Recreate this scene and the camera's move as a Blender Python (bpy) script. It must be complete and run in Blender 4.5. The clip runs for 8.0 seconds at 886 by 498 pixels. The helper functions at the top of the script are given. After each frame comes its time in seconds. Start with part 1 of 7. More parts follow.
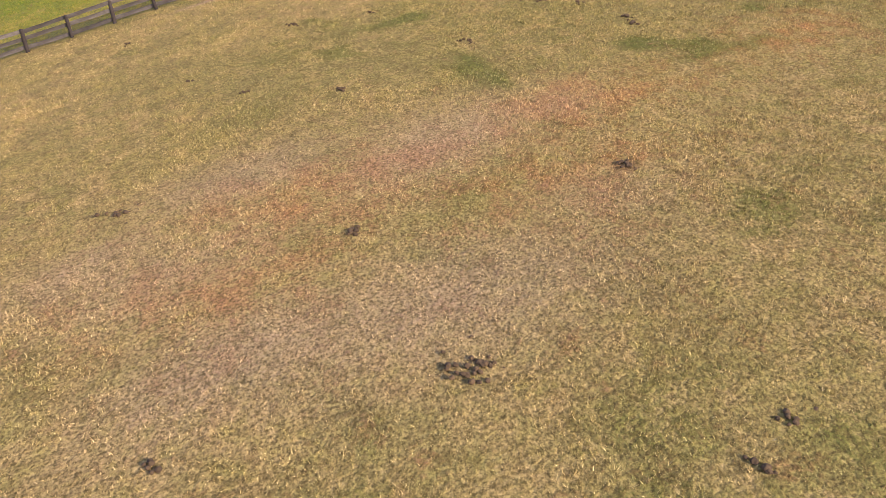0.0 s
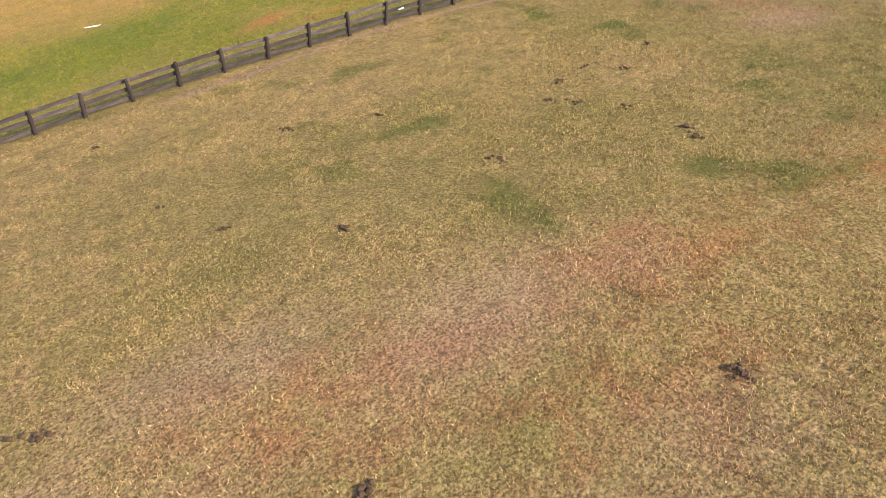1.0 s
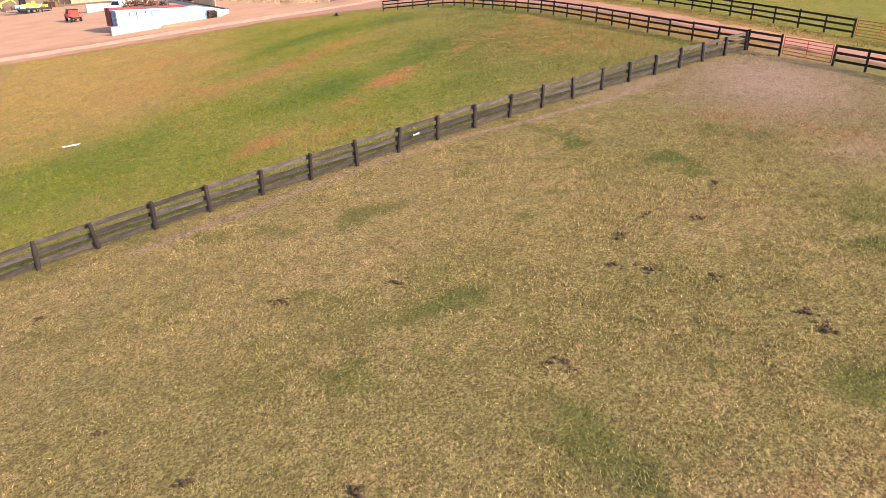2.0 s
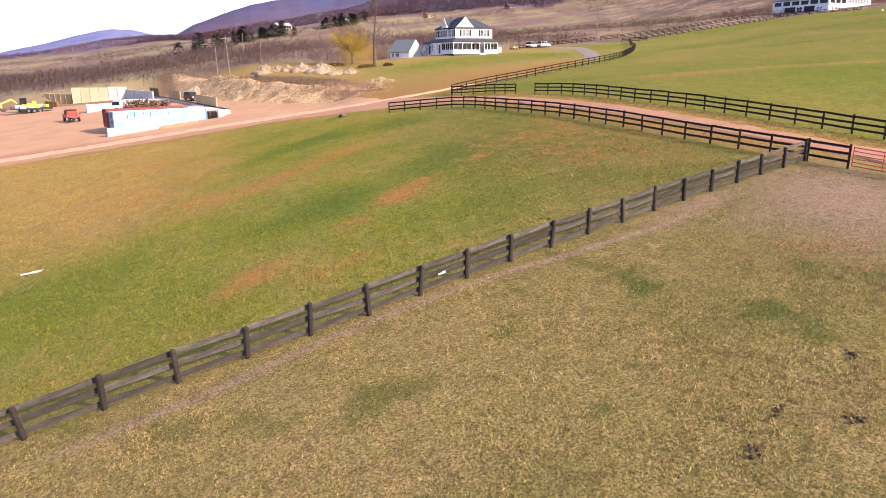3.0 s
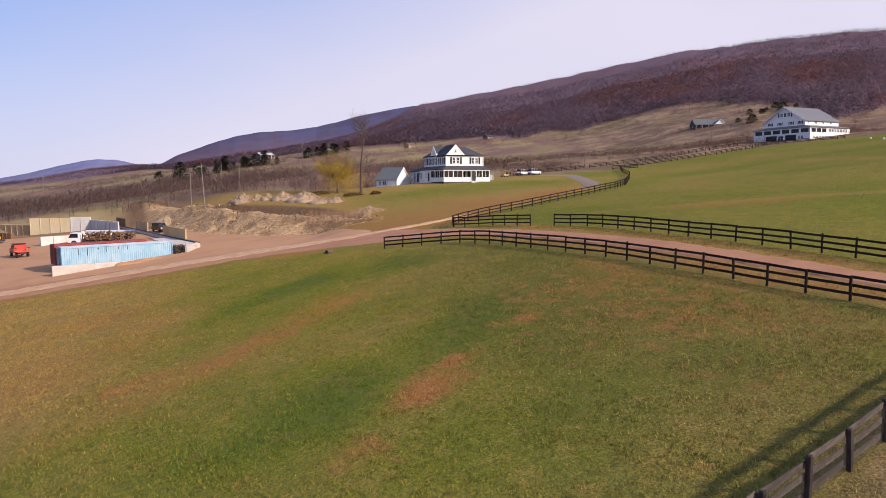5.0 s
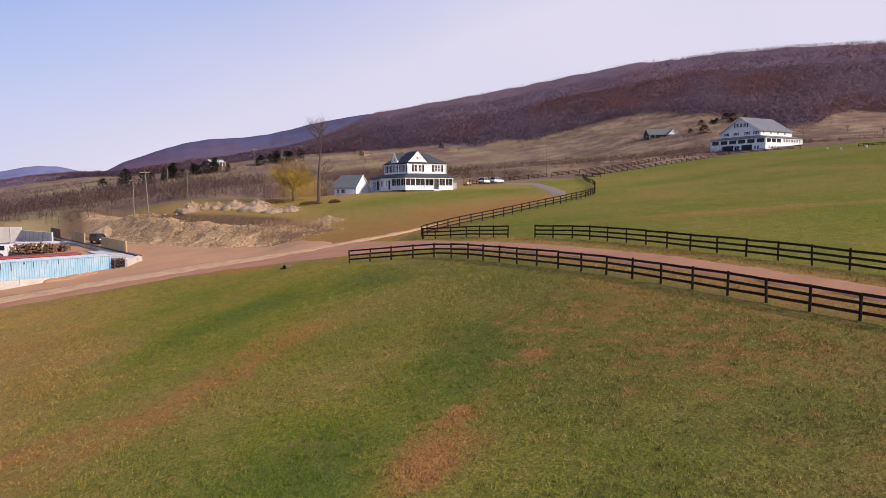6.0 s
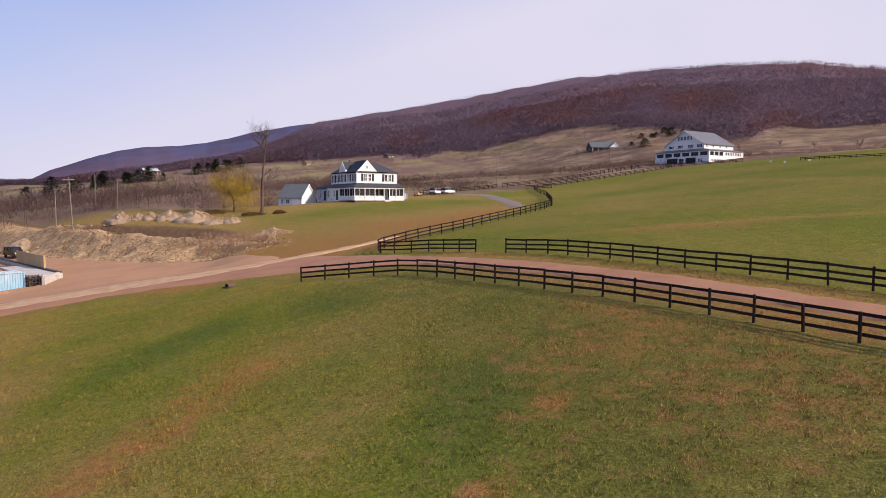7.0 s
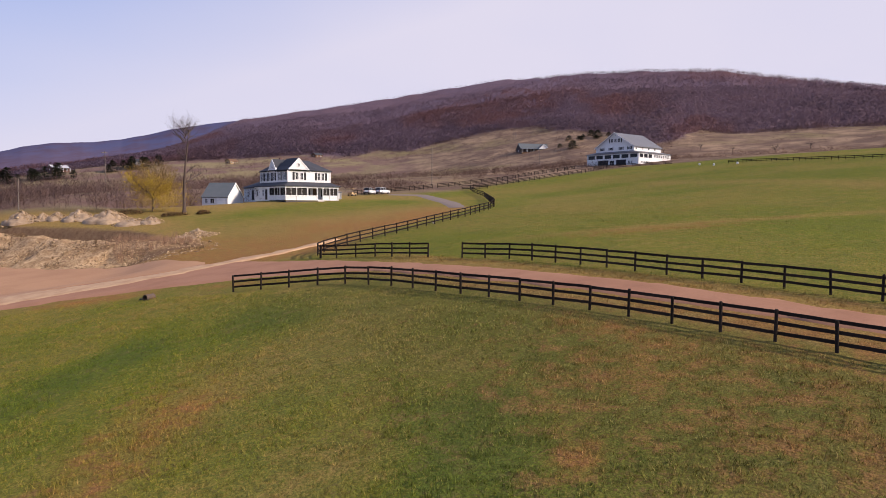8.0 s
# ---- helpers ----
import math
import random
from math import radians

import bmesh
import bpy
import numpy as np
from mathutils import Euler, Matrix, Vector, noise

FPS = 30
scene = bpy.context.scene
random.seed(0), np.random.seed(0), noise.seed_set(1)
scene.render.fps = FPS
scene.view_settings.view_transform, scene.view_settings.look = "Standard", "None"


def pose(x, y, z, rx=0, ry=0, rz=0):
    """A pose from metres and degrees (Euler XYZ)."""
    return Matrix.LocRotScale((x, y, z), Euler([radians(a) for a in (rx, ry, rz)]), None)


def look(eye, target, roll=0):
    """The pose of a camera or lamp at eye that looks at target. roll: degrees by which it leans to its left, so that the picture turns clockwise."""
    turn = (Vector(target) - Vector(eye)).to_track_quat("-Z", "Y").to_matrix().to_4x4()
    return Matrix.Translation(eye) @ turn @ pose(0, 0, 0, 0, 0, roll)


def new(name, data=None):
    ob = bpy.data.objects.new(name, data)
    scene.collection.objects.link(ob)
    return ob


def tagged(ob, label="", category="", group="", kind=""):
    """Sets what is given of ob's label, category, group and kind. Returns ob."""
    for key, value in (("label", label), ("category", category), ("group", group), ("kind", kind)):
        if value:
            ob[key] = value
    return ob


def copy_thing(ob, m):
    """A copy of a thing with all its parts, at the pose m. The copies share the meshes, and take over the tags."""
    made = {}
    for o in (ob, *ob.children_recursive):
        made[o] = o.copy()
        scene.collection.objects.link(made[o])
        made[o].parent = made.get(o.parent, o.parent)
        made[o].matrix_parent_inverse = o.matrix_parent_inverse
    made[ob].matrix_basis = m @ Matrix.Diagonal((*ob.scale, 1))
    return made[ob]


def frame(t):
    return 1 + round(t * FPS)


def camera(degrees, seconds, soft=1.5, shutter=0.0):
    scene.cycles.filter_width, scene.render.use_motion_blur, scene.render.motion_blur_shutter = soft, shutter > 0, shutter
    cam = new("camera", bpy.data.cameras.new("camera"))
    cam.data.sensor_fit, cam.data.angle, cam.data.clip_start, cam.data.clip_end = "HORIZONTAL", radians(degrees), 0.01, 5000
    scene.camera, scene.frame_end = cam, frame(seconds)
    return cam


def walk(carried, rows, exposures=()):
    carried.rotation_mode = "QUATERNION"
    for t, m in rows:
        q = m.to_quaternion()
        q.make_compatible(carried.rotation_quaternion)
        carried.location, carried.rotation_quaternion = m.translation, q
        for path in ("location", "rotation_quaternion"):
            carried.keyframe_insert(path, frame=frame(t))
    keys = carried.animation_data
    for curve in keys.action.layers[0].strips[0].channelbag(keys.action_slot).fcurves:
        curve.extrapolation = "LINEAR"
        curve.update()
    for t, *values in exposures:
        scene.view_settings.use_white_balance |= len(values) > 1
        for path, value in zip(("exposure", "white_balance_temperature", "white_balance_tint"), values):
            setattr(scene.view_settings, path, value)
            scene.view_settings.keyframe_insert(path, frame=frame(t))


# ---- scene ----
cam = camera(66.9, 8.0, 0.8)
METRES, EYE, TILT, LEAN, TURN = 55.03, 10.4, 3.0, -5.5, -18.4
ROWS = [
    (0.0, 0.0, 0.0, 0.0, -3.99, -37.92, 5.14),
    (0.5, -0.0042, 0.0574, 0.0009, -4.13, -36.53, 5.13),
    (1.0, -0.0091, 0.1171, 0.002, -4.29, -34.08, 5.15),
    (1.5, -0.015, 0.1792, 0.0024, -4.45, -30.65, 5.21),
    (2.0, -0.0218, 0.2436, 0.0026, -4.61, -26.88, 5.26),
    (3.5, -0.0429, 0.4443, 0.0016, -4.78, -15.37, 5.51),
    (4.0, -0.0508, 0.5122, -0.0007, -4.87, -11.61, 5.6),
    (5.5, -0.0762, 0.7061, -0.0093, -8.39, -8.9, 5.27),
    (6.0, -0.084, 0.7669, -0.0119, -10.57, -8.72, 5.04),
    (6.5, -0.091, 0.8264, -0.0147, -12.92, -8.29, 4.77),
    (7.0, -0.0968, 0.8842, -0.0174, -15.44, -8.19, 4.43),
    (7.5, -0.1011, 0.94, -0.02, -18.09, -8.36, 4.1),
    (8.0, -0.1029, 0.9938, -0.023, -21.56, -8.58, 3.72),
]
walk(cam, [(t, pose(0, 0, EYE, TILT, LEAN, TURN) @ pose(METRES * x, METRES * y, METRES * z, 90 + pitch, roll, yaw)) for t, x, y, z, yaw, pitch, roll in ROWS],
     [(0.0, 1.04, 6500, 17), (2.2, 1.04, 6500, 17), (3.3, 0.92, 6500, 17), (4.2, 0.54, 6500, 17), (5.3, 0.06, 6500, 17), (8.0, 0.06, 6500, 17)])

# ---- light ----
SUN_AZ, SUN_EL = 144.0, 28.0
world = bpy.data.worlds.new("sky")
scene.world = world
world.use_nodes = True
wn, wl = world.node_tree.nodes, world.node_tree.links
sky = wn.new("ShaderNodeTexSky")
sky.sky_type, sky.sun_disc = "NISHITA", False
sky.sun_elevation, sky.sun_rotation = radians(SUN_EL), radians(SUN_AZ)
sky.air_density, sky.dust_density, sky.ozone_density, sky.altitude = 1.0, 1.5, 1.5, 300
back = wn["Background"]
back.inputs["Strength"].default_value = 0.112
# thin high cloud over the blue
where = wn.new("ShaderNodeTexCoord")
stretch = wn.new("ShaderNodeMapping")
stretch.inputs["Scale"].default_value = (1.2, 2.2, 3.5)
stretch.inputs["Rotation"].default_value = (0, 0, 0.7)
cloud = wn.new("ShaderNodeTexNoise")
cloud.inputs["Scale"].default_value, cloud.inputs["Detail"].default_value, cloud.inputs["Roughness"].default_value = 1.1, 3, 0.5
ramp = wn.new("ShaderNodeMapRange")
ramp.inputs["From Min"].default_value, ramp.inputs["From Max"].default_value = 0.25, 0.75
ramp.inputs["To Min"].default_value, ramp.inputs["To Max"].default_value = 0.72, 0.98
veil = wn.new("ShaderNodeMix")
veil.data_type = "RGBA"
veil.inputs["B"].default_value = (6.2, 6.15, 7.15, 1)
wl.new(where.outputs["Generated"], stretch.inputs["Vector"])
wl.new(stretch.outputs["Vector"], cloud.inputs["Vector"])
wl.new(cloud.outputs["Fac"], ramp.inputs["Value"])
lie = wn.new("ShaderNodeVectorMath")
lie.operation = "DOT_PRODUCT"
lie.inputs[1].default_value = (0.5, 0.0, -1.3)
thin = wn.new("ShaderNodeMapRange")
thin.inputs["From Min"].default_value, thin.inputs["From Max"].default_value = -0.34, -0.03
thin.inputs["To Min"].default_value, thin.inputs["To Max"].default_value = -0.78, 0.06
total = wn.new("ShaderNodeMath")
total.operation, total.use_clamp = "ADD", True
wl.new(where.outputs["Generated"], lie.inputs[0])
wl.new(lie.outputs["Value"], thin.inputs["Value"])
wl.new(ramp.outputs["Result"], total.inputs[0])
wl.new(thin.outputs["Result"], total.inputs[1])
wl.new(total.outputs[0], veil.inputs["Factor"])
pure = wn.new("ShaderNodeMix")
pure.data_type = "RGBA"
pure.inputs["Factor"].default_value, pure.inputs["B"].default_value = 0.7, (3.3, 4.4, 7.8, 1)
wl.new(sky.outputs["Color"], pure.inputs["A"])
wl.new(pure.outputs["Result"], veil.inputs["A"])
wl.new(veil.outputs["Result"], back.inputs["Color"])

sun = new("sun", bpy.data.lights.new("sun", "SUN"))
sun.data.energy, sun.data.angle, sun.data.color = 5.8, radians(3.0), (1.0, 0.865, 0.715)
sx, sy = math.sin(radians(SUN_AZ)), math.cos(radians(SUN_AZ))
sun.matrix_world = look((100 * sx, 100 * sy, 100 * math.tan(radians(SUN_EL))), (0, 0, 0))


# ---- materials ----
def nodes_of(m):
    return m.node_tree.nodes, m.node_tree.links


def mix_rgb(nt, a, b, fac, how="MIX"):
    n = nt.nodes.new("ShaderNodeMix")
    n.data_type, n.blend_type, n.clamp_factor = "RGBA", how, True
    for key, v in (("A", a), ("B", b), ("Factor", fac)):
        if hasattr(v, "is_output"):
            nt.links.new(v, n.inputs[key])
        elif key == "Factor":
            n.inputs[key].default_value = v
        else:
            n.inputs[key].default_value = (*v, 1)
    return n.outputs["Result"]


def noise_fac(nt, scale, detail=3.0, rough=0.55, lo=0.35, hi=0.65, coords="Object", stretch=(1, 1, 1)):
    c = nt.nodes.new("ShaderNodeTexCoord")
    mp = nt.nodes.new("ShaderNodeMapping")
    mp.inputs["Scale"].default_value = stretch
    n = nt.nodes.new("ShaderNodeTexNoise")
    n.inputs["Scale"].default_value, n.inputs["Detail"].default_value, n.inputs["Roughness"].default_value = scale, detail, rough
    r = nt.nodes.new("ShaderNodeMapRange")
    r.inputs["From Min"].default_value, r.inputs["From Max"].default_value = lo, hi
    nt.links.new(c.outputs[coords], mp.inputs["Vector"])
    nt.links.new(mp.outputs["Vector"], n.inputs["Vector"])
    nt.links.new(n.outputs["Fac"], r.inputs["Value"])
    return r.outputs["Result"]


def math_node(nt, op, a, b):
    n = nt.nodes.new("ShaderNodeMath")
    n.operation = op
    for i, v in enumerate((a, b)):
        if hasattr(v, "is_output"):
            nt.links.new(v, n.inputs[i])
        else:
            n.inputs[i].default_value = v
    return n.outputs[0]


def finish(nt, colour, rough=0.8, bump=None, strength=0.3, distance=0.02, metallic=0.0, spec=0.3):
    b = nt.nodes["Principled BSDF"]
    if hasattr(colour, "is_output"):
        nt.links.new(colour, b.inputs["Base Color"])
    else:
        b.inputs["Base Color"].default_value = (*colour, 1)
    b.inputs["Roughness"].default_value, b.inputs["Metallic"].default_value = rough, metallic
    b.inputs["Specular IOR Level"].default_value = spec
    if bump is not None:
        n = nt.nodes.new("ShaderNodeBump")
        n.inputs["Strength"].default_value, n.inputs["Distance"].default_value = strength, distance
        nt.links.new(bump, n.inputs["Height"])
        nt.links.new(n.outputs["Normal"], b.inputs["Normal"])


def blank(name):
    m = bpy.data.materials.new(name)
    m.use_nodes = True
    return m, m.node_tree


def worn(name, base, dirt, grain=12.0, blotch=1.2, amount=0.5, rough=0.75, spread=0.25, bump=0.2, metallic=0.0, stretch=(1, 1, 1), spec=0.3):
    """A surface with blotches of dirt, fine grain, and its own shade on each object."""
    m, nt = blank(name)
    info = nt.nodes.new("ShaderNodeObjectInfo")
    c = mix_rgb(nt, base, dirt, math_node(nt, "MULTIPLY", noise_fac(nt, blotch, 4, 0.6, 0.4, 0.7), amount))
    g = noise_fac(nt, grain, 4, 0.65, 0.3, 0.7, stretch=stretch)
    c = mix_rgb(nt, c, [v * 0.62 for v in base], math_node(nt, "MULTIPLY", g, 0.45))
    h = nt.nodes.new("ShaderNodeHueSaturation")
    r = nt.nodes.new("ShaderNodeMapRange")
    r.inputs["To Min"].default_value, r.inputs["To Max"].default_value = 1 - spread, 1 + spread
    nt.links.new(info.outputs["Random"], r.inputs["Value"])
    nt.links.new(r.outputs["Result"], h.inputs["Value"])
    nt.links.new(c, h.inputs["Color"])
    finish(nt, h.outputs["Color"], rough, g, bump, 0.01, metallic, spec)
    return m


DRY, LUSH, RED, BARE = (0.445, 0.312, 0.132), (0.205, 0.238, 0.012), (0.43, 0.205, 0.062), (0.38, 0.255, 0.175)


def cover_colour(nt):
    """Grass colours, mixed by what grows where."""
    at = nt.nodes.new("ShaderNodeAttribute")
    at.attribute_name = "cover"
    sep = nt.nodes.new("ShaderNodeSeparateColor")
    nt.links.new(at.outputs["Color"], sep.inputs["Color"])
    mid, fine = noise_fac(nt, 0.9, 4, 0.6, 0.3, 0.7), noise_fac(nt, 7.0, 4, 0.7, 0.3, 0.7)

    def patch(v, soft):
        n = math_node(nt, "ADD", v, math_node(nt, "MULTIPLY", math_node(nt, "SUBTRACT", mid, 0.5), soft))
        return math_node(nt, "ADD", n, math_node(nt, "MULTIPLY", math_node(nt, "SUBTRACT", fine, 0.5), soft * 0.8))

    wide = noise_fac(nt, 0.22, 4, 0.65, 0.36, 0.64)
    straw = mix_rgb(nt, DRY, (0.21, 0.13, 0.05), fine)
    straw = mix_rgb(nt, straw, (0.235, 0.195, 0.055), math_node(nt, "MULTIPLY", noise_fac(nt, 1.9, 4, 0.7, 0.42, 0.66), 0.75))
    straw = mix_rgb(nt, straw, (0.25, 0.20, 0.06), math_node(nt, "MULTIPLY", wide, 0.45))
    straw = mix_rgb(nt, straw, mix_rgb(nt, (0.42, 0.258, 0.078), (0.25, 0.16, 0.046), fine), math_node(nt, "MULTIPLY", at.outputs["Alpha"], 0.7))
    green = mix_rgb(nt, mix_rgb(nt, LUSH, (0.255, 0.240, 0.014), mid), (0.070, 0.115, 0.016), fine)
    green = mix_rgb(nt, green, (0.075, 0.125, 0.022), math_node(nt, "MULTIPLY", wide, 0.4))
    dull = mix_rgb(nt, (0.170, 0.158, 0.036), (0.092, 0.100, 0.022), fine)
    green = mix_rgb(nt, dull, green, at.outputs["Alpha"])
    rank = nt.nodes.new("ShaderNodeMapRange")
    rank.inputs["From Min"].default_value, rank.inputs["From Max"].default_value = 0.85, 1.25
    nt.links.new(sep.outputs["Red"], rank.inputs["Value"])
    green = mix_rgb(nt, green, mix_rgb(nt, (0.088, 0.128, 0.030), (0.050, 0.085, 0.022), fine), math_node(nt, "MULTIPLY", rank.outputs["Result"], 0.42))
    c = mix_rgb(nt, straw, green, patch(sep.outputs["Red"], 0.72))
    c = mix_rgb(nt, c, mix_rgb(nt, RED, (0.24, 0.115, 0.040), fine), patch(math_node(nt, "SUBTRACT", math_node(nt, "MULTIPLY", sep.outputs["Blue"], 1.75), 0.40), 1.1))
    c = mix_rgb(nt, c, mix_rgb(nt, BARE, (0.30, 0.19, 0.12), mid), patch(sep.outputs["Green"], 0.3))
    c = mix_rgb(nt, c, mix_rgb(nt, c, (0.42, 0.40, 0.36), 1.0, "MULTIPLY"), math_node(nt, "MULTIPLY", noise_fac(nt, 2.7, 5, 0.75, 0.50, 0.74), 0.8))
    return c, fine, at.outputs["Alpha"]


def ground_material():
    m, nt = blank("pasture")
    c, fine, north = cover_colour(nt)
    c = mix_rgb(nt, c, (0.07, 0.050, 0.018), math_node(nt, "MULTIPLY", noise_fac(nt, 13, 4, 0.75, 0.42, 0.62), math_node(nt, "SUBTRACT", 0.88, math_node(nt, "MULTIPLY", north, 0.4))))
    at = nt.nodes.new("ShaderNodeAttribute")
    at.attribute_name = "wild"
    sep = nt.nodes.new("ShaderNodeSeparateColor")
    nt.links.new(at.outputs["Color"], sep.inputs["Color"])
    scrub = mix_rgb(nt, (0.30, 0.205, 0.128), (0.15, 0.098, 0.07), noise_fac(nt, 0.035, 5, 0.6, 0.4, 0.6))
    scrub = mix_rgb(nt, scrub, (0.20, 0.155, 0.075), noise_fac(nt, 0.012, 4, 0.6, 0.52, 0.7))
    scrub = mix_rgb(nt, scrub, (0.13, 0.085, 0.062), noise_fac(nt, 0.06, 6, 0.75, 0.46, 0.62))
    scrub = mix_rgb(nt, scrub, mix_rgb(nt, (0.165, 0.104, 0.084), (0.24, 0.190, 0.100), noise_fac(nt, 0.022, 5, 0.65, 0.44, 0.60)), at.outputs["Alpha"])
    wood = mix_rgb(nt, (0.150, 0.104, 0.130), (0.170, 0.104, 0.112), noise_fac(nt, 0.006, 5, 0.6, 0.40, 0.66))
    wood = mix_rgb(nt, wood, (0.115, 0.082, 0.104), math_node(nt, "MULTIPLY", noise_fac(nt, 0.05, 4, 0.65, 0.45, 0.7), 0.6))
    c = mix_rgb(nt, c, scrub, sep.outputs["Red"])
    c = mix_rgb(nt, c, wood, sep.outputs["Green"])
    c = mix_rgb(nt, c, mix_rgb(nt, mix_rgb(nt, (0.56, 0.385, 0.21), (0.33, 0.205, 0.105), noise_fac(nt, 0.5, 5, 0.7, 0.42, 0.62)), (0.20, 0.12, 0.06), math_node(nt, "MULTIPLY", noise_fac(nt, 2.2, 6, 0.8, 0.46, 0.62), 0.9)), sep.outputs["Blue"])
    band = nt.nodes.new("ShaderNodeValToRGB")
    for spot in (0.35, 0.75):
        band.color_ramp.elements.new(spot)
    for e, (spot, v) in zip(band.color_ramp.elements, ((0.0, 0), (0.35, 0.85), (0.75, 0.85), (0.97, 0))):
        e.position, e.color = spot, (v, v, v, 1)
    nt.links.new(sep.outputs["Blue"], band.inputs["Fac"])
    c = mix_rgb(nt, c, mix_rgb(nt, (0.13, 0.075, 0.045), (0.20, 0.125, 0.075), noise_fac(nt, 1.5, 4, 0.7)), band.outputs["Color"])
    finish(nt, c, 0.95, fine, 0.7, 0.08, spec=0.03)
    return m


def grass_material():
    m, nt = blank("grass_blades")
    c, fine, north = cover_colour(nt)
    geo = nt.nodes.new("ShaderNodeNewGeometry")
    h = nt.nodes.new("ShaderNodeHueSaturation")
    r = nt.nodes.new("ShaderNodeMapRange")
    nt.links.new(math_node(nt, "ADD", 0.42, math_node(nt, "MULTIPLY", north, 0.28)), r.inputs["To Min"])
    nt.links.new(math_node(nt, "SUBTRACT", 1.95, math_node(nt, "MULTIPLY", north, 0.6)), r.inputs["To Max"])
    nt.links.new(geo.outputs["Random Per Island"], r.inputs["Value"])
    nt.links.new(r.outputs["Result"], h.inputs["Value"])
    pale = nt.nodes.new("ShaderNodeMapRange")
    pale.inputs["From Min"].default_value, pale.inputs["To Max"].default_value = 0.70, 0.5
    nt.links.new(geo.outputs["Random Per Island"], pale.inputs["Value"])
    c = mix_rgb(nt, c, mix_rgb(nt, c, (0.50, 0.38, 0.19), 0.7), math_node(nt, "MULTIPLY", pale.outputs["Result"], math_node(nt, "SUBTRACT", 1.0, north)))
    nt.links.new(c, h.inputs["Color"])
    finish(nt, h.outputs["Color"], 0.9, spec=0.03)
    return m


def island_material(name, a, b, rough=0.9, lo=0.7, hi=1.3):
    """Small things joined into one mesh: each has its own shade between two colours."""
    m, nt = blank(name)
    geo = nt.nodes.new("ShaderNodeNewGeometry")
    c = mix_rgb(nt, a, b, geo.outputs["Random Per Island"])
    c = mix_rgb(nt, c, [v * 0.55 for v in a], math_node(nt, "MULTIPLY", noise_fac(nt, 0.02, 3, 0.6), 0.4))
    finish(nt, c, rough, spec=0.1)
    return m


def airy(nt, colour):
    """A crown of fine twigs: half of the light is scattered back, half onwards."""
    mix, there, back = nt.nodes.new("ShaderNodeMixShader"), nt.nodes.new("ShaderNodeBsdfDiffuse"), nt.nodes.new("ShaderNodeBsdfTranslucent")
    for b in (there, back):
        nt.links.new(colour, b.inputs["Color"])
    nt.links.new(there.outputs[0], mix.inputs[1])
    nt.links.new(back.outputs[0], mix.inputs[2])
    nt.links.new(mix.outputs[0], nt.nodes["Material Output"].inputs["Surface"])
    nt.nodes.remove(nt.nodes["Principled BSDF"])


def twig_material(name, a, b):
    m, nt = blank(name)
    geo = nt.nodes.new("ShaderNodeNewGeometry")
    c = mix_rgb(nt, a, b, geo.outputs["Random Per Island"])
    airy(nt, mix_rgb(nt, c, [v * 0.6 for v in a], math_node(nt, "MULTIPLY", noise_fac(nt, 0.02, 3, 0.6), 0.5)))
    return m


PASTURE, BLADES = ground_material(), grass_material()
DIRT = worn("red_gravel", (0.365, 0.180, 0.098), (0.27, 0.122, 0.064), 9, 0.35, 0.8, 0.95, 0.0, 0.5)
GRAVEL = worn("tan_gravel", (0.43, 0.235, 0.120), (0.34, 0.175, 0.088), 9, 0.2, 0.8, 0.95, 0.0, 0.5)
PALETRACK = worn("pale_track", (0.52, 0.335, 0.185), (0.38, 0.205, 0.105), 9, 0.7, 0.9, 0.95, 0.0, 0.4)
BOARD_GREY = worn("weathered_board", (0.052, 0.042, 0.035), (0.19, 0.165, 0.14), 16, 2.4, 0.75, 0.95, 0.45, 0.3, stretch=(0.15, 1, 3))
POST_DARK = worn("dark_post", (0.030, 0.021, 0.017), (0.07, 0.055, 0.045), 16, 2.5, 0.6, 0.85, 0.3, 0.3, stretch=(1, 1, 0.3))
BOARD_DARK = worn("black_board", (0.022, 0.0155, 0.0125), (0.050, 0.037, 0.030), 12, 1.4, 0.6, 0.9, 0.3, 0.3, stretch=(0.15, 1, 3), spec=.12)
WIRE = worn("grey_wire", (0.20, 0.19, 0.18), (0.12, 0.1, 0.09), 20, 4, 0.5, 0.6, 0.1, 0.0, 0.6)
MESHWIRE = worn("rusty_mesh_wire", (0.075, 0.062, 0.052), (0.045, 0.034, 0.027), 20, 4, 0.5, 0.9, 0.1, 0.0, spec=.1)
RED_TUBE = worn("red_tube", (0.55, 0.07, 0.05), (0.35, 0.09, 0.06), 20, 3, 0.4, 0.5, 0.1, 0.05)


# ---- shapes ----
def part(name, bm, material, parent=None, label=""):
    me = bpy.data.meshes.new(name)
    bm.to_mesh(me)
    bm.free()
    me.materials.append(material)
    ob = new(name, me)
    ob.parent = parent
    if label:
        ob["label"] = label
    return ob


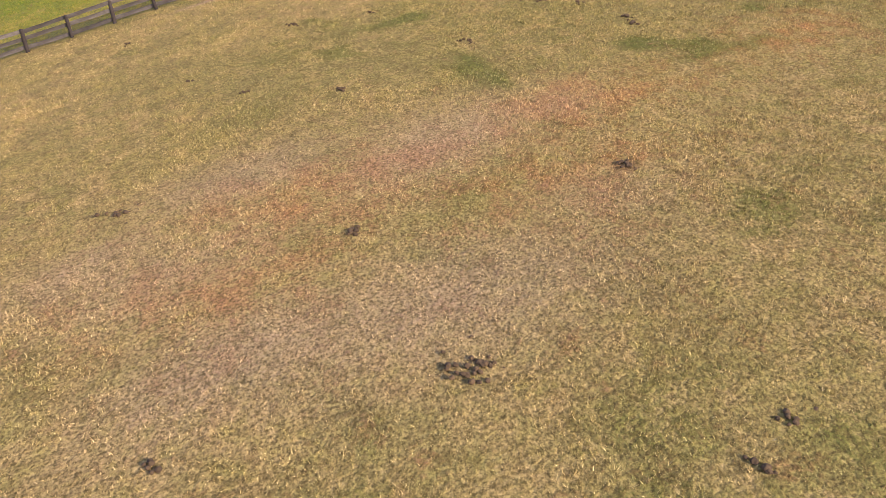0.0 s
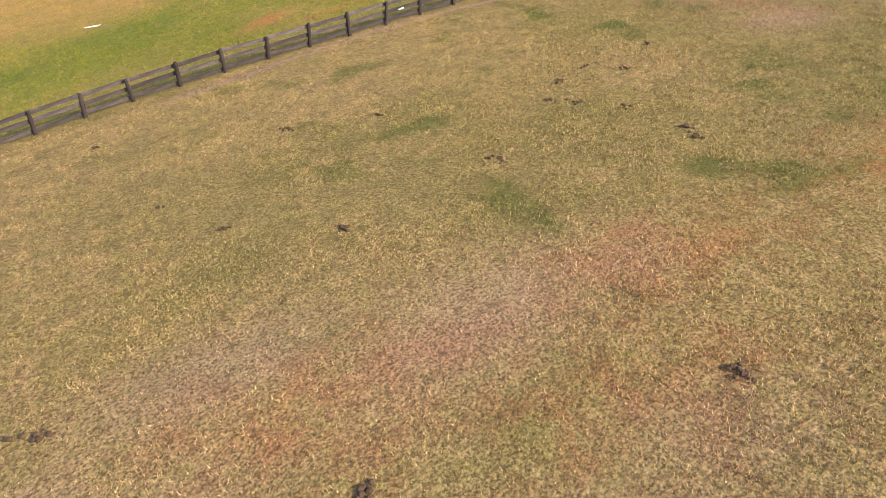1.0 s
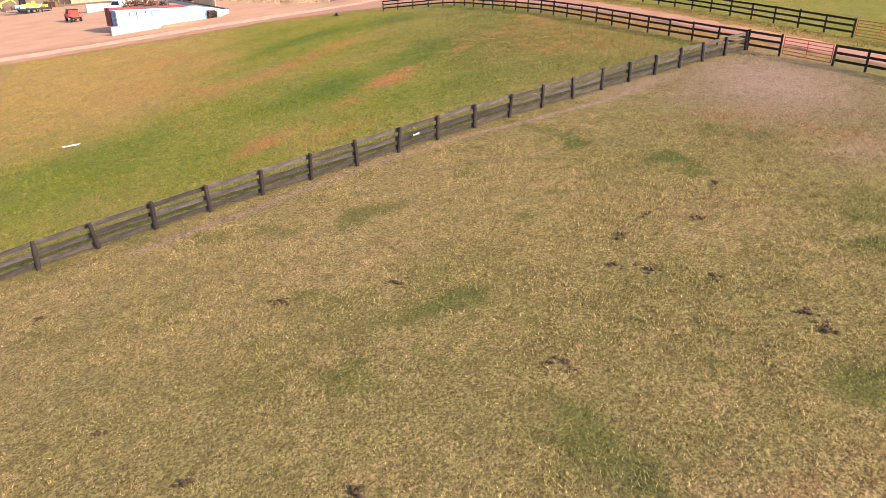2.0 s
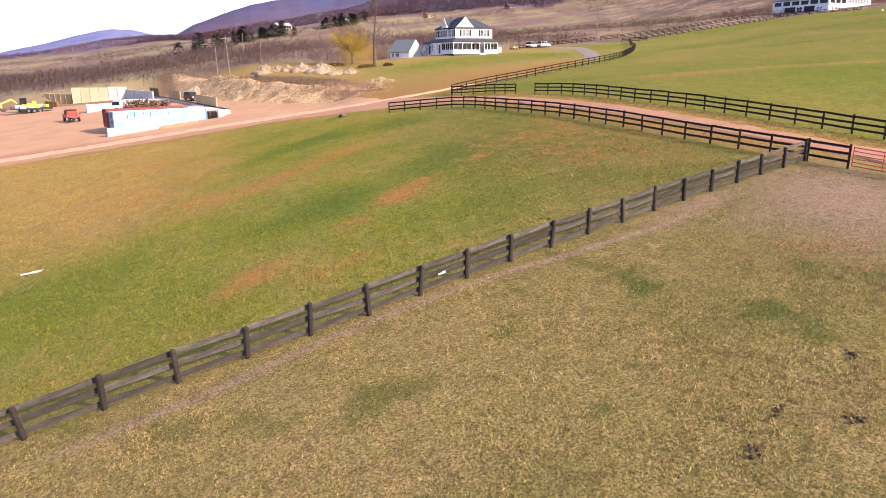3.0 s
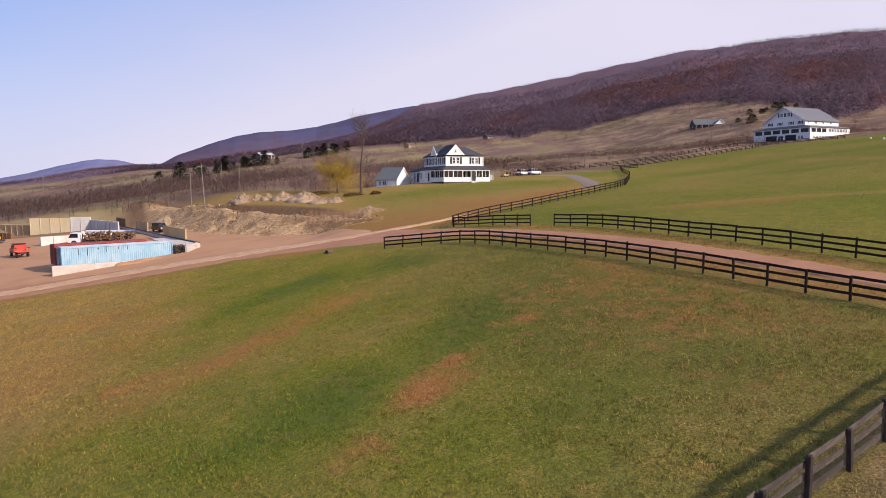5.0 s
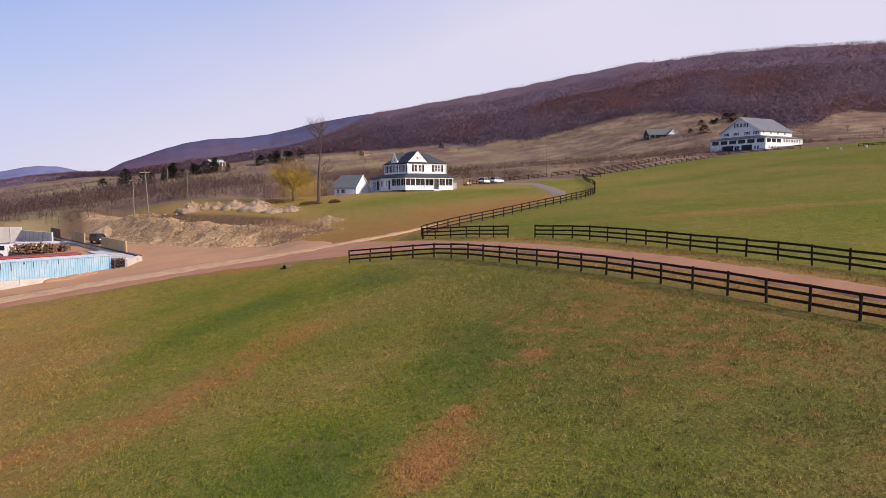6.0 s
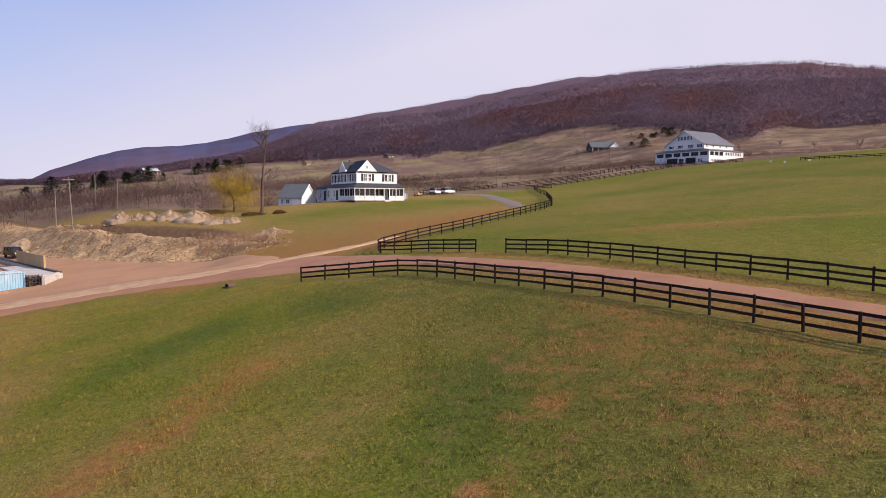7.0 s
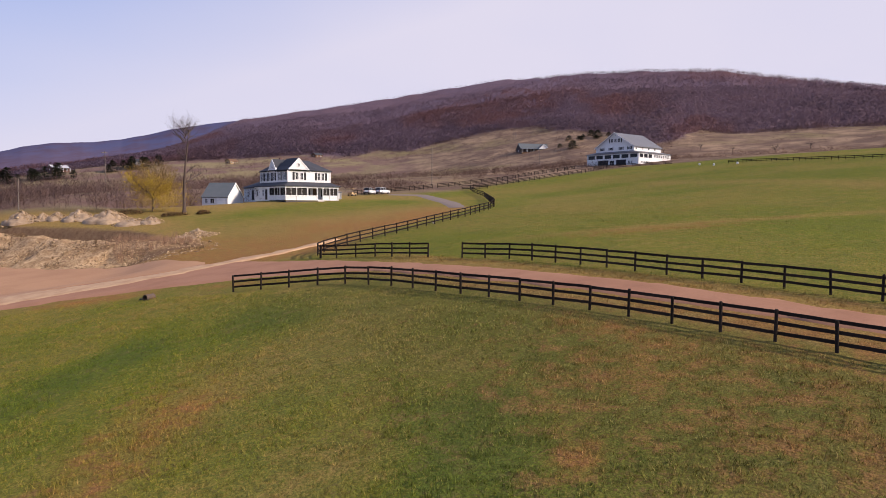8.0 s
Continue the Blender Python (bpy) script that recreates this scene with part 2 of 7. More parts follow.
def np_mesh(name, co, faces, material, covers=None, smooth_faces=True):
    """A mesh from arrays: corners and faces that all have the same number of corners."""
    co, faces = np.asarray(co, np.float32), np.asarray(faces, np.int32)
    me = bpy.data.meshes.new(name)
    n, k = faces.shape
    me.vertices.add(len(co))
    me.vertices.foreach_set("co", co.ravel())
    me.loops.add(n * k)
    me.loops.foreach_set("vertex_index", faces.ravel())
    me.polygons.add(n)
    me.polygons.foreach_set("loop_start", np.arange(0, n * k, k, dtype=np.int32))
    if smooth_faces:
        me.polygons.foreach_set("use_smooth", np.ones(n, bool))
    for key, values in (covers or {}).items():
        at = me.attributes.new(key, "FLOAT_COLOR", "POINT")
        at.data.foreach_set("color", np.asarray(values, np.float32).ravel())
    me.materials.append(material)
    me.update(calc_edges=True)
    me.validate()
    return new(name, me)


def box(bm, c, s, rz=0.0, bevel=0.0, top=None):
    """A block with centre c and size s, turned by rz degrees; top: (sx, sy) by which its upper face is scaled."""
    made = bmesh.ops.create_cube(bm, size=1.0)["verts"]
    for v in made:
        k = top if top and v.co.z > 0 else (1, 1)
        v.co = Vector((v.co.x * s[0] * k[0], v.co.y * s[1] * k[1], v.co.z * s[2]))
    if bevel:
        edges = list({e for v in made for e in v.link_edges})
        made = [g for g in bmesh.ops.bevel(bm, geom=edges, offset=bevel, segments=1, affect="EDGES")["verts"]] 
        made = list({v for v in made} | {v for f in bm.faces if any(w in made for w in f.verts) for v in f.verts})
    bmesh.ops.rotate(bm, verts=made, matrix=Matrix.Rotation(radians(rz), 3, "Z"))
    bmesh.ops.translate(bm, verts=made, vec=c)
    return made


def tube(bm, a, b, ra, rb=None, n=6):
    """A tapered round bar from a to b."""
    a, b = Vector(a), Vector(b)
    rb = max(ra if rb is None else rb, 1e-4)
    turn = (b - a).to_track_quat("Z", "Y").to_matrix()
    ring = [turn @ Vector((math.cos(math.tau * i / n), math.sin(math.tau * i / n), 0)) for i in range(n)]
    lo, hi = [bm.verts.new(a + v * ra) for v in ring], [bm.verts.new(b + v * rb) for v in ring]
    bm.faces.new(lo[::-1])
    bm.faces.new(hi)
    for i in range(n):
        j = (i + 1) % n
        bm.faces.new((lo[i], lo[j], hi[j], hi[i]))
    return lo + hi


def solid(bm, ring, lift):
    """A flat ring of points drawn out along a vector into a solid."""
    lo = [bm.verts.new(p) for p in ring]
    hi = [bm.verts.new(Vector(p) + Vector(lift)) for p in ring]
    bm.faces.new(lo[::-1])
    bm.faces.new(hi)
    for i in range(len(ring)):
        j = (i + 1) % len(ring)
        bm.faces.new((lo[i], lo[j], hi[j], hi[i]))
    bmesh.ops.recalc_face_normals(bm, faces=bm.faces[-len(ring) - 2:])


def base(name, at, rz=0.0):
    ob = new(name)
    ob.empty_display_size = 0.3
    ob.matrix_basis = pose(*at, 0, 0, rz)
    return ob


def along(pts, step, last=True):
    """Points at even steps on a polyline, with the step stretched to fit."""
    p = np.array(pts, float)
    seg = np.hypot(*np.diff(p, axis=0).T)
    s = np.r_[0, np.cumsum(seg)]
    n = max(1, round(s[-1] / step))
    w = np.linspace(0, s[-1], n + 1)
    return np.c_[np.interp(w, s, p[:, 0]), np.interp(w, s, p[:, 1])]


def up(x, y):
    return float(land(np.array([x]), np.array([y]))[0])


# ---- the land ----
HILLS = [
    [0.82, 1.92, -1.35, 0.0, 0.33, 0.06, 0.0],
    [-2.88, 0.67, -0.04, -2.92, 0.42, 0.25, 0.02],
    [-2.63, -0.94, 2.18, -0.01, 1.15, 0.74, 0.11],
    [0.8, -1.4, -1.95, -0.08, -1.28, 0.94, 0.12],
    [-0.08, -1.25, 1.18, -0.37, -3.35, -0.35, -0.9],
    [0.1, 1.15, 3.06, 1.08, -0.92, -0.79, -1.53],
]
AZ = [-180, -60, -30, -10, -7.5, -5, -2.7, 0, 3.3, 6.4, 10, 16, 20, 23, 27, 33, 39, 45, 50, 55, 62, 67, 73, 90, 120, 180]
E1 = [-1.5, -2, -2, -2, -2, -2, -2, -1.9, -1.7, -1.5, -1.2, -0.9, -0.6, -0.4, -0.1, 0.6, 1.2, 2.2, 3.1, 3.45, 3.5, 3.5, 3.5, 3.5, 2.5, -1.5]
E2 = [-0.5, -0.5, -0.5, -0.5, -0.2, 0.1, 0.4, 0.8, 1.3, 1.7, 2.2, 2.9, 3.2, 3.4, 3.7, 4.1, 4.7, 5.6, 6.3, 6.3, 6.0, 6.2, 6.4, 6.0, 3, -0.5]
E3 = [0, 0, 0, 0.02, 0.36, 0.88, 1.32, 1.60, 1.62, 1.95, 2.6, 3.95, 5.35, 6.60, 7.36, 8.38, 9.55, 10.46, 10.72, 10.78, 10.42, 9.5, 8.4, 7, 4, 0]
R3 = [2400, 2400, 2400, 2300, 2200, 2100, 2000, 2000, 1900, 1800, 1750, 1700, 1700, 1700, 1600, 1550, 1500, 1450, 1400, 1350, 1300, 1250, 1200, 1200, 1500, 3000]
YARD = [(30, 134), (24, 134.2), (15, 134), (3, 134.6), (-25, 136), (-60, 138), (-60, 212), (-30, 213), (3, 212), (12, 190), (18, 168), (26, 149), (33.5, 142)]
PIT = [(20.5, 190.5), (22.3, 189), (26, 185.2), (29.5, 180.5), (31.5, 177.5), (36, 171), (39.5, 165), (41.2, 160.5), (41.5, 157), (38, 154), (33.5, 158), (28.5, 166.5), (24, 176), (20.5, 184)]
MID = (9.7, 47.7, 11.5)


def smooth(a, b, v):
    s = np.clip((v - a) / (b - a), 0, 1)
    return s * s * (3 - 2 * s)


def inside(x, y, ring):
    """Distance to the edge of a closed ring, positive within it."""
    best, odd = np.full(np.shape(x), 1e9), np.zeros(np.shape(x), bool)
    for (ax, ay), (bx, by) in zip(ring, ring[1:] + ring[:1]):
        ux, uy = bx - ax, by - ay
        s = np.clip(((x - ax) * ux + (y - ay) * uy) / (ux * ux + uy * uy), 0, 1)
        best = np.minimum(best, np.hypot(x - ax - s * ux, y - ay - s * uy))
        if uy:
            odd ^= ((ay > y) != (by > y)) & (x < ux * (y - ay) / uy + ax)
    return np.where(odd, best, -best)


def within(x, y, ring, box):
    """As inside(), but worked out only in a box round the ring."""
    d = np.full(np.shape(x), -999.0)
    near = (x > box[0]) & (x < box[1]) & (y > box[2]) & (y < box[3])
    if np.any(near):
        d[near] = inside(x[near], y[near], ring)
    return d


def lattice(x, y, seed):
    """Smooth noise from -1 to 1, one metre to the cell."""
    i, j = np.floor(x), np.floor(y)
    u, v = x - i, y - j
    u, v = u * u * (3 - 2 * u), v * v * (3 - 2 * v)

    def at(a, b):
        s = np.sin(a * 127.1 + b * 311.7 + seed * 74.7) * 43758.5453
        return (s - np.floor(s)) * 2 - 1

    return (at(i, j) * (1 - u) + at(i + 1, j) * u) * (1 - v) + (at(i, j + 1) * (1 - u) + at(i + 1, j + 1) * u) * v


def rumple(x, y, scale, seed, octaves=4):
    z = 0.0
    for k in range(octaves):
        z = z + lattice(x / scale * 2 ** k, y / scale * 2 ** k, seed + k) / 2 ** k
    return z / 1.6


def near_land(x, y):
    z = -0.0631 + 0.10799 * x + 0.01956 * y
    for j, row in enumerate(HILLS):
        for i, a in enumerate(row):
            z = z + a * np.exp(-((x + 60 - 50 * i) ** 2 + (y + 20 - 50 * j) ** 2) / 2888)
    return z - 0.75 * np.exp(-((x + 10) / 12) ** 2 - ((y - 44) / 16) ** 2) - 3.5 * np.exp(-((x - 62) / 18) ** 2 - ((y - 207) / 14) ** 2) - 3.4 * np.exp(-((x - 7) / 15) ** 2 - ((y - 203) / 16) ** 2)


def land(x, y):
    x, y = np.asarray(x, float), np.asarray(y, float)
    dx, dy = x - MID[0], y - MID[1]
    r, az = np.hypot(dx, dy) + 1e-6, np.degrees(np.arctan2(dx, dy))
    e1, e2, e3, r3 = [np.interp(az, AZ, e) for e in (E1, E2, E3, R3)]
    s1, s2 = smooth(320, 760, r), np.clip((r - 700) / (r3 - 700), 0, 1)
    e = e1 + (e2 - e1) * s1 + (e3 - e2) * s2 ** 0.8 - np.clip((r - r3) / 1200, 0, 1) * (e3 + 1.5)
    far = MID[2] + r * np.tan(np.radians(e))
    w = smooth(250, 390, r)
    z = near_land(np.clip(x, -150, 330), np.clip(y, -150, 330)) * (1 - w) + far * w
    # the dug-out yard and the heap of rubble round its edge
    d = within(x, y, YARD, (-95, 70, 105, 245))
    floor = 0.08 + 0.1 * x + 0.03 * (y - 138)
    cut = smooth(-7, 0.5, d) * smooth(-60, -45, x) * np.clip(z - floor, 0, 9)
    berm = 1.0 * np.exp(-((d + 7.0) / 2.6) ** 2) * smooth(4, 14, x) * smooth(139, 147, y) * smooth(45, 36, x)
    dip = smooth(-0.8, 0.9, within(x, y, PIT, (15, 46, 148, 196))) * np.clip(z - 5.0, 0, 3)
    roll = rumple(x, y, 170.0, 5) * smooth(320, 700, r) * np.interp(r, [300, 900, 1300, 5000], [3, 9, 7, 7])
    return z - cut + berm - dip + roll


def wood_edge(az, x, y):
    """How far out the woods begin, by direction."""
    return 24 * rumple(x, y, 70, 31) + np.interp(az, [-13, -4, 2, 7.8, 13, 18, 22, 28, 32, 34.4, 37, 39, 42.5, 45, 48.7, 52.6, 56, 57, 58.6, 60, 66, 82],
                                                 [1150, 1130, 1000, 770, 880, 800, 780, 720, 710, 760, 725, 778, 789, 780, 720, 638, 530, 552, 571, 690, 700, 650])


# ---- what grows where ----
def blobs(x, y, spots):
    v = np.zeros(np.shape(x))
    for px, py, rx, ry, turn, a in spots:
        c, s = math.cos(radians(turn)), math.sin(radians(turn))
        u, w = (x - px) * c + (y - py) * s, -(x - px) * s + (y - py) * c
        v = np.maximum(v, a * np.exp(-((u / rx) ** 2 + (w / ry) ** 2)))
    return v


GREEN_SPOTS = [(31, 40, 9, 6, 20, .9), (27, 34, 5, 5, 0, .5), (4.2, 28.7, 2.2, 0.9, 10, .55), (7, 29.4, 1.8, 0.8, 0, .5), (10, 23.2, 1.6, 1, 0, .5), (12.1, 21.5, 1.7, 1, 20, .7), (2, 23.1, 2.2, 1, 20, .5),
               (11.3, 31.5, 2.5, 1.2, 10, .5), (26.8, 24.8, 5, 5, 0, .55), (14.9, 11.4, 1.5, .7, -30, .7), (14.5, 24.5, 6, 3, 20, .35), (20, 17, 6, 7, 40, .35),
               (13, 21, 3, 2, 0, .3), (16, 6, 5, 6, 0, .3)]
GREEN_NORTH = [(21, 92, 9, 2.6, 42, 1.25), (13.5, 86, 8, 2.4, 48, 1.0), (24.5, 68, 8, 2.8, 45, 1.2), (14.5, 61.5, 6, 2.6, 40, 1.1), (0, 56, 12, 6, 12, .62), (9, 77, 7, 2.2, 48, .6), (14, 88, 5, 2, 45, .5), (33, 73, 6, 10, 0, .6),
               (28, 92, 8, 6, 20, .8), (33, 62, 9, 10, 10, .6), (21, 54, 7, 4, 20, .7), (12, 98, 6, 3, 20, .5), (36, 86, 5, 10, 0, .5), (20, 85, 5, 2.5, 40, .6)]
RED_SPOTS = [(34, 64, 9, 13, 0, .5), (10, 119, 9, 2.0, 3, .6), (25, 115.4, 7, 2.0, -32, .6), (34.5, 107.5, 6, 2.0, -45, .55), (-8, 120, 10, 2, 0, .5), (18.3, 59.8, 2.6, 1.3, 30, .9), (20.6, 62, 2.2, .9, 20, .75), (26.7, 65.5, 1.7, 1.0, 10, .8), (8, 51.3, 2.8, 1.2, 35, .9), (7.4, 72, 3.5, 2.2, 20, .6),
             (14, 56, 2, 1.2, 30, .6), (33.5, 66, 4.5, 2.5, 60, .45), (13, 73.5, 11, 1.9, 40, .72), (20.5, 80, 4, 2.2, 40, .6), (37.5, 72, 1.8, 7, -8, .6), (12, 50, 3, 1, 20, .5), (17, 79, 8, 1.4, 50, .5), (8, 88, 4, 2, 30, .4), (3, 80, 8, 6, 40, .45), (5, 96, 8, 6, 20, .45), (24.5, 73, 5, 1.2, 55, .35), (29, 52, 3, 1.5, 20, .35)]
RED_SOUTH = [(31, 38, 6, 6, 0, .45), (4, 17, 6.5, 2.4, 3, .55), (12, 18, 5, 2.0, 0, .6), (22, 19, 5, 2, 10, .5), (0, 14, 4, 2, 0, .4), (31, 33, 3, 2, 0, .5), (9, 14, 4, 2, 10, .4)]
BARE_SPOTS = [(36.0, 42.5, 8.0, 5.2, 60, 1.05), (30, 46.4, 5.0, 1.3, 14, .8), (31.5, 43.5, 4, 2, 30, .6), (30, 31.8, 2.5, 1.5, 0, .5), (7.2, 17.7, 4, 2, 20, .5), (1.4, 18.9, 3.2, 1.6, 10, .45), (30.9, 31.8, 3, 2.2, 0, .5), (11.2, 18, 2.4, 1.3, 15, .35),
              (9.5, 12.7, 2.4, 1.6, 0, .3), (-1.5, 15, 4, 2, 10, .35), (4.6, 10.6, 4.5, 2, 5, .5), (0, 11, 3.5, 1.6, 10, .5), (-3.6, 16.2, 2.5, 1.3, 20, .45), (28, 45, 4, 1.3, 12, .35), (39, 33, 3.5, 8, 0, .5)]


def fence_side(x, y):
    """Metres north of the grey fence."""
    return y - np.interp(x, [-60, -7, 6.7, 25.3, 41], [33, 42.2, 43.2, 46.3, 49.5])


def cover(x, y):
    north = smooth(-0.6, 0.6, fence_side(x, y))
    tan_west = smooth(17, 0, x - 0.05 * (y - 60)) * smooth(60, 74, y)
    tufts = 0.72 * smooth(0.26, 0.60, rumple(x, y, 2.1, 61, 4)) + 0.34 * rumple(x, y, 7.0, 62, 4)
    tufts = tufts * smooth(60, 50, y) * np.interp(x, [-10, 3, 12, 20, 40], [.45, .7, 1.1, 1.2, .8])
    g = (1 - north) * (0.22 - .10 * smooth(26, 14, y) + 0.009 * (x - 8) + tufts + 0.6 * blobs(x, y, GREEN_SPOTS) - 0.2 * blobs(x, y, RED_SOUTH)) + north * (0.66 + 0.3 * rumple(x, y, 5.0, 63, 4) + 0.56 * blobs(x, y, GREEN_NORTH) - 0.62 * tan_west)
    verge = smooth(40.4, 41.2, x) * smooth(49.8, 49.0, x) * smooth(110, 100, y) * smooth(44, 50, y)
    east = smooth(49.3, 51, x) * smooth(-6, 3, x - np.interp(y, [110, 122, 144, 165, 200], [46, 53, 93, 104, 125]))
    lawn = blobs(x, y, [(90, 172, 30, 11, 22, .75), (70, 170, 20, 8, 20, .6), (56, 172, 14, 6, 10, .35), (112, 175, 12, 16, 0, .5)])
    slope = smooth(112, 122, y) * smooth(212, 196, y) * smooth(8, 16, x - 0.35 * np.clip(150 - y, 0, 40)) * smooth(6, -3, x - np.interp(y, [110, 122, 144, 165, 200], [46, 53, 93, 104, 125]))
    g = g * (1 - verge) + 0.25 * verge
    g = np.where(east > 0.01, g * (1 - east) + east * (0.74 + 0.42 * rumple(x, y, 20.0, 65, 5) - 0.5 * blobs(x, y, [(78, 89, 26, 1.6, -36, 1), (140, 120, 60, 4, 60, .8), (135, 150, 40, 10, 30, .4)])), g)
    g = g * (1 - slope) + slope * (0.16 - 0.25 * smooth(52, 40, x) * smooth(158, 166, y) + 0.3 * rumple(x, y, 11, 67, 3) + 1.1 * lawn)
    red = np.clip(0.95 * blobs(x, y, RED_SPOTS) + 0.3 * rumple(x, y, 5.0, 64, 3) * blobs(x, y, RED_SPOTS), 0, 1) * north + (1 - north) * (.86 * blobs(x, y, RED_SOUTH) + .12 * smooth(24, 12, y)) + slope * np.clip(0.54 * smooth(166, 134, y) + 0.25 * rumple(x, y, 9, 66, 3) + 0.06 - 1.0 * lawn, 0, 1) + 0.35 * verge
    red = red + blobs(x, y, [(78, 89, 24, 1.2, -36, .4), (70, 92, 12, 3.0, -36, .5), (92, 100, 14, 2.4, 10, .3)])
    off = fence_side(x, y) - np.interp(x, [0, 4.6, 7, 9.7, 12.9, 16.4, 21.9, 27, 33], [-2.0, -1.8, -1.5, -1.15, -0.85, -0.95, -1.55, -1.75, -2])
    worn_path = 1.05 * np.exp(-((off + 0.15 * rumple(x, y, 2.0, 44, 2)) / 0.24) ** 2) * smooth(-1, 3, x) * smooth(33, 27, x)
    bare = np.maximum(blobs(x, y, BARE_SPOTS) * (1 - north), worn_path)
    strong = north * (1 - .62 * smooth(16, 30, x - .2 * (y - 60)) * smooth(104, 96, y))
    return np.stack([g, bare, red, np.maximum(strong, smooth(41, 43, x))], -1)


def wild(x, y):
    dx, dy = x - MID[0], y - MID[1]
    r, az = np.hypot(dx, dy), np.degrees(np.arctan2(dx, dy))
    start = np.interp(az, [-180, -20, 5, 16, 22, 40, 48, 55, 60, 110, 180], [190, 165, 158, 146, 150, 205, 240, 268, 268, 285, 190])
    d = within(x, y, YARD, (-95, 70, 105, 245))
    earth = smooth(-20, -13, d) * smooth(4, 12, x) * smooth(139, 144, y) * smooth(46, 40, x)
    pit = smooth(-0.9, -0.2, within(x, y, PIT, (15, 46, 148, 196)))
    earth = earth * (1 - pit) * smooth(-13, -10.5, d) + 0.55 * pit
    return np.stack([smooth(-6, 10, r - start), smooth(-12, 14, r - wood_edge(az, x, y)), np.where(d > 0, 0.8, earth), smooth(40, 29, az + 4 * rumple(x, y, 60, 2))], -1)


# ---- ground ----
def build_ground():
    az = np.radians(np.r_[np.arange(-50, 115, 0.36), np.arange(115, 310, 1.5)])
    r = [0.0]
    while r[-1] < 4600:
        r.append(r[-1] + (0.75 if 92 < r[-1] < 146 else max(0.28 if r[-1] < 22 else 0.7, 0.0155 * r[-1])))
    r = np.array(r)[1:]
    rr, aa = np.meshgrid(r, az, indexing="ij")
    x, y = MID[0] + rr * np.sin(aa), MID[1] + rr * np.cos(aa)
    z = land(x, y)
    w = wild(x, y)
    z = z + rumple(x, y, 2.6, 3) * smooth(260, 120, rr) * (0.035 + 0.34 * np.clip(w[..., 2], 0, 1) * (inside(x, y, YARD) < 0))
    z = z + (rumple(x, y, 1.7, 7, 2) * 0.5) * smooth(0.6, 0.95, w[..., 2]) * (inside(x, y, YARD) < -0.5)
    n, k = x.shape
    i, j = np.meshgrid(np.arange(n - 1), np.arange(k), indexing="ij")
    i, j = i.ravel(), j.ravel()
    quads = np.stack([i * k + j, i * k + (j + 1) % k, (i + 1) * k + (j + 1) % k, (i + 1) * k + j], -1)[:, ::-1]
    co = np.stack([x, y, z], -1).reshape(-1, 3)
    hub = len(co)
    co = np.vstack([co, [[MID[0], MID[1], up(MID[0], MID[1])]]])
    a = np.arange(k)
    cov, wl_ = cover(co[:, 0], co[:, 1]), wild(co[:, 0], co[:, 1])
    ob = np_mesh("ground", co, quads, PASTURE, {"cover": cov, "wild": wl_})
    cap = np_mesh("ground_middle", np.vstack([co[:k], co[hub:]]), np.stack([np.full(k, k), (a + 1) % k, a], -1), PASTURE, {"cover": np.vstack([cov[:k], cov[hub:]]), "wild": np.vstack([wl_[:k], wl_[hub:]])})
    cap.parent = ob
    tagged(ob, "rolling autumn pasture, scrub and wooded ridge", "ground", kind="structure")


build_ground()


def far_ridge(bearings, heights, r, colours, label):
    """A mountain far behind the woods, seen by its outline alone, with haze in its colour."""
    az = np.arange(bearings[0], bearings[-1], .12)
    e = np.interp(az, bearings, heights) + .035 * rumple(az, 0 * az, 1.1, 71, 3)
    rows = [(r - 900, 0.0, -30), (r - 500, .45, 0), (r - 200, .8, 0), (r, 1.0, 0), (r + 150, .9, 0), (r + 700, .0, -200)]
    rad = np.radians(az)
    co = np.stack([np.stack([MID[0] + d * np.sin(rad), MID[1] + d * np.cos(rad), MID[2] + d * np.tan(np.radians(e * k)) + z], -1) for d, k, z in rows])
    n = len(az)
    i, j = np.meshgrid(np.arange(len(rows) - 1), np.arange(n - 1), indexing="ij")
    i, j = i.ravel(), j.ravel()
    m, nt = blank("hazed_far_woods")
    where = nt.nodes.new("ShaderNodeTexCoord")
    split = nt.nodes.new("ShaderNodeSeparateXYZ")
    # distance haze painted into the base colour, shifting between two tints by height
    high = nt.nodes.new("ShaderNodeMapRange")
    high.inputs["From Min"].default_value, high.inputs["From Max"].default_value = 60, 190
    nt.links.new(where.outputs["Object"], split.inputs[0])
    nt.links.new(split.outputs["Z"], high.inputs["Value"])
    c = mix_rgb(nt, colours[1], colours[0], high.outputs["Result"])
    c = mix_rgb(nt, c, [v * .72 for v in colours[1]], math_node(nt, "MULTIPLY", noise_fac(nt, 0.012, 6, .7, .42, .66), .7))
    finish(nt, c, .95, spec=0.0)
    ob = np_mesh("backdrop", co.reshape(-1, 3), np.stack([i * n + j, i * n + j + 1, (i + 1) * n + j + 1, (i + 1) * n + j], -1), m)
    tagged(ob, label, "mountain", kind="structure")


far_ridge([-30, -14, -10, -6.9, -4.8, -3.2, -2.3, -1.1, 0.2, 2, 4], [-.4, 0, .3, .99, 1.58, 1.95, 2.07, 2.02, 1.75, 1.2, .3], 4300, ((0.165, 0.180, 0.305), (0.160, 0.160, 0.265)), "distant mountain beyond the valley, coloured blue for haze")
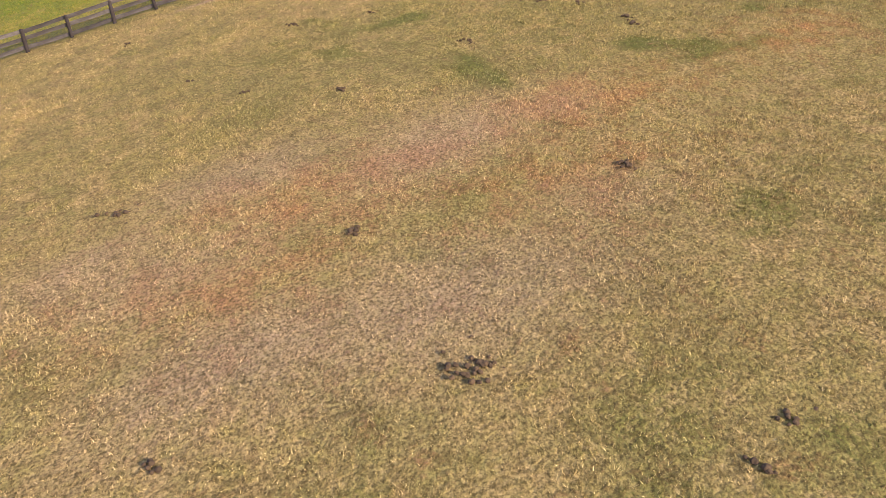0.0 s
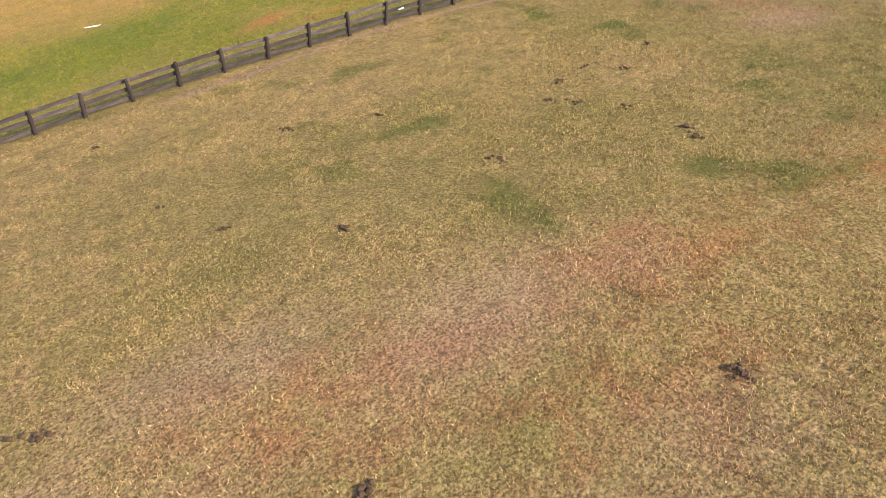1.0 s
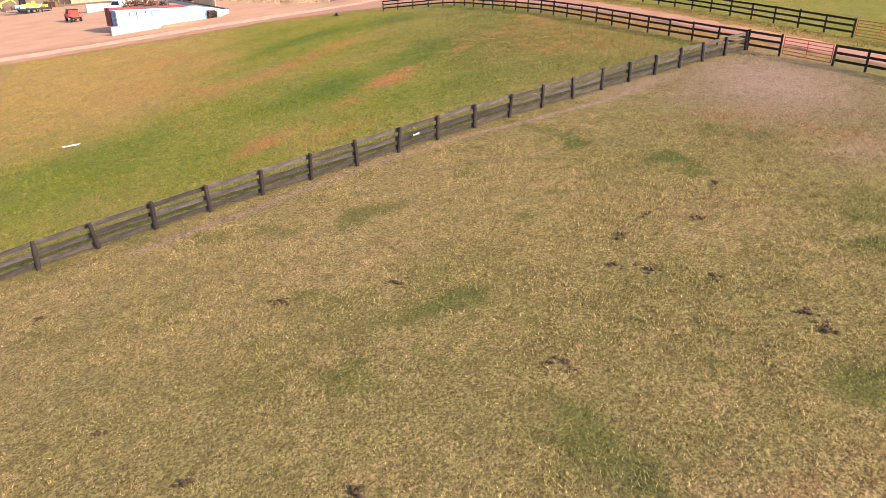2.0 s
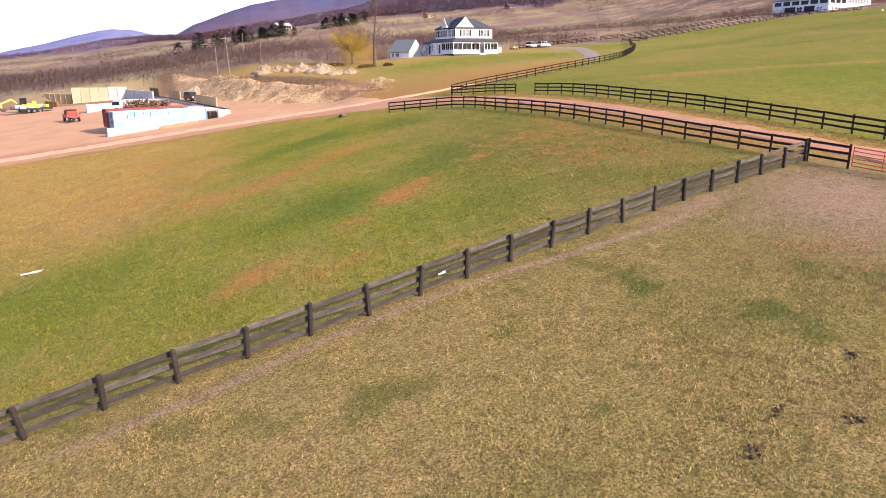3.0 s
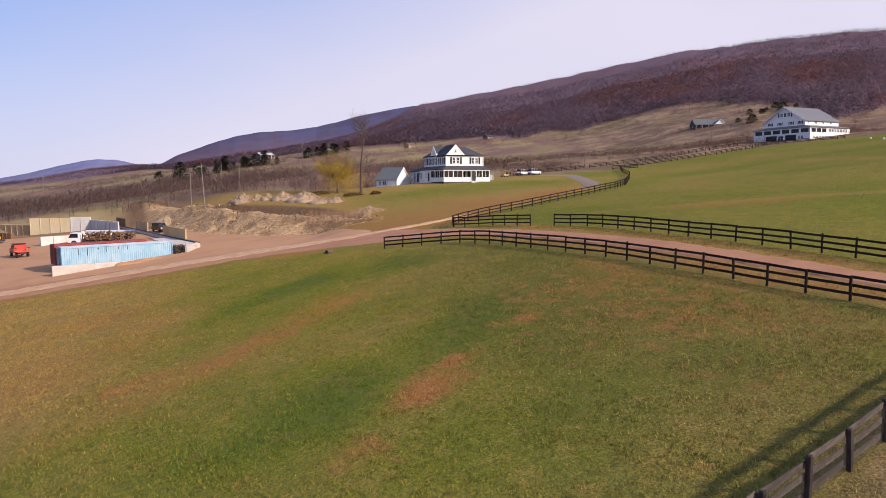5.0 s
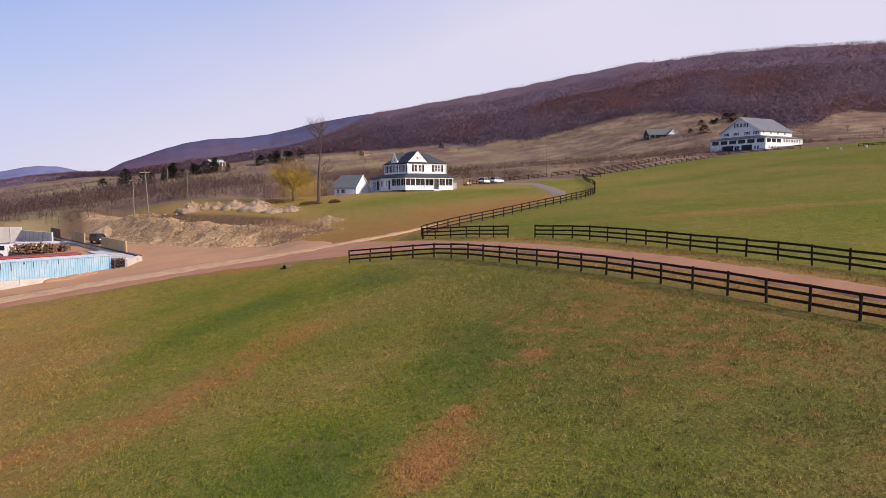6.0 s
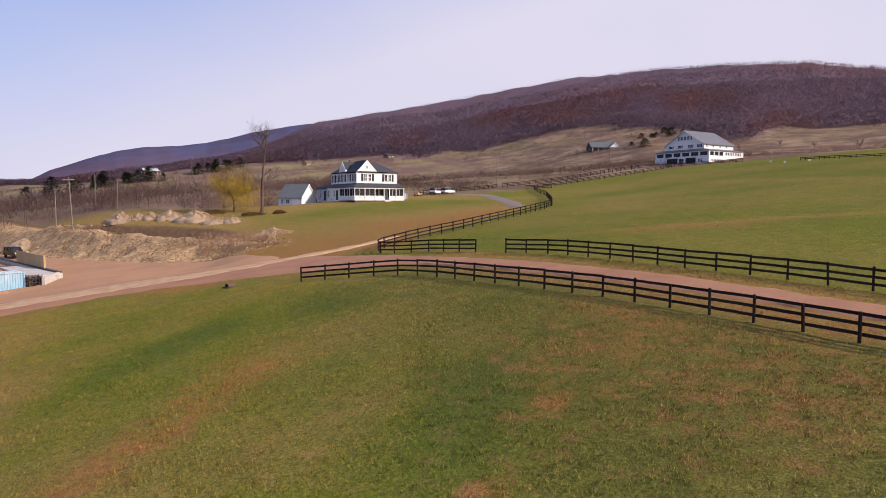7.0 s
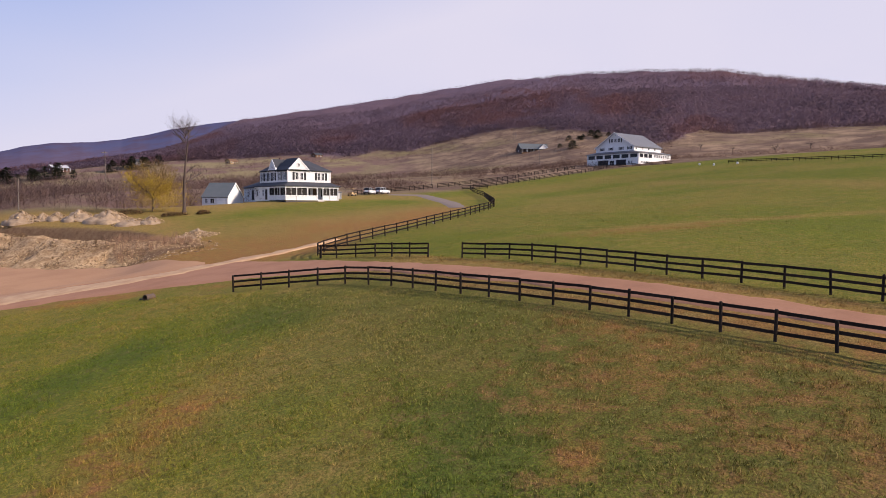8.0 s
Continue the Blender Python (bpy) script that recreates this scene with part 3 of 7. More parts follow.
far_ridge([1.0, 2.0, 3.3, 5, 6.45, 8, 9.6, 12.3, 14.2, 16, 17.8, 20, 22.5, 27], [.8, 1.7, 2.42, 3.05, 3.6, 4.02, 4.33, 4.55, 4.83, 5.25, 5.76, 6.2, 6.62, 6.2], 2500, ((0.086, 0.088, 0.156), (0.132, 0.086, 0.112)), "purple wooded ridge behind the nearer one, tinted blue for haze")


def loft(name, one, two, n, m, lift, material, label, category, ragged=0.25):
    """A strip of ground between two edges, laid on the land."""
    def resample(pts):
        p = np.array(pts, float)
        s = np.r_[0, np.cumsum(np.hypot(*np.diff(p, axis=0).T))]
        w = np.linspace(0, s[-1], n)
        q = np.c_[np.interp(w, s, p[:, 0]), np.interp(w, s, p[:, 1])]
        for _ in range(max(2, n // 30)):
            q[1:-1] = (q[:-2] + 2 * q[1:-1] + q[2:]) / 4
        return q
    a, b = resample(one), resample(two)
    for e, k in ((a, 0.0), (b, 50.0)):
        for i in range(n):
            e[i] += ragged * np.array([noise.fractal((e[i][0] * 0.6, e[i][1] * 0.6, k), 1, 2, 3), noise.fractal((e[i][0] * 0.6, e[i][1] * 0.6, k + 9), 1, 2, 3)])
    s = np.linspace(0, 1, m)[None, :, None]
    p = a[:, None] * (1 - s) + b[:, None] * s
    x, y = p[..., 0], p[..., 1]
    z = land(x, y) + lift
    z[:, 0] -= lift + 0.06
    z[:, -1] -= lift + 0.06
    z[0] -= lift + 0.06
    i, j = np.meshgrid(np.arange(n - 1), np.arange(m - 1), indexing="ij")
    i, j = i.ravel(), j.ravel()
    q = np.stack([i * m + j, (i + 1) * m + j, (i + 1) * m + j + 1, i * m + j + 1], -1)
    ob = np_mesh(name, np.stack([x, y, z], -1).reshape(-1, 3), q, material)
    ob.data.update()
    return tagged(ob, label, category, kind="structure")


ROAD_NEAR = [(43.6, -30), (43.6, 20), (44.0, 62), (43.5, 75), (43.1, 88), (42.3, 100), (37, 108.5), (29.5, 114.8), (20.4, 120.5), (8.2, 121.5), (-2.7, 122.5), (-25, 121), (-60, 118)]
ROAD_FAR = [(47, -30), (47, 20), (46.8, 63), (47.1, 76), (46.6, 92), (45.6, 103), (44.3, 112), (40, 124), (28, 134), (15, 134), (3.7, 134.5), (-25, 136), (-60, 138)]
loft("road", ROAD_NEAR, ROAD_FAR, 240, 15, 0.10, DIRT, "red-brown gravel farm road with pale wheel tracks", "road", 0.5)
loft("yard", [(38, 124.2), (32, 124.4), (25, 126.5), (15, 129.5), (3, 130), (-25, 131), (-60, 133)], [(38.6, 126.5), (36, 138.0), (26.5, 149), (18, 168), (12, 189), (-30, 212), (-60, 211)], 70, 60, 0.12, GRAVEL,
     "bare reddish gravel work yard", "yard", 0.8)
loft("wheel_track", [(55, 125.4), (49.5, 123.2), (45.4, 122), (41.4, 121.8), (38.7, 121.6), (32.3, 121), (27.5, 121.3), (21, 122.6), (14.4, 124), (8.2, 124.8), (2.4, 124.8), (-3, 124.4), (-25, 124), (-55, 123.5)],
     [(55.3, 126.4), (51, 125.4), (46.4, 124.2), (42.5, 124.2), (39.9, 124.3), (33.6, 124.4), (28.5, 125.4), (22.5, 128.4), (15, 130), (8.3, 130), (2, 130), (-3.7, 129), (-25, 128), (-55, 127)],
     150, 9, 0.15, PALETRACK, "pale worn wheel track along the red gravel road", "track", 0.7)
loft("driveway", [(93, 145), (98, 151), (107.5, 163.5), (120, 184), (127, 199), (118, 203)], [(91.5, 148), (95.5, 154), (104, 166.5), (115.5, 186.5), (120, 196), (114, 200)], 60, 6, 0.12,
     worn("grey_gravel", (0.21, 0.16, 0.13), (0.15, 0.115, 0.095), 8, 0.4, 0.6, 0.95, 0.0, 0.4), "grey gravel driveway leading up to the farmhouse", "driveway", 0.4)


# ---- fences ----
def post_mesh(h, w, material, seed):
    rnd = random.Random(seed)
    bm = bmesh.new()
    rings = []
    for z, k in ((-0.35, 1.0), (h * 0.5, 1.0 + rnd.uniform(-.05, .05)), (h - 0.04, 0.98), (h, 0.72)):
        rings.append([bm.verts.new((math.cos(a) * w * k * rnd.uniform(.94, 1.06) + rnd.uniform(-.006, .006), math.sin(a) * w * k * rnd.uniform(.94, 1.06), z + rnd.uniform(-.008, .008)))
                      for a in [math.tau * i / 8 + 0.39 for i in range(8)]])
    for lo, hi in zip(rings, rings[1:]):
        for i in range(8):
            bm.faces.new((lo[i], lo[(i + 1) % 8], hi[(i + 1) % 8], hi[i]))
    bm.faces.new(rings[-1])
    me = bpy.data.meshes.new("post")
    bm.to_mesh(me)
    bm.free()
    me.materials.append(material)
    return me


def board_mesh(w, t, material, seed):
    """A board one metre long, a little bowed and worn at its edges."""
    rnd = random.Random(seed)
    bm = bmesh.new()
    rings = []
    for i in range(6):
        x, s, d = -0.5 + i / 5, rnd.uniform(-.006, .006), rnd.uniform(-.006, .006)
        k = 1 + rnd.uniform(-.03, .03)
        rings.append([bm.verts.new((x, d + y * t, s + z * w * k)) for y, z in ((-.5, -.46), (-.4, -.5), (.4, -.5), (.5, -.46), (.5, .46), (.4, .5), (-.4, .5), (-.5, .46))])
    for lo, hi in zip(rings, rings[1:]):
        for i in range(8):
            bm.faces.new((lo[i], hi[i], hi[(i + 1) % 8], lo[(i + 1) % 8]))
    bm.faces.new(rings[0])
    bm.faces.new(rings[-1][::-1])
    bmesh.ops.recalc_face_normals(bm, faces=bm.faces)
    me = bpy.data.meshes.new("board")
    bm.to_mesh(me)
    bm.free()
    me.materials.append(material)
    return me


def wire_mesh(h):
    """Fine woven wire for one bay, one metre long."""
    bm = bmesh.new()
    for i in range(22):
        box(bm, (0, 0, 0.03 + (h - 0.05) * i / 21), (1.0, 0.003, 0.0045))
    for i in range(36):
        box(bm, (-0.495 + 0.99 * i / 35, 0, h / 2), (0.0018, 0.003, h - 0.05))
    me = bpy.data.meshes.new("wire_mesh")
    bm.to_mesh(me)
    bm.free()
    me.materials.append(MESHWIRE)
    return me


GREY_POSTS = [post_mesh(1.24, 0.100, POST_DARK, s) for s in range(3)]
GREY_BOARDS = [board_mesh(0.20, 0.028, BOARD_GREY, s) for s in range(4)]
DARK_POSTS = [post_mesh(1.34, 0.074, BOARD_DARK, 10 + s) for s in range(3)]
DARK_BOARDS = [board_mesh(0.15, 0.03, BOARD_DARK, 10 + s) for s in range(4)]
BAY_WIRE = wire_mesh(1.06)


def piece(name, mesh, parent, m):
    ob = new(name, mesh)
    ob.parent = parent
    ob.matrix_basis = m
    return ob


def fence(label, pts, posts, boards, heights=(1.22, 0.80, 0.38), step=2.36, wire=None, seed=1, inward=1, lean=1.0, group="", tall=1.0):
    rnd = random.Random(seed)
    p = along(pts, step)
    z = land(p[:, 0], p[:, 1])
    f = base("fence", (p[0][0], p[0][1], z[0]))
    tagged(f, label, "fence", group)
    o = Vector((p[0][0], p[0][1], z[0]))
    spots = [Vector((a, b, c)) - o for (a, b), c in zip(p, z)]
    for s in spots:
        piece("post", rnd.choice(posts), f, pose(*s, rnd.gauss(0, lean), rnd.gauss(0, lean), rnd.uniform(0, 360)) @ Matrix.Diagonal((1, 1, rnd.uniform(.96, 1.04) * tall, 1)))
    for a, b in zip(spots, spots[1:]):
        d = b - a
        side = Vector((-d.y, d.x, 0)).normalized() * (0.11 if wire else 0.085) * inward
        for h in heights:
            u, v = [p + Vector((0, 0, h + rnd.gauss(0, .028 if wire else .012))) for p in (a, b)]
            w = v - u
            turn = Matrix((w.normalized(), Vector((-w.y, w.x, 0)).normalized(), w.normalized().cross(Vector((-w.y, w.x, 0)).normalized()))).transposed().to_4x4()
            piece("board", rnd.choice(boards), f, Matrix.Translation((u + v) / 2 + side) @ turn @ Matrix.Diagonal((w.length * 0.995, 1, 1, 1)))
        if wire:
            w = d
            turn = Matrix((w.normalized(), Vector((-w.y, w.x, 0)).normalized(), w.normalized().cross(Vector((-w.y, w.x, 0)).normalized()))).transposed().to_4x4()
            piece("wire_mesh", wire, f, Matrix.Translation((a + b) / 2 + side * 0.35) @ turn @ Matrix.Diagonal((w.length, 1, 1, 1)))
    return f


fence("weathered grey three-board fence with wire mesh beside a dry pasture", [(41, 49.5), (36.4, 48.55), (32.2, 47.7), (25.2, 46.25), (20.6, 45.35), (16, 44.5), (11.2, 43.5), (6.7, 43.0), (2, 42.75), (-2.8, 42.5), (-7.6, 42.0), (-16.6, 41.1)],
      GREY_POSTS, GREY_BOARDS, (1.08, 0.66, 0.22), wire=BAY_WIRE, seed=3, inward=-1, lean=2.4)
DARK = "black-stained three-board fence beside the gravel road"
fence(DARK, [(32.5, 104.4), (37.9, 97.2), (38.9, 93), (39.2, 85), (39.9, 76), (40.05, 66), (40.05, 60), (40.6, 53), (41.1, 49.6)], DARK_POSTS, DARK_BOARDS, seed=4, group="road fences")
fence(DARK, [(41.1, 49.45), (41.35, 46.9)], DARK_POSTS, DARK_BOARDS, seed=5, group="road fences")
fence(DARK, [(41.68, 43.1), (41.75, 42.1), (41.9, 40.5), (42.3, 34), (42.6, 20)], DARK_POSTS, DARK_BOARDS, step=2.2, seed=6, group="road fences")
fence(DARK, [(49.5, 96.6), (50.5, 91.3), (50.4, 85), (49.95, 78), (50.1, 70), (50, 62), (49.9, 48.4)], DARK_POSTS, DARK_BOARDS, seed=7, inward=-1, group="road fences")
fence(DARK, [(50.0, 44.4), (50.1, 20)], DARK_POSTS, DARK_BOARDS, seed=8, group="road fences")
fence(DARK, [(45.3, 113.3), (45.9, 110.6), (47.5, 107.6), (48.8, 100.4)], DARK_POSTS, DARK_BOARDS, seed=9, group="road fences")
CURVE = "dark three-board fence curving up the hill beside the driveway"
fence(CURVE, [(45.3, 113.5), (46.6, 116.5), (51, 119), (57, 121), (63, 122.8), (71, 126), (79, 129.3), (89, 135), (95, 139.8), (100, 145), (107, 153), (114, 161), (122, 170), (132, 182), (139, 193), (146.5, 203.5)],
      DARK_POSTS, DARK_BOARDS, seed=10, group="hill fences")
HILL = "dark board fence running over the hillside pasture"
fence(HILL, [(145.5, 206), (151.4, 201)], DARK_POSTS, DARK_BOARDS, seed=11, group="hill fences")
fence(HILL, [(103, 199), (112, 205), (125, 212), (143, 217.2)], DARK_POSTS, DARK_BOARDS, seed=12, group="hill fences")
fence(HILL, [(145.4, 217.6), (156, 218), (178, 217.5), (194, 222), (209, 223.5), (221, 225)], DARK_POSTS, DARK_BOARDS, seed=13, group="hill fences")
fence(HILL, [(151, 207), (165, 206.3), (189, 204.8), (203, 205.2), (221, 210)], DARK_POSTS, DARK_BOARDS, seed=14, group="hill fences")
fence(HILL, [(217, 212.3), (225, 207.6), (229, 199.5), (231, 188.6)], DARK_POSTS, DARK_BOARDS, seed=15, group="hill fences")
fence("low dark two-board fence along the far pasture edge", [(207, 155), (204, 150), (191, 130), (180, 113), (174, 100), (162, 78)], DARK_POSTS, DARK_BOARDS, (.78, .42), seed=16, group="hill fences", tall=.66)

# ---- buildings ----
WHITE = worn("white_clapboard", (0.78, 0.78, 0.77), (0.55, 0.54, 0.50), 3.0, 0.5, 0.25, 0.6, 0.03, 0.1, stretch=(0.2, 0.2, 6))
TRIM = worn("white_trim", (0.82, 0.82, 0.81), (0.6, 0.58, 0.55), 6, 1, 0.2, 0.5, 0.03, 0.05)
SLATE = worn("dark_shingle", (0.045, 0.047, 0.055), (0.075, 0.075, 0.08), 5, 0.6, 0.5, 0.85, 0.1, 0.3, stretch=(1, 1, 3))
GREYROOF = worn("grey_metal_roof", (0.150, 0.150, 0.155), (0.105, 0.105, 0.11), 4, 0.3, 0.4, 0.5, 0.05, 0.1)
GREENROOF = worn("grey_green_shingle", (0.10, 0.115, 0.12), (0.15, 0.15, 0.15), 5, 0.6, 0.5, 0.85, 0.1, 0.3)
BLACKPAINT = worn("black_shutter", (0.012, 0.012, 0.014), (0.03, 0.03, 0.03), 8, 2, 0.3, 0.6, 0.1, 0.05)
GREYWALL = worn("grey_siding", (0.42, 0.42, 0.43), (0.3, 0.3, 0.3), 3, 0.5, 0.4, 0.7, 0.05, 0.1)
BRICK = worn("chimney_brick", (0.17, 0.095, 0.075), (0.12, 0.08, 0.07), 14, 3, 0.5, 0.85, 0.1, 0.2)
BROWN = worn("brown_wood", (0.16, 0.085, 0.045), (0.08, 0.05, 0.03), 8, 1.5, 0.5, 0.7, 0.15, 0.15)
STONE = worn("foundation_stone", (0.09, 0.08, 0.075), (0.05, 0.045, 0.04), 5, 1.0, 0.6, 0.9, 0.1, 0.3)
CONCRETE = worn("pale_concrete", (0.54, 0.50, 0.45), (0.33, 0.28, 0.23), 6, 0.5, 0.6, 0.9, 0.08, 0.2)


def glass_material():
    m, nt = blank("window_glass")
    finish(nt, mix_rgb(nt, (0.010, 0.012, 0.015), (0.032, 0.032, 0.035), noise_fac(nt, 0.8, 2, 0.5)), 0.12, spec=0.2)
    return m


GLASS = glass_material()
# near-black colour standing in for the shade inside the porch
BAY_SHADE = worn("dark_porch_shade", (0.030, 0.028, 0.027), (0.06, 0.055, 0.05), 10, 1.0, .5, .9, .05, .1, spec=.1)


def window(parent, x, y, z, turn, w=0.9, h=1.5, shutters=True, name="window", bars=True):
    """A sash window on a wall; turn: degrees of the wall's run, its outside to the right of it."""
    bm = bmesh.new()
    for dx, dz, sx, sz in ((-w / 2, 0, .1, h + .1), (w / 2, 0, .1, h + .1), (0, h / 2, w + .1, .12), (0, -h / 2, w + .2, .1), (0, 0, w, .06), (0, 0, .04, h))[:6 if bars else 4]:
        box(bm, (dx, -0.04, dz), (sx, 0.09, sz))
    ob = part(name, bm, TRIM, parent)
    ob.matrix_basis = pose(x, y, z, 0, 0, turn)
    bm = bmesh.new()
    box(bm, (0, -0.015, 0), (w, 0.03, h))
    part("pane", bm, GLASS, ob, "dark reflecting window pane")
    if shutters:
        for s in (-1, 1):
            bm = bmesh.new()
            box(bm, (s * (w / 2 + .29), -0.03, 0), (.42, .05, h + .1), bevel=0.012)
            for k in range(3):
                box(bm, (s * (w / 2 + .29), -0.06, -h / 3 + k * h / 3), (.32, .02, h / 3 - .1))
            part("shutter", bm, BLACKPAINT, ob, "black louvred shutter")
    return ob


def walls(parent, x0, y0, x1, y1, z0, z1, material, name="wall"):
    bm = bmesh.new()
    box(bm, ((x0 + x1) / 2, (y0 + y1) / 2, (z0 + z1) / 2), (x1 - x0, y1 - y0, z1 - z0))
    for x, y in ((x0, y0), (x1, y0), (x0, y1), (x1, y1)):
        box(bm, (x, y, (z0 + z1) / 2), (0.18, 0.18, z1 - z0 - 0.02))
    return part(name, bm, material, parent)


def slab(bm, ring, t=0.14):
    """A roof plane: a flat ring of points with thickness."""
    solid(bm, ring, (0, 0, -t))


def gable_roof(parent, x0, y0, x1, y1, eave, apex, along_y, material, over=0.45, name="roof"):
    bm = bmesh.new()
    if along_y:
        m, k = (x0 + x1) / 2, (apex - eave) / ((x1 - x0) / 2)
        for s, e in ((-1, x0), (1, x1)):
            slab(bm, [(e + s * over, y0 - over, eave - k * over), (e + s * over, y1 + over, eave - k * over), (m, y1 + over, apex), (m, y0 - over, apex)])
    else:
        m, k = (y0 + y1) / 2, (apex - eave) / ((y1 - y0) / 2)
        for s, e in ((-1, y0), (1, y1)):
            slab(bm, [(x0 - over, e + s * over, eave - k * over), (x1 + over, e + s * over, eave - k * over), (x1 + over, m, apex), (x0 - over, m, apex)])
    return part(name, bm, material, parent)


def gable_wall(parent, a, b, eave, apex, depth, material, name="gable"):
    """A triangular wall between two points of a wall line, drawn inwards by depth (a vector)."""
    bm = bmesh.new()
    m = ((a[0] + b[0]) / 2, (a[1] + b[1]) / 2)
    solid(bm, [(a[0], a[1], eave - .05), (b[0], b[1], eave - .05), (m[0], m[1], apex - .12)], (*depth, 0))
    return part(name, bm, material, parent)


def rake_trim(parent, a, b, eave, apex, out):
    """White boards up the two slopes of a gable."""
    m = ((a[0] + b[0]) / 2, (a[1] + b[1]) / 2)
    for p in (a, b):
        bm = bmesh.new()
        solid(bm, [(p[0], p[1], eave - .35), (m[0], m[1], apex - .3), (m[0], m[1], apex - .02), (p[0], p[1], eave - .07)], (*out, 0))
        part("rake_board", bm, TRIM, parent)


def farmhouse():
    f = base("farmhouse", (75.6, 181.7, 11.5))
    f.scale = (1, 1, 1.06)
    tagged(f, "white two-storey farmhouse with wraparound porch and black shutters", "house")
    fl = 0.75
    bm = bmesh.new()
    box(bm, (6.25, 1.1, -0.2), (12.3, 2.0, 1.6))
    box(bm, (0.85, 8, -0.2), (1.5, 13.6, 1.6))
    box(bm, (6.7, 8.9, -0.2), (10.1, 13.2, 1.6))
    part("foundation", bm, STONE, f, "dark stone foundation below the porch")
    bm = bmesh.new()
    box(bm, (6.25, 1.1, fl), (12.6, 2.3, .14))
    box(bm, (0.8, 8.6, fl), (1.7, 12.7, .14))
    part("porch_floor", bm, TRIM, f)
    walls(f, 1.6, 2.2, 11.8, 15.5, fl, 6.75, WHITE)
    # hip roof with two cross gables
    e, t, o = 6.75, 9.15, 0.3
    x0, x1, y0, y1 = 1.6 - o, 11.8 + o, 2.2 - o, 15.5 + o
    rg = [(4.6, 8.85, t), (9.9, 8.85, t)]
    bm = bmesh.new()
    slab(bm, [(x0, y0, e), (x1, y0, e), rg[1], rg[0]])
    slab(bm, [(x1, y0, e), (x1, y1, e), rg[1]])
    slab(bm, [(x1, y1, e), (x0, y1, e), rg[0], rg[1]])
    slab(bm, [(x0, y1, e), (x0, y0, e), rg[0]])
    part("roof", bm, SLATE, f, "dark grey shingled hip roof")
    gable_roof(f, 1.6, 2.25, 6.7, 7.5, e, 9.25, True, SLATE, 0.16)
    gable_wall(f, (1.5, 2.10), (6.8, 2.10), e, 9.2, (0, 0.3), WHITE)
    rake_trim(f, (1.4, 2.08), (6.9, 2.08), e - .1, 9.28, (0, -0.08))
    bm = bmesh.new()
    ends = [(5.2, 6.4, 9.2), (5.2, 12.4, 9.2)]
    slab(bm, [(x0, y1, e), (x0, y0, e), ends[0], ends[1]])
    slab(bm, [(9.1, y1, e), (x0, y1, e), ends[1]])
    slab(bm, [(9.1, y0, e), (9.1, y1, e), ends[1], ends[0]])
    slab(bm, [(x0, y0, e), (9.1, y0, e), ends[0]])
    part("roof", bm, SLATE, f, "dark grey shingled hip roof of the west wing")
    gable_roof(f, 1.65, 7.3, 6.2, 11.3, e, 9.15, False, SLATE, 0.16)
    gable_wall(f, (1.5, 11.4), (1.5, 7.2), e, 9.1, (0.3, 0), WHITE)
    rake_trim(f, (1.48, 7.1), (1.48, 11.5), e - .1, 9.17, (-0.08, 0))
    # porch roof
    bm = bmesh.new()
    pe, pt = 3.55, 4.35
    slab(bm, [(-.4, -.4, pe), (12.9, -.4, pe), (11.8, 2.2, pt), (1.6, 2.2, pt)], .16)
    slab(bm, [(12.9, -.4, pe), (12.9, 4.4, pe), (11.8, 4.4, pt), (11.8, 2.2, pt)], .16)
    slab(bm, [(-.4, 15.2, pe), (-.4, -.4, pe), (1.6, 2.2, pt), (1.6, 15.2, pt)], .16)
    part("porch_roof", bm, SLATE, f, "low dark shingled porch roof")
    bm = bmesh.new()
    box(bm, (6.25, -.1, pe - .28), (12.6, .14, .26))
    box(bm, (-.1, 7.5, pe - .28), (.14, 15.3, .26))
    part("porch_beam", bm, TRIM, f)
    def porch_post(x, y):
        bm = bmesh.new()
        box(bm, (x, y, (fl + pe) / 2), (.17, .17, pe - fl), bevel=.02)
        box(bm, (x, y, fl + .1), (.26, .26, .2))
        box(bm, (x, y, pe - .45), (.28, .28, .14))
        part("porch_post", bm, TRIM, f)
    def railing(x0, y0, x1, y1):
        d = math.hypot(x1 - x0, y1 - y0)
        a = math.degrees(math.atan2(y1 - y0, x1 - x0))
        bm = bmesh.new()
        for z in (.12, .88):
            box(bm, (0, 0, z), (d, .09, .08))
        for i in range(int(d / .16)):
            box(bm, (-d / 2 + .1 + i * .16, 0, .5), (.125, .05, .76))
        r = part("railing", bm, TRIM, f)
        r.matrix_basis = pose((x0 + x1) / 2, (y0 + y1) / 2, fl, 0, 0, a)
    xs = [0, 2.5, 5.0, 7.3, 8.7, 10.4, 12.4]
    for x in xs:
        porch_post(x, 0)
    for a, b in zip(xs, xs[1:]):
        if a != 7.3:
            railing(a + .1, 0, b - .1, 0)
    ys = [2.6, 5.2, 7.8]
    for y in ys:
        porch_post(0, y)
    for a, b in zip([0] + ys, ys):
        if a < 13:
            railing(0, a + .1, 0, b - .1)
    # added dark sheet across a bay, in place of the porch's own shade
    def shade_sheet(x0, y0, x1, y1):
        d = math.hypot(x1 - x0, y1 - y0)
        bm = bmesh.new()
        box(bm, (0, 0, 0), (d, .03, pe - fl - 1.35))
        s = part("porch_screen", bm, BAY_SHADE, f, "dark sheet for the shade in a porch bay")
        s.matrix_basis = pose((x0 + x1) / 2, (y0 + y1) / 2, fl + .95 + (pe - fl - 1.35) / 2, 0, 0, math.degrees(math.atan2(y1 - y0, x1 - x0)))
        bm = bmesh.new()
        box(bm, (0, -.02, 0), (.06, .05, pe - fl - 1.35))
        part("mullion", bm, TRIM, s)
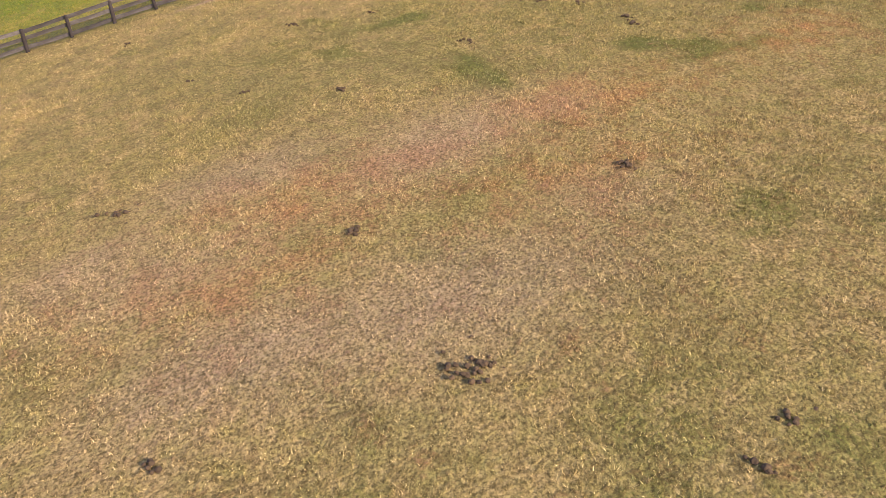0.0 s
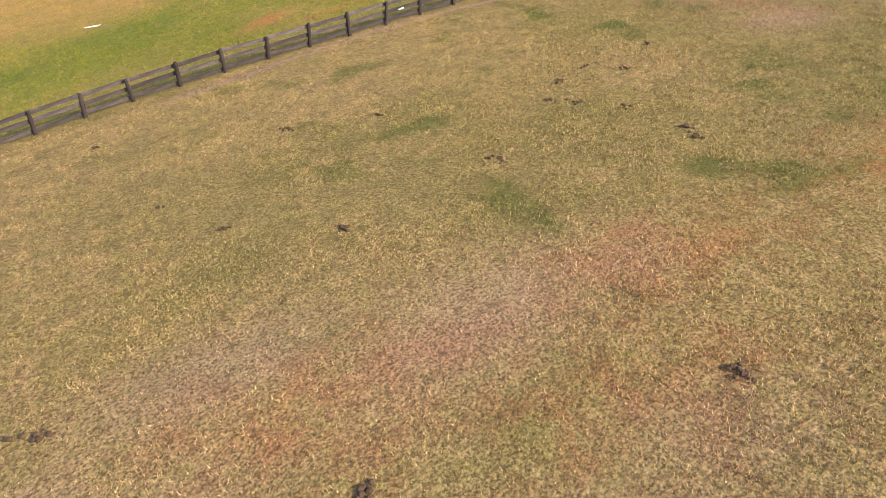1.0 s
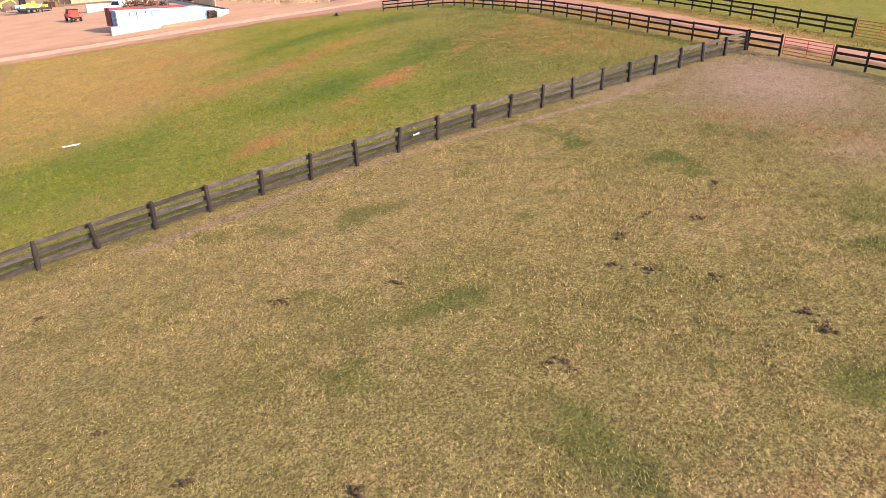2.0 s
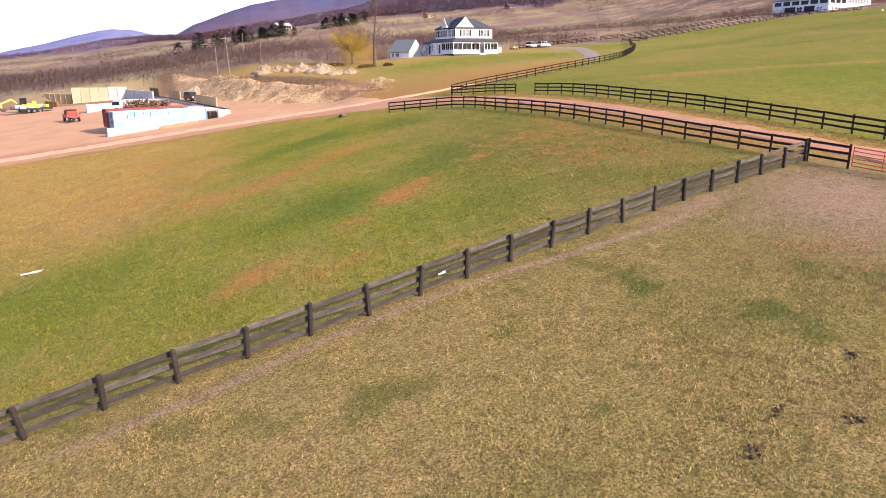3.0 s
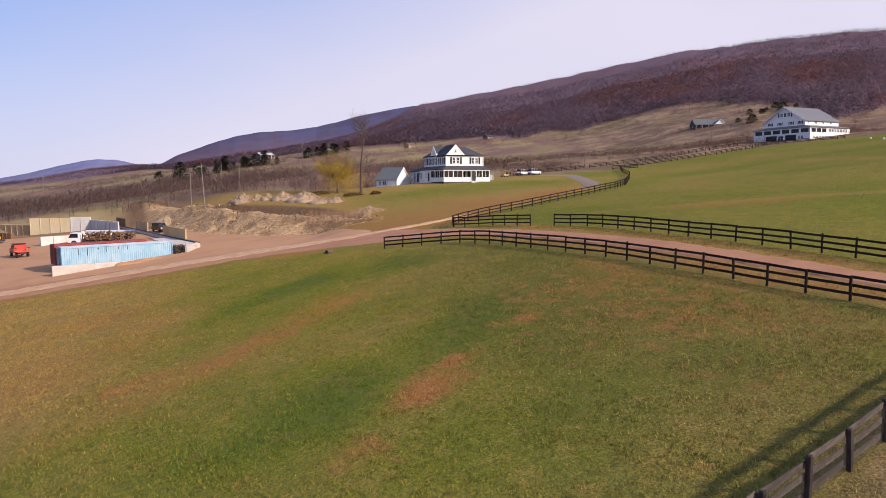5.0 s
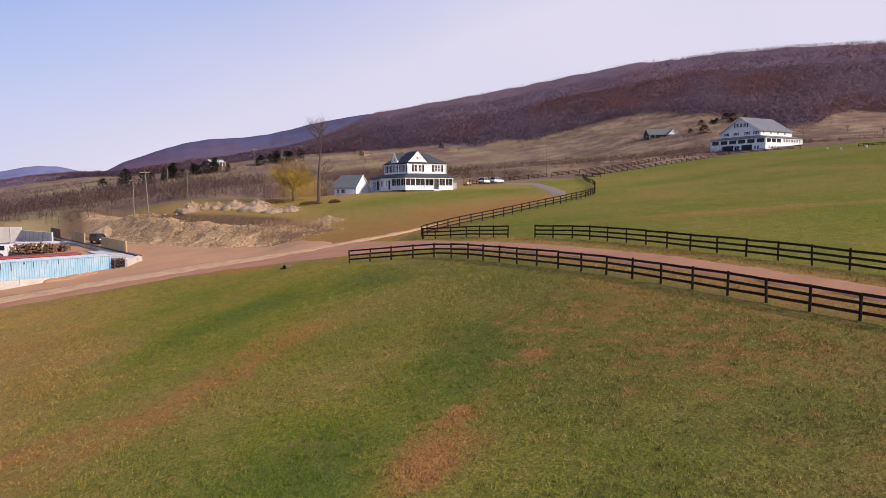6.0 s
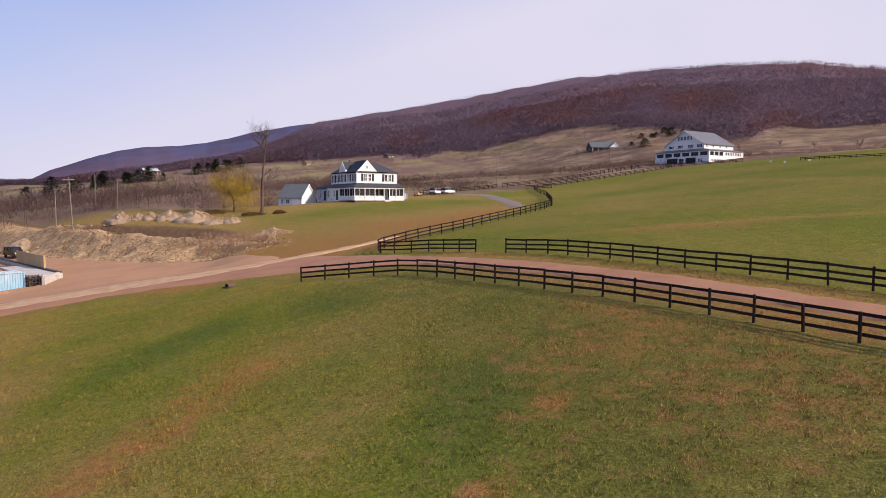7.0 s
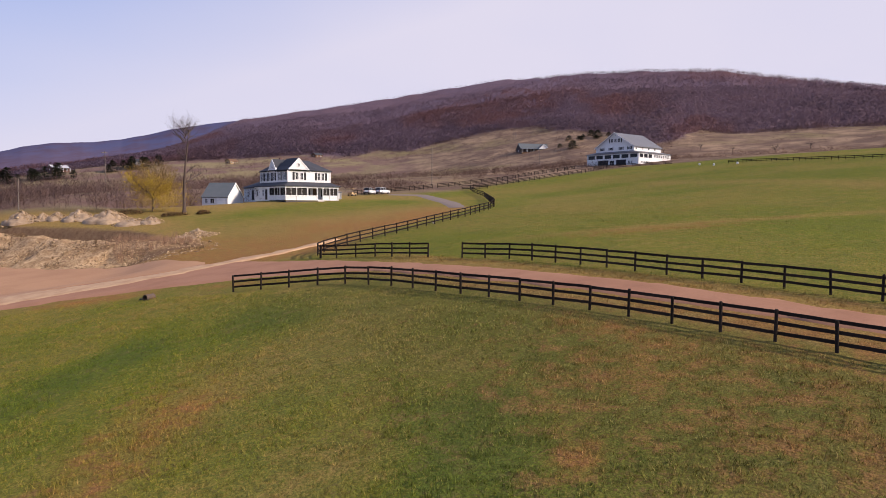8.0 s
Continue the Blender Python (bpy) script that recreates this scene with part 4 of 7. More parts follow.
    for a, b in ((0, 2.5), (2.5, 5.0), (8.7, 10.4), (10.4, 12.4)):
        shade_sheet(a + .1, .08, b - .1, .08)
    for a, b in zip([0] + ys, ys):
        if a < 13:
            shade_sheet(.08, b - .1, .08, a + .1)
    porch_post(12.4, 2.4)
    railing(12.4, .1, 12.4, 2.3)
    # closed-in side room at the end of the porch
    bm = bmesh.new()
    box(bm, (.78, 11.55, (fl + pe) / 2 - .3), (1.6, 7.3, pe - fl + .4))
    part("side_room", bm, WHITE, f)
    window(f, -.03, 13.6, 2.2, -90, .8, 1.3, False)
    window(f, -.03, 10.6, 2.2, -90, .7, 1.3, False)
    bm = bmesh.new()
    box(bm, (-.04, 9.1, 1.85), (.1, .95, 2.1), bevel=.02)
    part("side_door", bm, BLACKPAINT, f)
    # windows: upper south, upper west, lower
    for x in (3.75, 4.85):
        window(f, x, 2.2, 5.55, 0, .72, 1.45, False)
    for x in (2.95, 5.65):
        bm = bmesh.new()
        box(bm, (x, 2.15, 5.55), (.45, .07, 1.55), bevel=.012)
        part("shutter", bm, BLACKPAINT, f, "black louvred shutter")
    for x in (9.0, 9.95):
        window(f, x, 2.2, 5.55, 0, .7, 1.45, False)
    for x in (8.25, 10.75):
        bm = bmesh.new()
        box(bm, (x, 2.15, 5.55), (.45, .07, 1.55), bevel=.012)
        part("shutter", bm, BLACKPAINT, f, "black louvred shutter")
    window(f, 4.15, 2.12, 7.75, 0, .5, .7, False, "attic_window")
    for y in (3.6, 5.9, 8.6, 10.6, 12.6, 14.4):
        window(f, 1.6, y, 5.5, -90, .75, 1.5)
    window(f, 1.5, 9.3, 7.6, -90, .5, .7, False, "attic_window")
    for x in (3.1, 5.9, 9.9, 11.1):
        window(f, x, 2.2, 2.15, 0, .95, 1.75, x < 9)
    for y in (4, 6.6, 9.2, 11.8):
        window(f, 1.6, y, 2.15, -90, .95, 1.75)
    bm = bmesh.new()
    box(bm, (8.0, 2.15, 1.95), (1.05, .1, 2.2), bevel=.02)
    box(bm, (8.0, 2.09, 2.4), (.6, .04, .9))
    d = part("door", bm, BROWN, f, "brown wooden front door")
    bm = bmesh.new()
    box(bm, (7.62, 2.08, 1.85), (.05, .06, .16))
    part("handle", bm, WIRE, d)
    for i in range(4):
        bm = bmesh.new()
        box(bm, (8.0, -.35 - i * .3, .6 - i * .19), (1.7, .34, .2))
        part("step", bm, CONCRETE, f)
    for x, y, h in ((4.6, 11.6, 9.5), (6.9, 9.4, 9.5), (10.3, 9.4, 9.0)):
        bm = bmesh.new()
        box(bm, (x, y, h - .9), (.5, .5, 1.9))
        box(bm, (x, y, h + .1), (.6, .6, .14))
        part("chimney", bm, BRICK, f, "short red brick chimney")
    # low kitchen wing behind
    walls(f, 0.0, 15.3, 6.0, 20.8, -.8, 3.5, WHITE, "wing_wall")
    bm = bmesh.new()
    slab(bm, [(-.4, 14.9, 3.4), (-.4, 21.2, 3.4), (6.3, 21.2, 5.6), (6.3, 14.9, 5.6)], .16)
    part("wing_roof", bm, SLATE, f, "dark shingled lean-to roof")
    bm = bmesh.new()
    solid(bm, [(0, 20.75, 3.4), (6, 20.75, 3.4), (6, 20.75, 5.4)], (0, -.3, 0))
    part("gable", bm, WHITE, f)
    window(f, 0.0, 18.6, 1.9, -90, .8, 1.3, False)
    bm = bmesh.new()
    box(bm, (-.03, 16.1, 1.75), (.1, 1.0, 2.1), bevel=.02)
    part("side_door", bm, BLACKPAINT, f)
    # grey shed on the east end
    walls(f, 12.9, 5.0, 16.2, 8.4, -.2, 2.6, GREYWALL, "lean_to_wall")
    bm = bmesh.new()
    slab(bm, [(12.7, 4.8, 2.55), (16.4, 4.8, 2.55), (16.4, 8.6, 3.0), (12.7, 8.6, 3.0)])
    part("lean_to_roof", bm, GREYROOF, f)
    return f


def garage():
    g = base("garage", (67.9, 193.4, 11.1), 39)
    tagged(g, "white gabled garage with a grey-green roof beside the farmhouse", "garage")
    walls(g, 0, 0, 6.6, 5.8, -.8, 1.95, WHITE)
    gable_roof(g, 0, 0, 6.6, 5.8, 1.95, 4.9, True, GREENROOF, .25)
    gable_wall(g, (0, -.05), (6.6, -.05), 1.95, 4.85, (0, .3), WHITE)
    gable_wall(g, (6.6, 5.75), (0, 5.75), 1.95, 4.85, (0, -.3), WHITE)
    rake_trim(g, (-.2, -.2), (6.8, -.2), 1.85, 4.93, (0, -.08))
    window(g, 0, 3.5, .9, -90, 1.0, .9, False)
    window(g, 0, 4.9, .9, -90, .6, .9, False)
    bm = bmesh.new()
    box(bm, (-.04, 1.5, .9), (.09, 1.9, 1.9))
    for k in range(3):
        box(bm, (-.07, 1.5, .15 + k * .7), (.06, 1.7, .58))
    part("garage_door", bm, TRIM, g)
    return g


def barn():
    b = base("barn", (241.5, 209.8, 27.9))
    tagged(b, "large white gabled barn with a grey roof and enclosed lower porch", "barn")
    W, D = 22.6, 25.3
    bm = bmesh.new()
    box(bm, (W / 2, D / 2, .6), (W + .1, D + .1, 4.6))
    part("foundation", bm, STONE, b).location.z = -4.0
    walls(b, 0, 0, W, D, -2.2, 4.7, WHITE, "lower_wall")
    # skirt roof round the upper block
    ux0, uy0, ux1, uy1 = 1.0, 3.0, 20.2, 21.4
    bm = bmesh.new()
    lo, hi, o = 4.75, 5.6, .5
    slab(bm, [(-o, -o, lo), (W + o, -o, lo), (ux1, uy0, hi), (ux0, uy0, hi)])
    slab(bm, [(W + o, -o, lo), (W + o, D + o, lo), (ux1, uy1, hi), (ux1, uy0, hi)])
    slab(bm, [(W + o, D + o, lo), (-o, D + o, lo), (ux0, uy1, hi), (ux1, uy1, hi)])
    slab(bm, [(-o, D + o, lo), (-o, -o, lo), (ux0, uy0, hi), (ux0, uy1, hi)])
    part("porch_roof", bm, GREYROOF, b, "grey skirt roof over the lower porch")
    walls(b, ux0, uy0, ux1, uy1, 4.7, 7.7, WHITE, "upper_wall")
    gable_roof(b, ux0, uy0, ux1, uy1, 7.7, 13.4, False, GREYROOF, .6)
    gable_wall(b, (ux0 + .05, uy1), (ux0 + .05, uy0), 7.7, 13.4, (.3, 0), WHITE)
    gable_wall(b, (ux1 - .05, uy0), (ux1 - .05, uy1), 7.7, 13.4, (-.3, 0), WHITE)
    rake_trim(b, (ux0 - .6, uy0 - .6), (ux0 - .6, uy1 + .6), 7.3, 13.4, (-.08, 0))
    # west front: windows in the gable
    for y in (10.2, 11.8, 13.4):
        window(b, ux0, y, 10.1, -90, 1.1, 1.5, False)
    for y in (8.9, 14.7):
        bm = bmesh.new()
        box(bm, (ux0 - .05, y, 10.1), (.08, .5, 1.8), bevel=.012)
        part("shutter", bm, BLACKPAINT, b)
    for y in (5.0, 9.0, 14.0, 18.4):
        window(b, ux0, y, 6.75, -90, 1.3, 1.1, True)
    window(b, ux0, 11.8, 12.2, -90, .5, .5, False, "vent")
    # porch band, posts and doors on the west side
    def opening(name, x, y, z, turn, w, h, material, label=""):
        bm = bmesh.new()
        box(bm, (0, -.03, 0), (w, .06, h))
        for s in (-1, 1):
            box(bm, (s * (w / 2 + .08), -.06, 0), (.16, .12, h + .2))
        box(bm, (0, -.06, h / 2 + .08), (w + .3, .12, .16))
        ob = part(name, bm, material, b, label)
        ob.matrix_basis = pose(x, y, z, 0, 0, turn)
        return ob
    for i in range(6):
        window(b, 0, 2.2 + i * 4.15, 3.5, -90, 3.4, 1.6, False, "porch_window", False)
    for y, w in ((17.0, 5.0), (8.2, 4.6)):
        bm = bmesh.new()
        box(bm, (-.05, y, .55), (.12, w, 3.1))
        for k in range(4):
            box(bm, (-.13, y, -.6 + k * .75), (.05, w - .2, .66))
        part("garage_door", bm, BLACKPAINT, b, "dark sectional garage door")
    window(b, 0, 12.6, .9, -90, 2.4, 2.0, False)
    for y in (3.2, 4.4):
        window(b, 0, y, 1.0, -90, .9, 1.2, False)
    # south side
    for i in range(4):
        window(b, ux0 + 1.8 + i * 4.3, uy0, 6.7, 0, .9, .9, False)
    for i in range(3):
        window(b, 1.9 + i * 3.0, 0, 3.5, 0, 2.5, 1.6, False, "porch_window", False)
    for i in range(7):
        window(b, 11.2 + i * 1.6, 0, 3.6, 0, 1.0, 1.1, False)
    for i in range(6):
        window(b, 2.2 + i * 1.75, 0, 1.0, 0, 1.1, .7, False)
    tube(bm := bmesh.new(), (19.0, uy0 + 1.5, 8.0), (19.0, uy0 + 1.5, 9.8), .12)
    part("flue", bm, WIRE, b)
    return b


def cottage(at, rz, w, d, h, roof_h, wall_m, roof_m, label, porch=False, front=False):
    c = base("cottage", at, rz)
    tagged(c, label, "house", "far houses")
    walls(c, 0, 0, w, d, -1.5, h, wall_m)
    gable_roof(c, 0, 0, w, d, h, h + roof_h, False, roof_m, .5)
    gable_wall(c, (.05, d), (.05, 0), h, h + roof_h, (.3, 0), wall_m)
    gable_wall(c, (w - .05, 0), (w - .05, d), h, h + roof_h, (-.3, 0), wall_m)
    n = max(2, int(w / 3.2))
    for i in range(n):
        window(c, (i + .5) * w / n, 0, h * .55, 0, 1.3, 1.3, False)
    window(c, 0, d / 2, h * .55, -90, 1.2, 1.2, False)
    if front:
        gable_roof(c, w * .62, -1.6, w * .98, d / 2, h - .2, h + roof_h * .8, True, roof_m, .4)
        gable_wall(c, (w * .63, -1.55), (w * .97, -1.55), h - .2, h + roof_h * .78, (0, .3), WHITE)
        walls(c, w * .64, -1.5, w * .96, .4, -1.5, h, wall_m, "bay")
        rake_trim(c, (w * .60, -2.0), (w, -2.0), h - .4, h + roof_h * .82, (0, -.1))
    if porch:
        bm = bmesh.new()
        slab(bm, [(-.5, -3.2, h - .5), (w + .5, -3.2, h - .5), (w + .5, 0, h + .2), (-.5, 0, h + .2)])
        part("porch_roof", bm, roof_m, c)
        for i in range(6):
            bm = bmesh.new()
            box(bm, (i * w / 5, -2.9, h / 2 - .6), (.22, .22, h), bevel=.03)
            part("porch_post", bm, TRIM, c)
        bm = bmesh.new()
        box(bm, (w / 2, -1.6, -.6), (w, 3.2, 1.4))
        part("deck", bm, BROWN, c)
    return c


farmhouse()
garage()
barn()

# ---- gates, poles, small things in the fields ----
def tube_gate(a, b):
    a, b = Vector((*a, up(*a))), Vector((*b, up(*b)))
    g = base("gate", a, math.degrees(math.atan2(b.y - a.y, b.x - a.x)))
    tagged(g, "red tubular steel farm gate, closed, between dark fence posts", "gate", "red gates")
    w, dz = (b.xy - a.xy).length, b.z - a.z
    k = dz / w
    for i in range(6):
        z = .18 + i * .21
        bm = bmesh.new()
        tube(bm, (.05, 0, z + .05 * k), (w - .05, 0, z + k * (w - .05)), .024 if i not in (0, 5) else .03, n=7)
        part("rail", bm, RED_TUBE, g)
    for x in (.05, w / 2, w - .05):
        bm = bmesh.new()
        tube(bm, (x, .01, .15 + k * x), (x, .01, 1.26 + k * x), .028, n=7)
        part("upright", bm, RED_TUBE, g)
    return g


tube_gate((41.38, 46.75), (41.66, 43.2))
tube_gate((49.9, 48.25), (50.0, 44.55))

POLE = worn("grey_pole_wood", (0.20, 0.165, 0.14), (0.12, 0.10, 0.085), 6, 0.6, 0.5, 0.9, 0.15, 0.2)


def utility_pole(x, y, h, rz=0.0, lean=0.0, arms=1):
    p = base("utility_pole", (x, y, up(x, y) - .3), rz)
    p.rotation_euler = (0, radians(lean), radians(rz))
    tagged(p, "weathered grey wooden utility pole standing in the scrub", "utility pole", "utility poles")
    bm = bmesh.new()
    tube(bm, (0, 0, 0), (0, 0, h), .13, .085, 8)
    part("pole", bm, POLE, p)
    for i in range(arms):
        bm = bmesh.new()
        box(bm, (0, .12, h - .5 - i * .9), (2.2, .1, .13))
        arm = part("crossarm", bm, POLE, p)
        for s in (-.95, 0, .95):
            bm = bmesh.new()
            tube(bm, (s, .12, h - .44 - i * .9), (s, .12, h - .22 - i * .9), .045, .03, 6)
            part("insulator", bm, WIRE, arm)


for x, y, h, rz, lean, arms in ((21.3, 184.5, 10.5, 30, -3, 1), (19.0, 190, 7.5, 20, 0, 0), (27.9, 211, 8, 20, 0, 0), (31.5, 206, 6.5, 20, 1, 0), (148.6, 224.4, 13, 60, 0, 0),
                                (64.7, 282, 14, 30, 0, 1), (344, 355, 14, 30, 0, 1), (490, 522, 13, 30, 0, 1), (440, 603, 13, 30, 0, 1), (408, 652, 13, 30, 0, 1), (357, 718, 13, 30, 0, 1),
                                (504, 533, 12, 30, 0, 1), (470, 589, 12, 30, 0, 1), (148, 640, 13, 30, 0, 1), (283, 700, 12, 30, 0, 1), (-20, 300, 12, 10, 0, 1)):
    utility_pole(x, y, h, rz, lean, arms)


def culvert():
    c = base("culvert", (27.8, 110.0, up(27.8, 110.0)), 35)
    c.scale = (.62, .85, .85)
    tagged(c, "short dark corrugated drain pipe end among stones at the road edge", "pipe")
    bm = bmesh.new()
    n, R0, R1 = 18, .27, .23
    rings = []
    for i in range(9):
        x = -.8 + i * .2
        rings.append([[bm.verts.new((x, math.cos(a) * r * (1 + .03 * (i % 2)), math.sin(a) * r * (1 + .03 * (i % 2)) + .22)) for a in [math.tau * k / n for k in range(n)]] for r in (R0, R1)])
    for s in (0, 1):
        for p, q in zip(rings, rings[1:]):
            for k in range(n):
                f = (p[s][k], p[s][(k + 1) % n], q[s][(k + 1) % n], q[s][k])
                bm.faces.new(f if s else f[::-1])
    for e in (rings[0], rings[-1]):
        for k in range(n):
            bm.faces.new((e[0][k], e[0][(k + 1) % n], e[1][(k + 1) % n], e[1][k]))
    bmesh.ops.recalc_face_normals(bm, faces=bm.faces)
    part("pipe", bm, worn("rusty_pipe", (0.085, 0.06, 0.045), (0.15, 0.09, 0.05), 10, 2, .6, .7, .1, .2), c)
    for i in range(16):
        bm = bmesh.new()
        r = random.uniform(.08, .2)
        bmesh.ops.create_icosphere(bm, subdivisions=1, radius=r)
        for v in bm.verts:
            v.co = Vector((v.co.x * random.uniform(.8, 1.4), v.co.y * random.uniform(.7, 1.1), v.co.z * random.uniform(.5, .8)))
        s = part("stone", bm, STONE, c)
        s.location = (random.uniform(-.6, 2.6), random.uniform(-.9, .9), r * .2)


culvert()


def plank(x, y, l, rz, z=0.05, tilt=0):
    bm = bmesh.new()
    box(bm, (0, 0, 0), (l, .22, .05), bevel=.008)
    box(bm, (l * .2, .1, .02), (l * .5, .1, .04))
    ob = part("plank", bm, CONCRETE)
    ob.matrix_basis = pose(x, y, up(x, y) + z, tilt, 0, rz)
    tagged(ob, "pale weathered plank lying in the grass", "plank", "loose planks")


plank(-2.9, 63.3, 1.3, 20)
plank(70.5, 126.5, 1.2, 40)
bm = bmesh.new()
box(bm, (0, 0, 0), (.36, .03, .07), bevel=.006)
box(bm, (.1, 0, .04), (.16, .03, .04))
sign = part("board_scrap", bm, CONCRETE)
sign.matrix_basis = pose(14.5, 44.0, up(14.5, 44.0) + .68, 0, -8, 10)
tagged(sign, "white scrap of board hung on the grey fence", "board")


# horse droppings: dark heaps of small clods
DUNG = worn("dark_dung", (0.062, 0.038, 0.018), (0.13, 0.078, 0.035), 20, 6, .5, .95, .25, .3)
CLODS = []
for s in range(5):
    rnd = random.Random(40 + s)
    bm = bmesh.new()
    bmesh.ops.create_icosphere(bm, subdivisions=2, radius=.05)
    for v in bm.verts:
        v.co *= rnd.uniform(.75, 1.2)
        v.co.z *= .75
    me = bpy.data.meshes.new("clod")
    bm.to_mesh(me)
    bm.free()
    me.materials.append(DUNG)
    CLODS.append(me)
rnd = random.Random(9)
for x, y, n, k in ((5.6, 32.5, 16, .17), (-2, 37.2, 9, .14), (5.5, 23.5, 14, .15), (11.4, 25.1, 14, .17), (3.4, 14.2, 14, .15), (11.1, 13.6, 14, .14), (-2.2, 18.7, 16, .26), (9.1, 31.4, 8, .13), (18.6, 31.2, 9, .15),
                   (16.8, 30.3, 10, .13), (15.4, 28.7, 12, .15), (16.1, 28, 10, .15), (19.9, 30, 7, .12), (17.4, 26.6, 10, .16), (18, 23.9, 12, .15), (17.9, 23.1, 12, .15), (22.6, 32.2, 8, .15), (4.3, 8.5, 30, .34),
                   (8.5, 5, 9, .15), (7.4, 4.4, 8, .13), (-1.9, 9, 7, .12), (.3, 28.6, 6, .1), (2.3, 25.6, 6, .12)):
    d = base("dung_heap", (x, y, up(x, y)), rnd.uniform(0, 360))
    tagged(d, "dark heap of horse droppings in the dry grass", "droppings", "droppings in the pasture")
    for i in range(n):
        a, q = rnd.uniform(0, 6.28), abs(rnd.gauss(0, k))
        s = rnd.uniform(.7, 1.35)
        piece("clod", rnd.choice(CLODS), d, pose(math.cos(a) * q * 1.35, math.sin(a) * q * 1.1, max(.015, .06 - q * .2) * rnd.uniform(.4, 1), 0, 0, rnd.uniform(0, 360)) @ Matrix.Diagonal((s * 1.2, s, s, 1)))


# ---- earthworks ----
def heap(name, x, y, r, h, seed, material, label, squash=1.0, rz=0):
    bm = bmesh.new()
    rings, n = [], 56
    for i in range(22):
        q = 1.12 - 1.12 * i / 21
        row = []
        for k in range(n):
            a = math.tau * k / n
            c, d = math.cos(a), math.sin(a)
            rr = r * q * (1 + .22 * noise.noise((c * 1.4 + seed, d * 1.4, 1)) + .10 * noise.noise((c * 4, d * 4 + seed, q * 4)))
            z = h * max(0.0, math.sqrt((1.02 - q) ** 2 + .012) - .05) if q < 1 else 0
            z += min(1, (1.12 - q) * 4) * (.24 * h * noise.noise((c * rr * 1.3 + seed, d * rr * 1.3, 2)) + .16 * noise.noise((c * rr * 2.4, d * rr * 2.4, seed)) + .12 * noise.noise((c * rr * 6, d * rr * 6, seed)))
            row.append(bm.verts.new((c * rr, d * rr * squash, z - (.5 if i == 0 else .12 if i == 1 else 0))))
        rings.append(row)
    for p, q in zip(rings, rings[1:]):
        for k in range(n):
            bm.faces.new((p[k], p[(k + 1) % n], q[(k + 1) % n], q[k]))
    bmesh.ops.remove_doubles(bm, verts=bm.verts, dist=.002)
    ob = part(name, bm, material)
    for f in ob.data.polygons:
        f.use_smooth = True
    ob.matrix_basis = pose(x, y, up(x, y) - .05, 0, 0, rz)
    return tagged(ob, label, "mound", "earth mounds")


PALE = worn("pale_rubble", (0.33, 0.24, 0.155), (0.18, 0.12, 0.075), 5, 1.1, .8, .95, .12, .8)
PILES = ((29.4, 187.0, 2.9, 2.0, 1), (32.4, 186.0, 1.6, 1.3, 1), (34.3, 184.6, 1.9, 1.4, .8), (37.2, 181.6, 2.6, 1.8, 1), (40.6, 176.4, 3.3, 2.0, .9), (42.8, 170.4, 2.8, .9, .8), (45.2, 169.0, 1.9, 1.2, 1))
for i, (x, y, r, h, s) in enumerate(PILES):
    heap("earth_mound", x, y, r, h, 3 + i, PALE, "pale heap of dumped earth and stones on the grass", s)
for i, (x, y, r, h, s, rz) in enumerate(((46.6, 151.5, 2.3, 1.0, .7, 40), (43.8, 148.5, 2.2, .8, .7, 10), (13.6, 190, 4.2, 2.0, .6, 60))):
    heap("earth_mound", x, y, r, h, 30 + i, PALE, "low heap of pale earth at the edge of the dug bank", s, rz)

# stones and clods all over the dug bank
rnd = np.random.default_rng(5)
n = 60000
px, py = rnd.uniform(6, 48, n), rnd.uniform(136, 196, n)
dd = inside(px, py, YARD)
ok = (dd < 1.0) & (dd > -12) & (inside(px, py, PIT) < .5) & (rumple(px, py, 2, 18) > rnd.uniform(-.7, .9, n)) & (rumple(px, py, 6, 8) > rnd.uniform(-.9, .5, n))
px, py = px[ok], py[ok]
lift = np.zeros(len(px))
for x, y, r, h, s in PILES + ((45.6, 150.4, 3.2, .7, .7), (42.5, 147.2, 2.6, .5, .7)):
    k = int(130 * r * r)
    a, q = rnd.uniform(0, 6.28, k), np.sqrt(rnd.uniform(0, 1.3, k))
    px, py = np.r_[px, x + np.cos(a) * q * r], np.r_[py, y + np.sin(a) * q * r * s]
    lift = np.r_[lift, h * np.clip(1 - q, 0, 1) ** .9]
n = len(px)
size = np.exp(rnd.normal(-2.75, .5, n))
octa = np.array([(1, 0, 0), (0, 1, 0), (-1, 0, 0), (0, -1, 0), (0, 0, .8), (0, 0, -.6)], float)
tri = np.array([(0, 1, 4), (1, 2, 4), (2, 3, 4), (3, 0, 4), (1, 0, 5), (2, 1, 5), (3, 2, 5), (0, 3, 5)])
co = octa[None] * size[:, None, None] * rnd.uniform(.6, 1.3, (n, 6, 1))
turn = rnd.uniform(0, 6.28, n)
c, s = np.cos(turn)[:, None], np.sin(turn)[:, None]
co = np.stack([co[..., 0] * c - co[..., 1] * s + px[:, None], co[..., 0] * s + co[..., 1] * c + py[:, None], co[..., 2] + (land(px, py) + lift)[:, None] + size[:, None] * .25], -1)
rubble = np_mesh("rubble", co.reshape(-1, 3), (tri[None] + 6 * np.arange(n)[:, None, None]).reshape(-1, 3), island_material("rubble_stone", (0.55, 0.39, 0.22), (0.15, 0.092, 0.052)), smooth_faces=False)
tagged(rubble, "loose stones and clods over the dug bank", "rubble", kind="stuff")

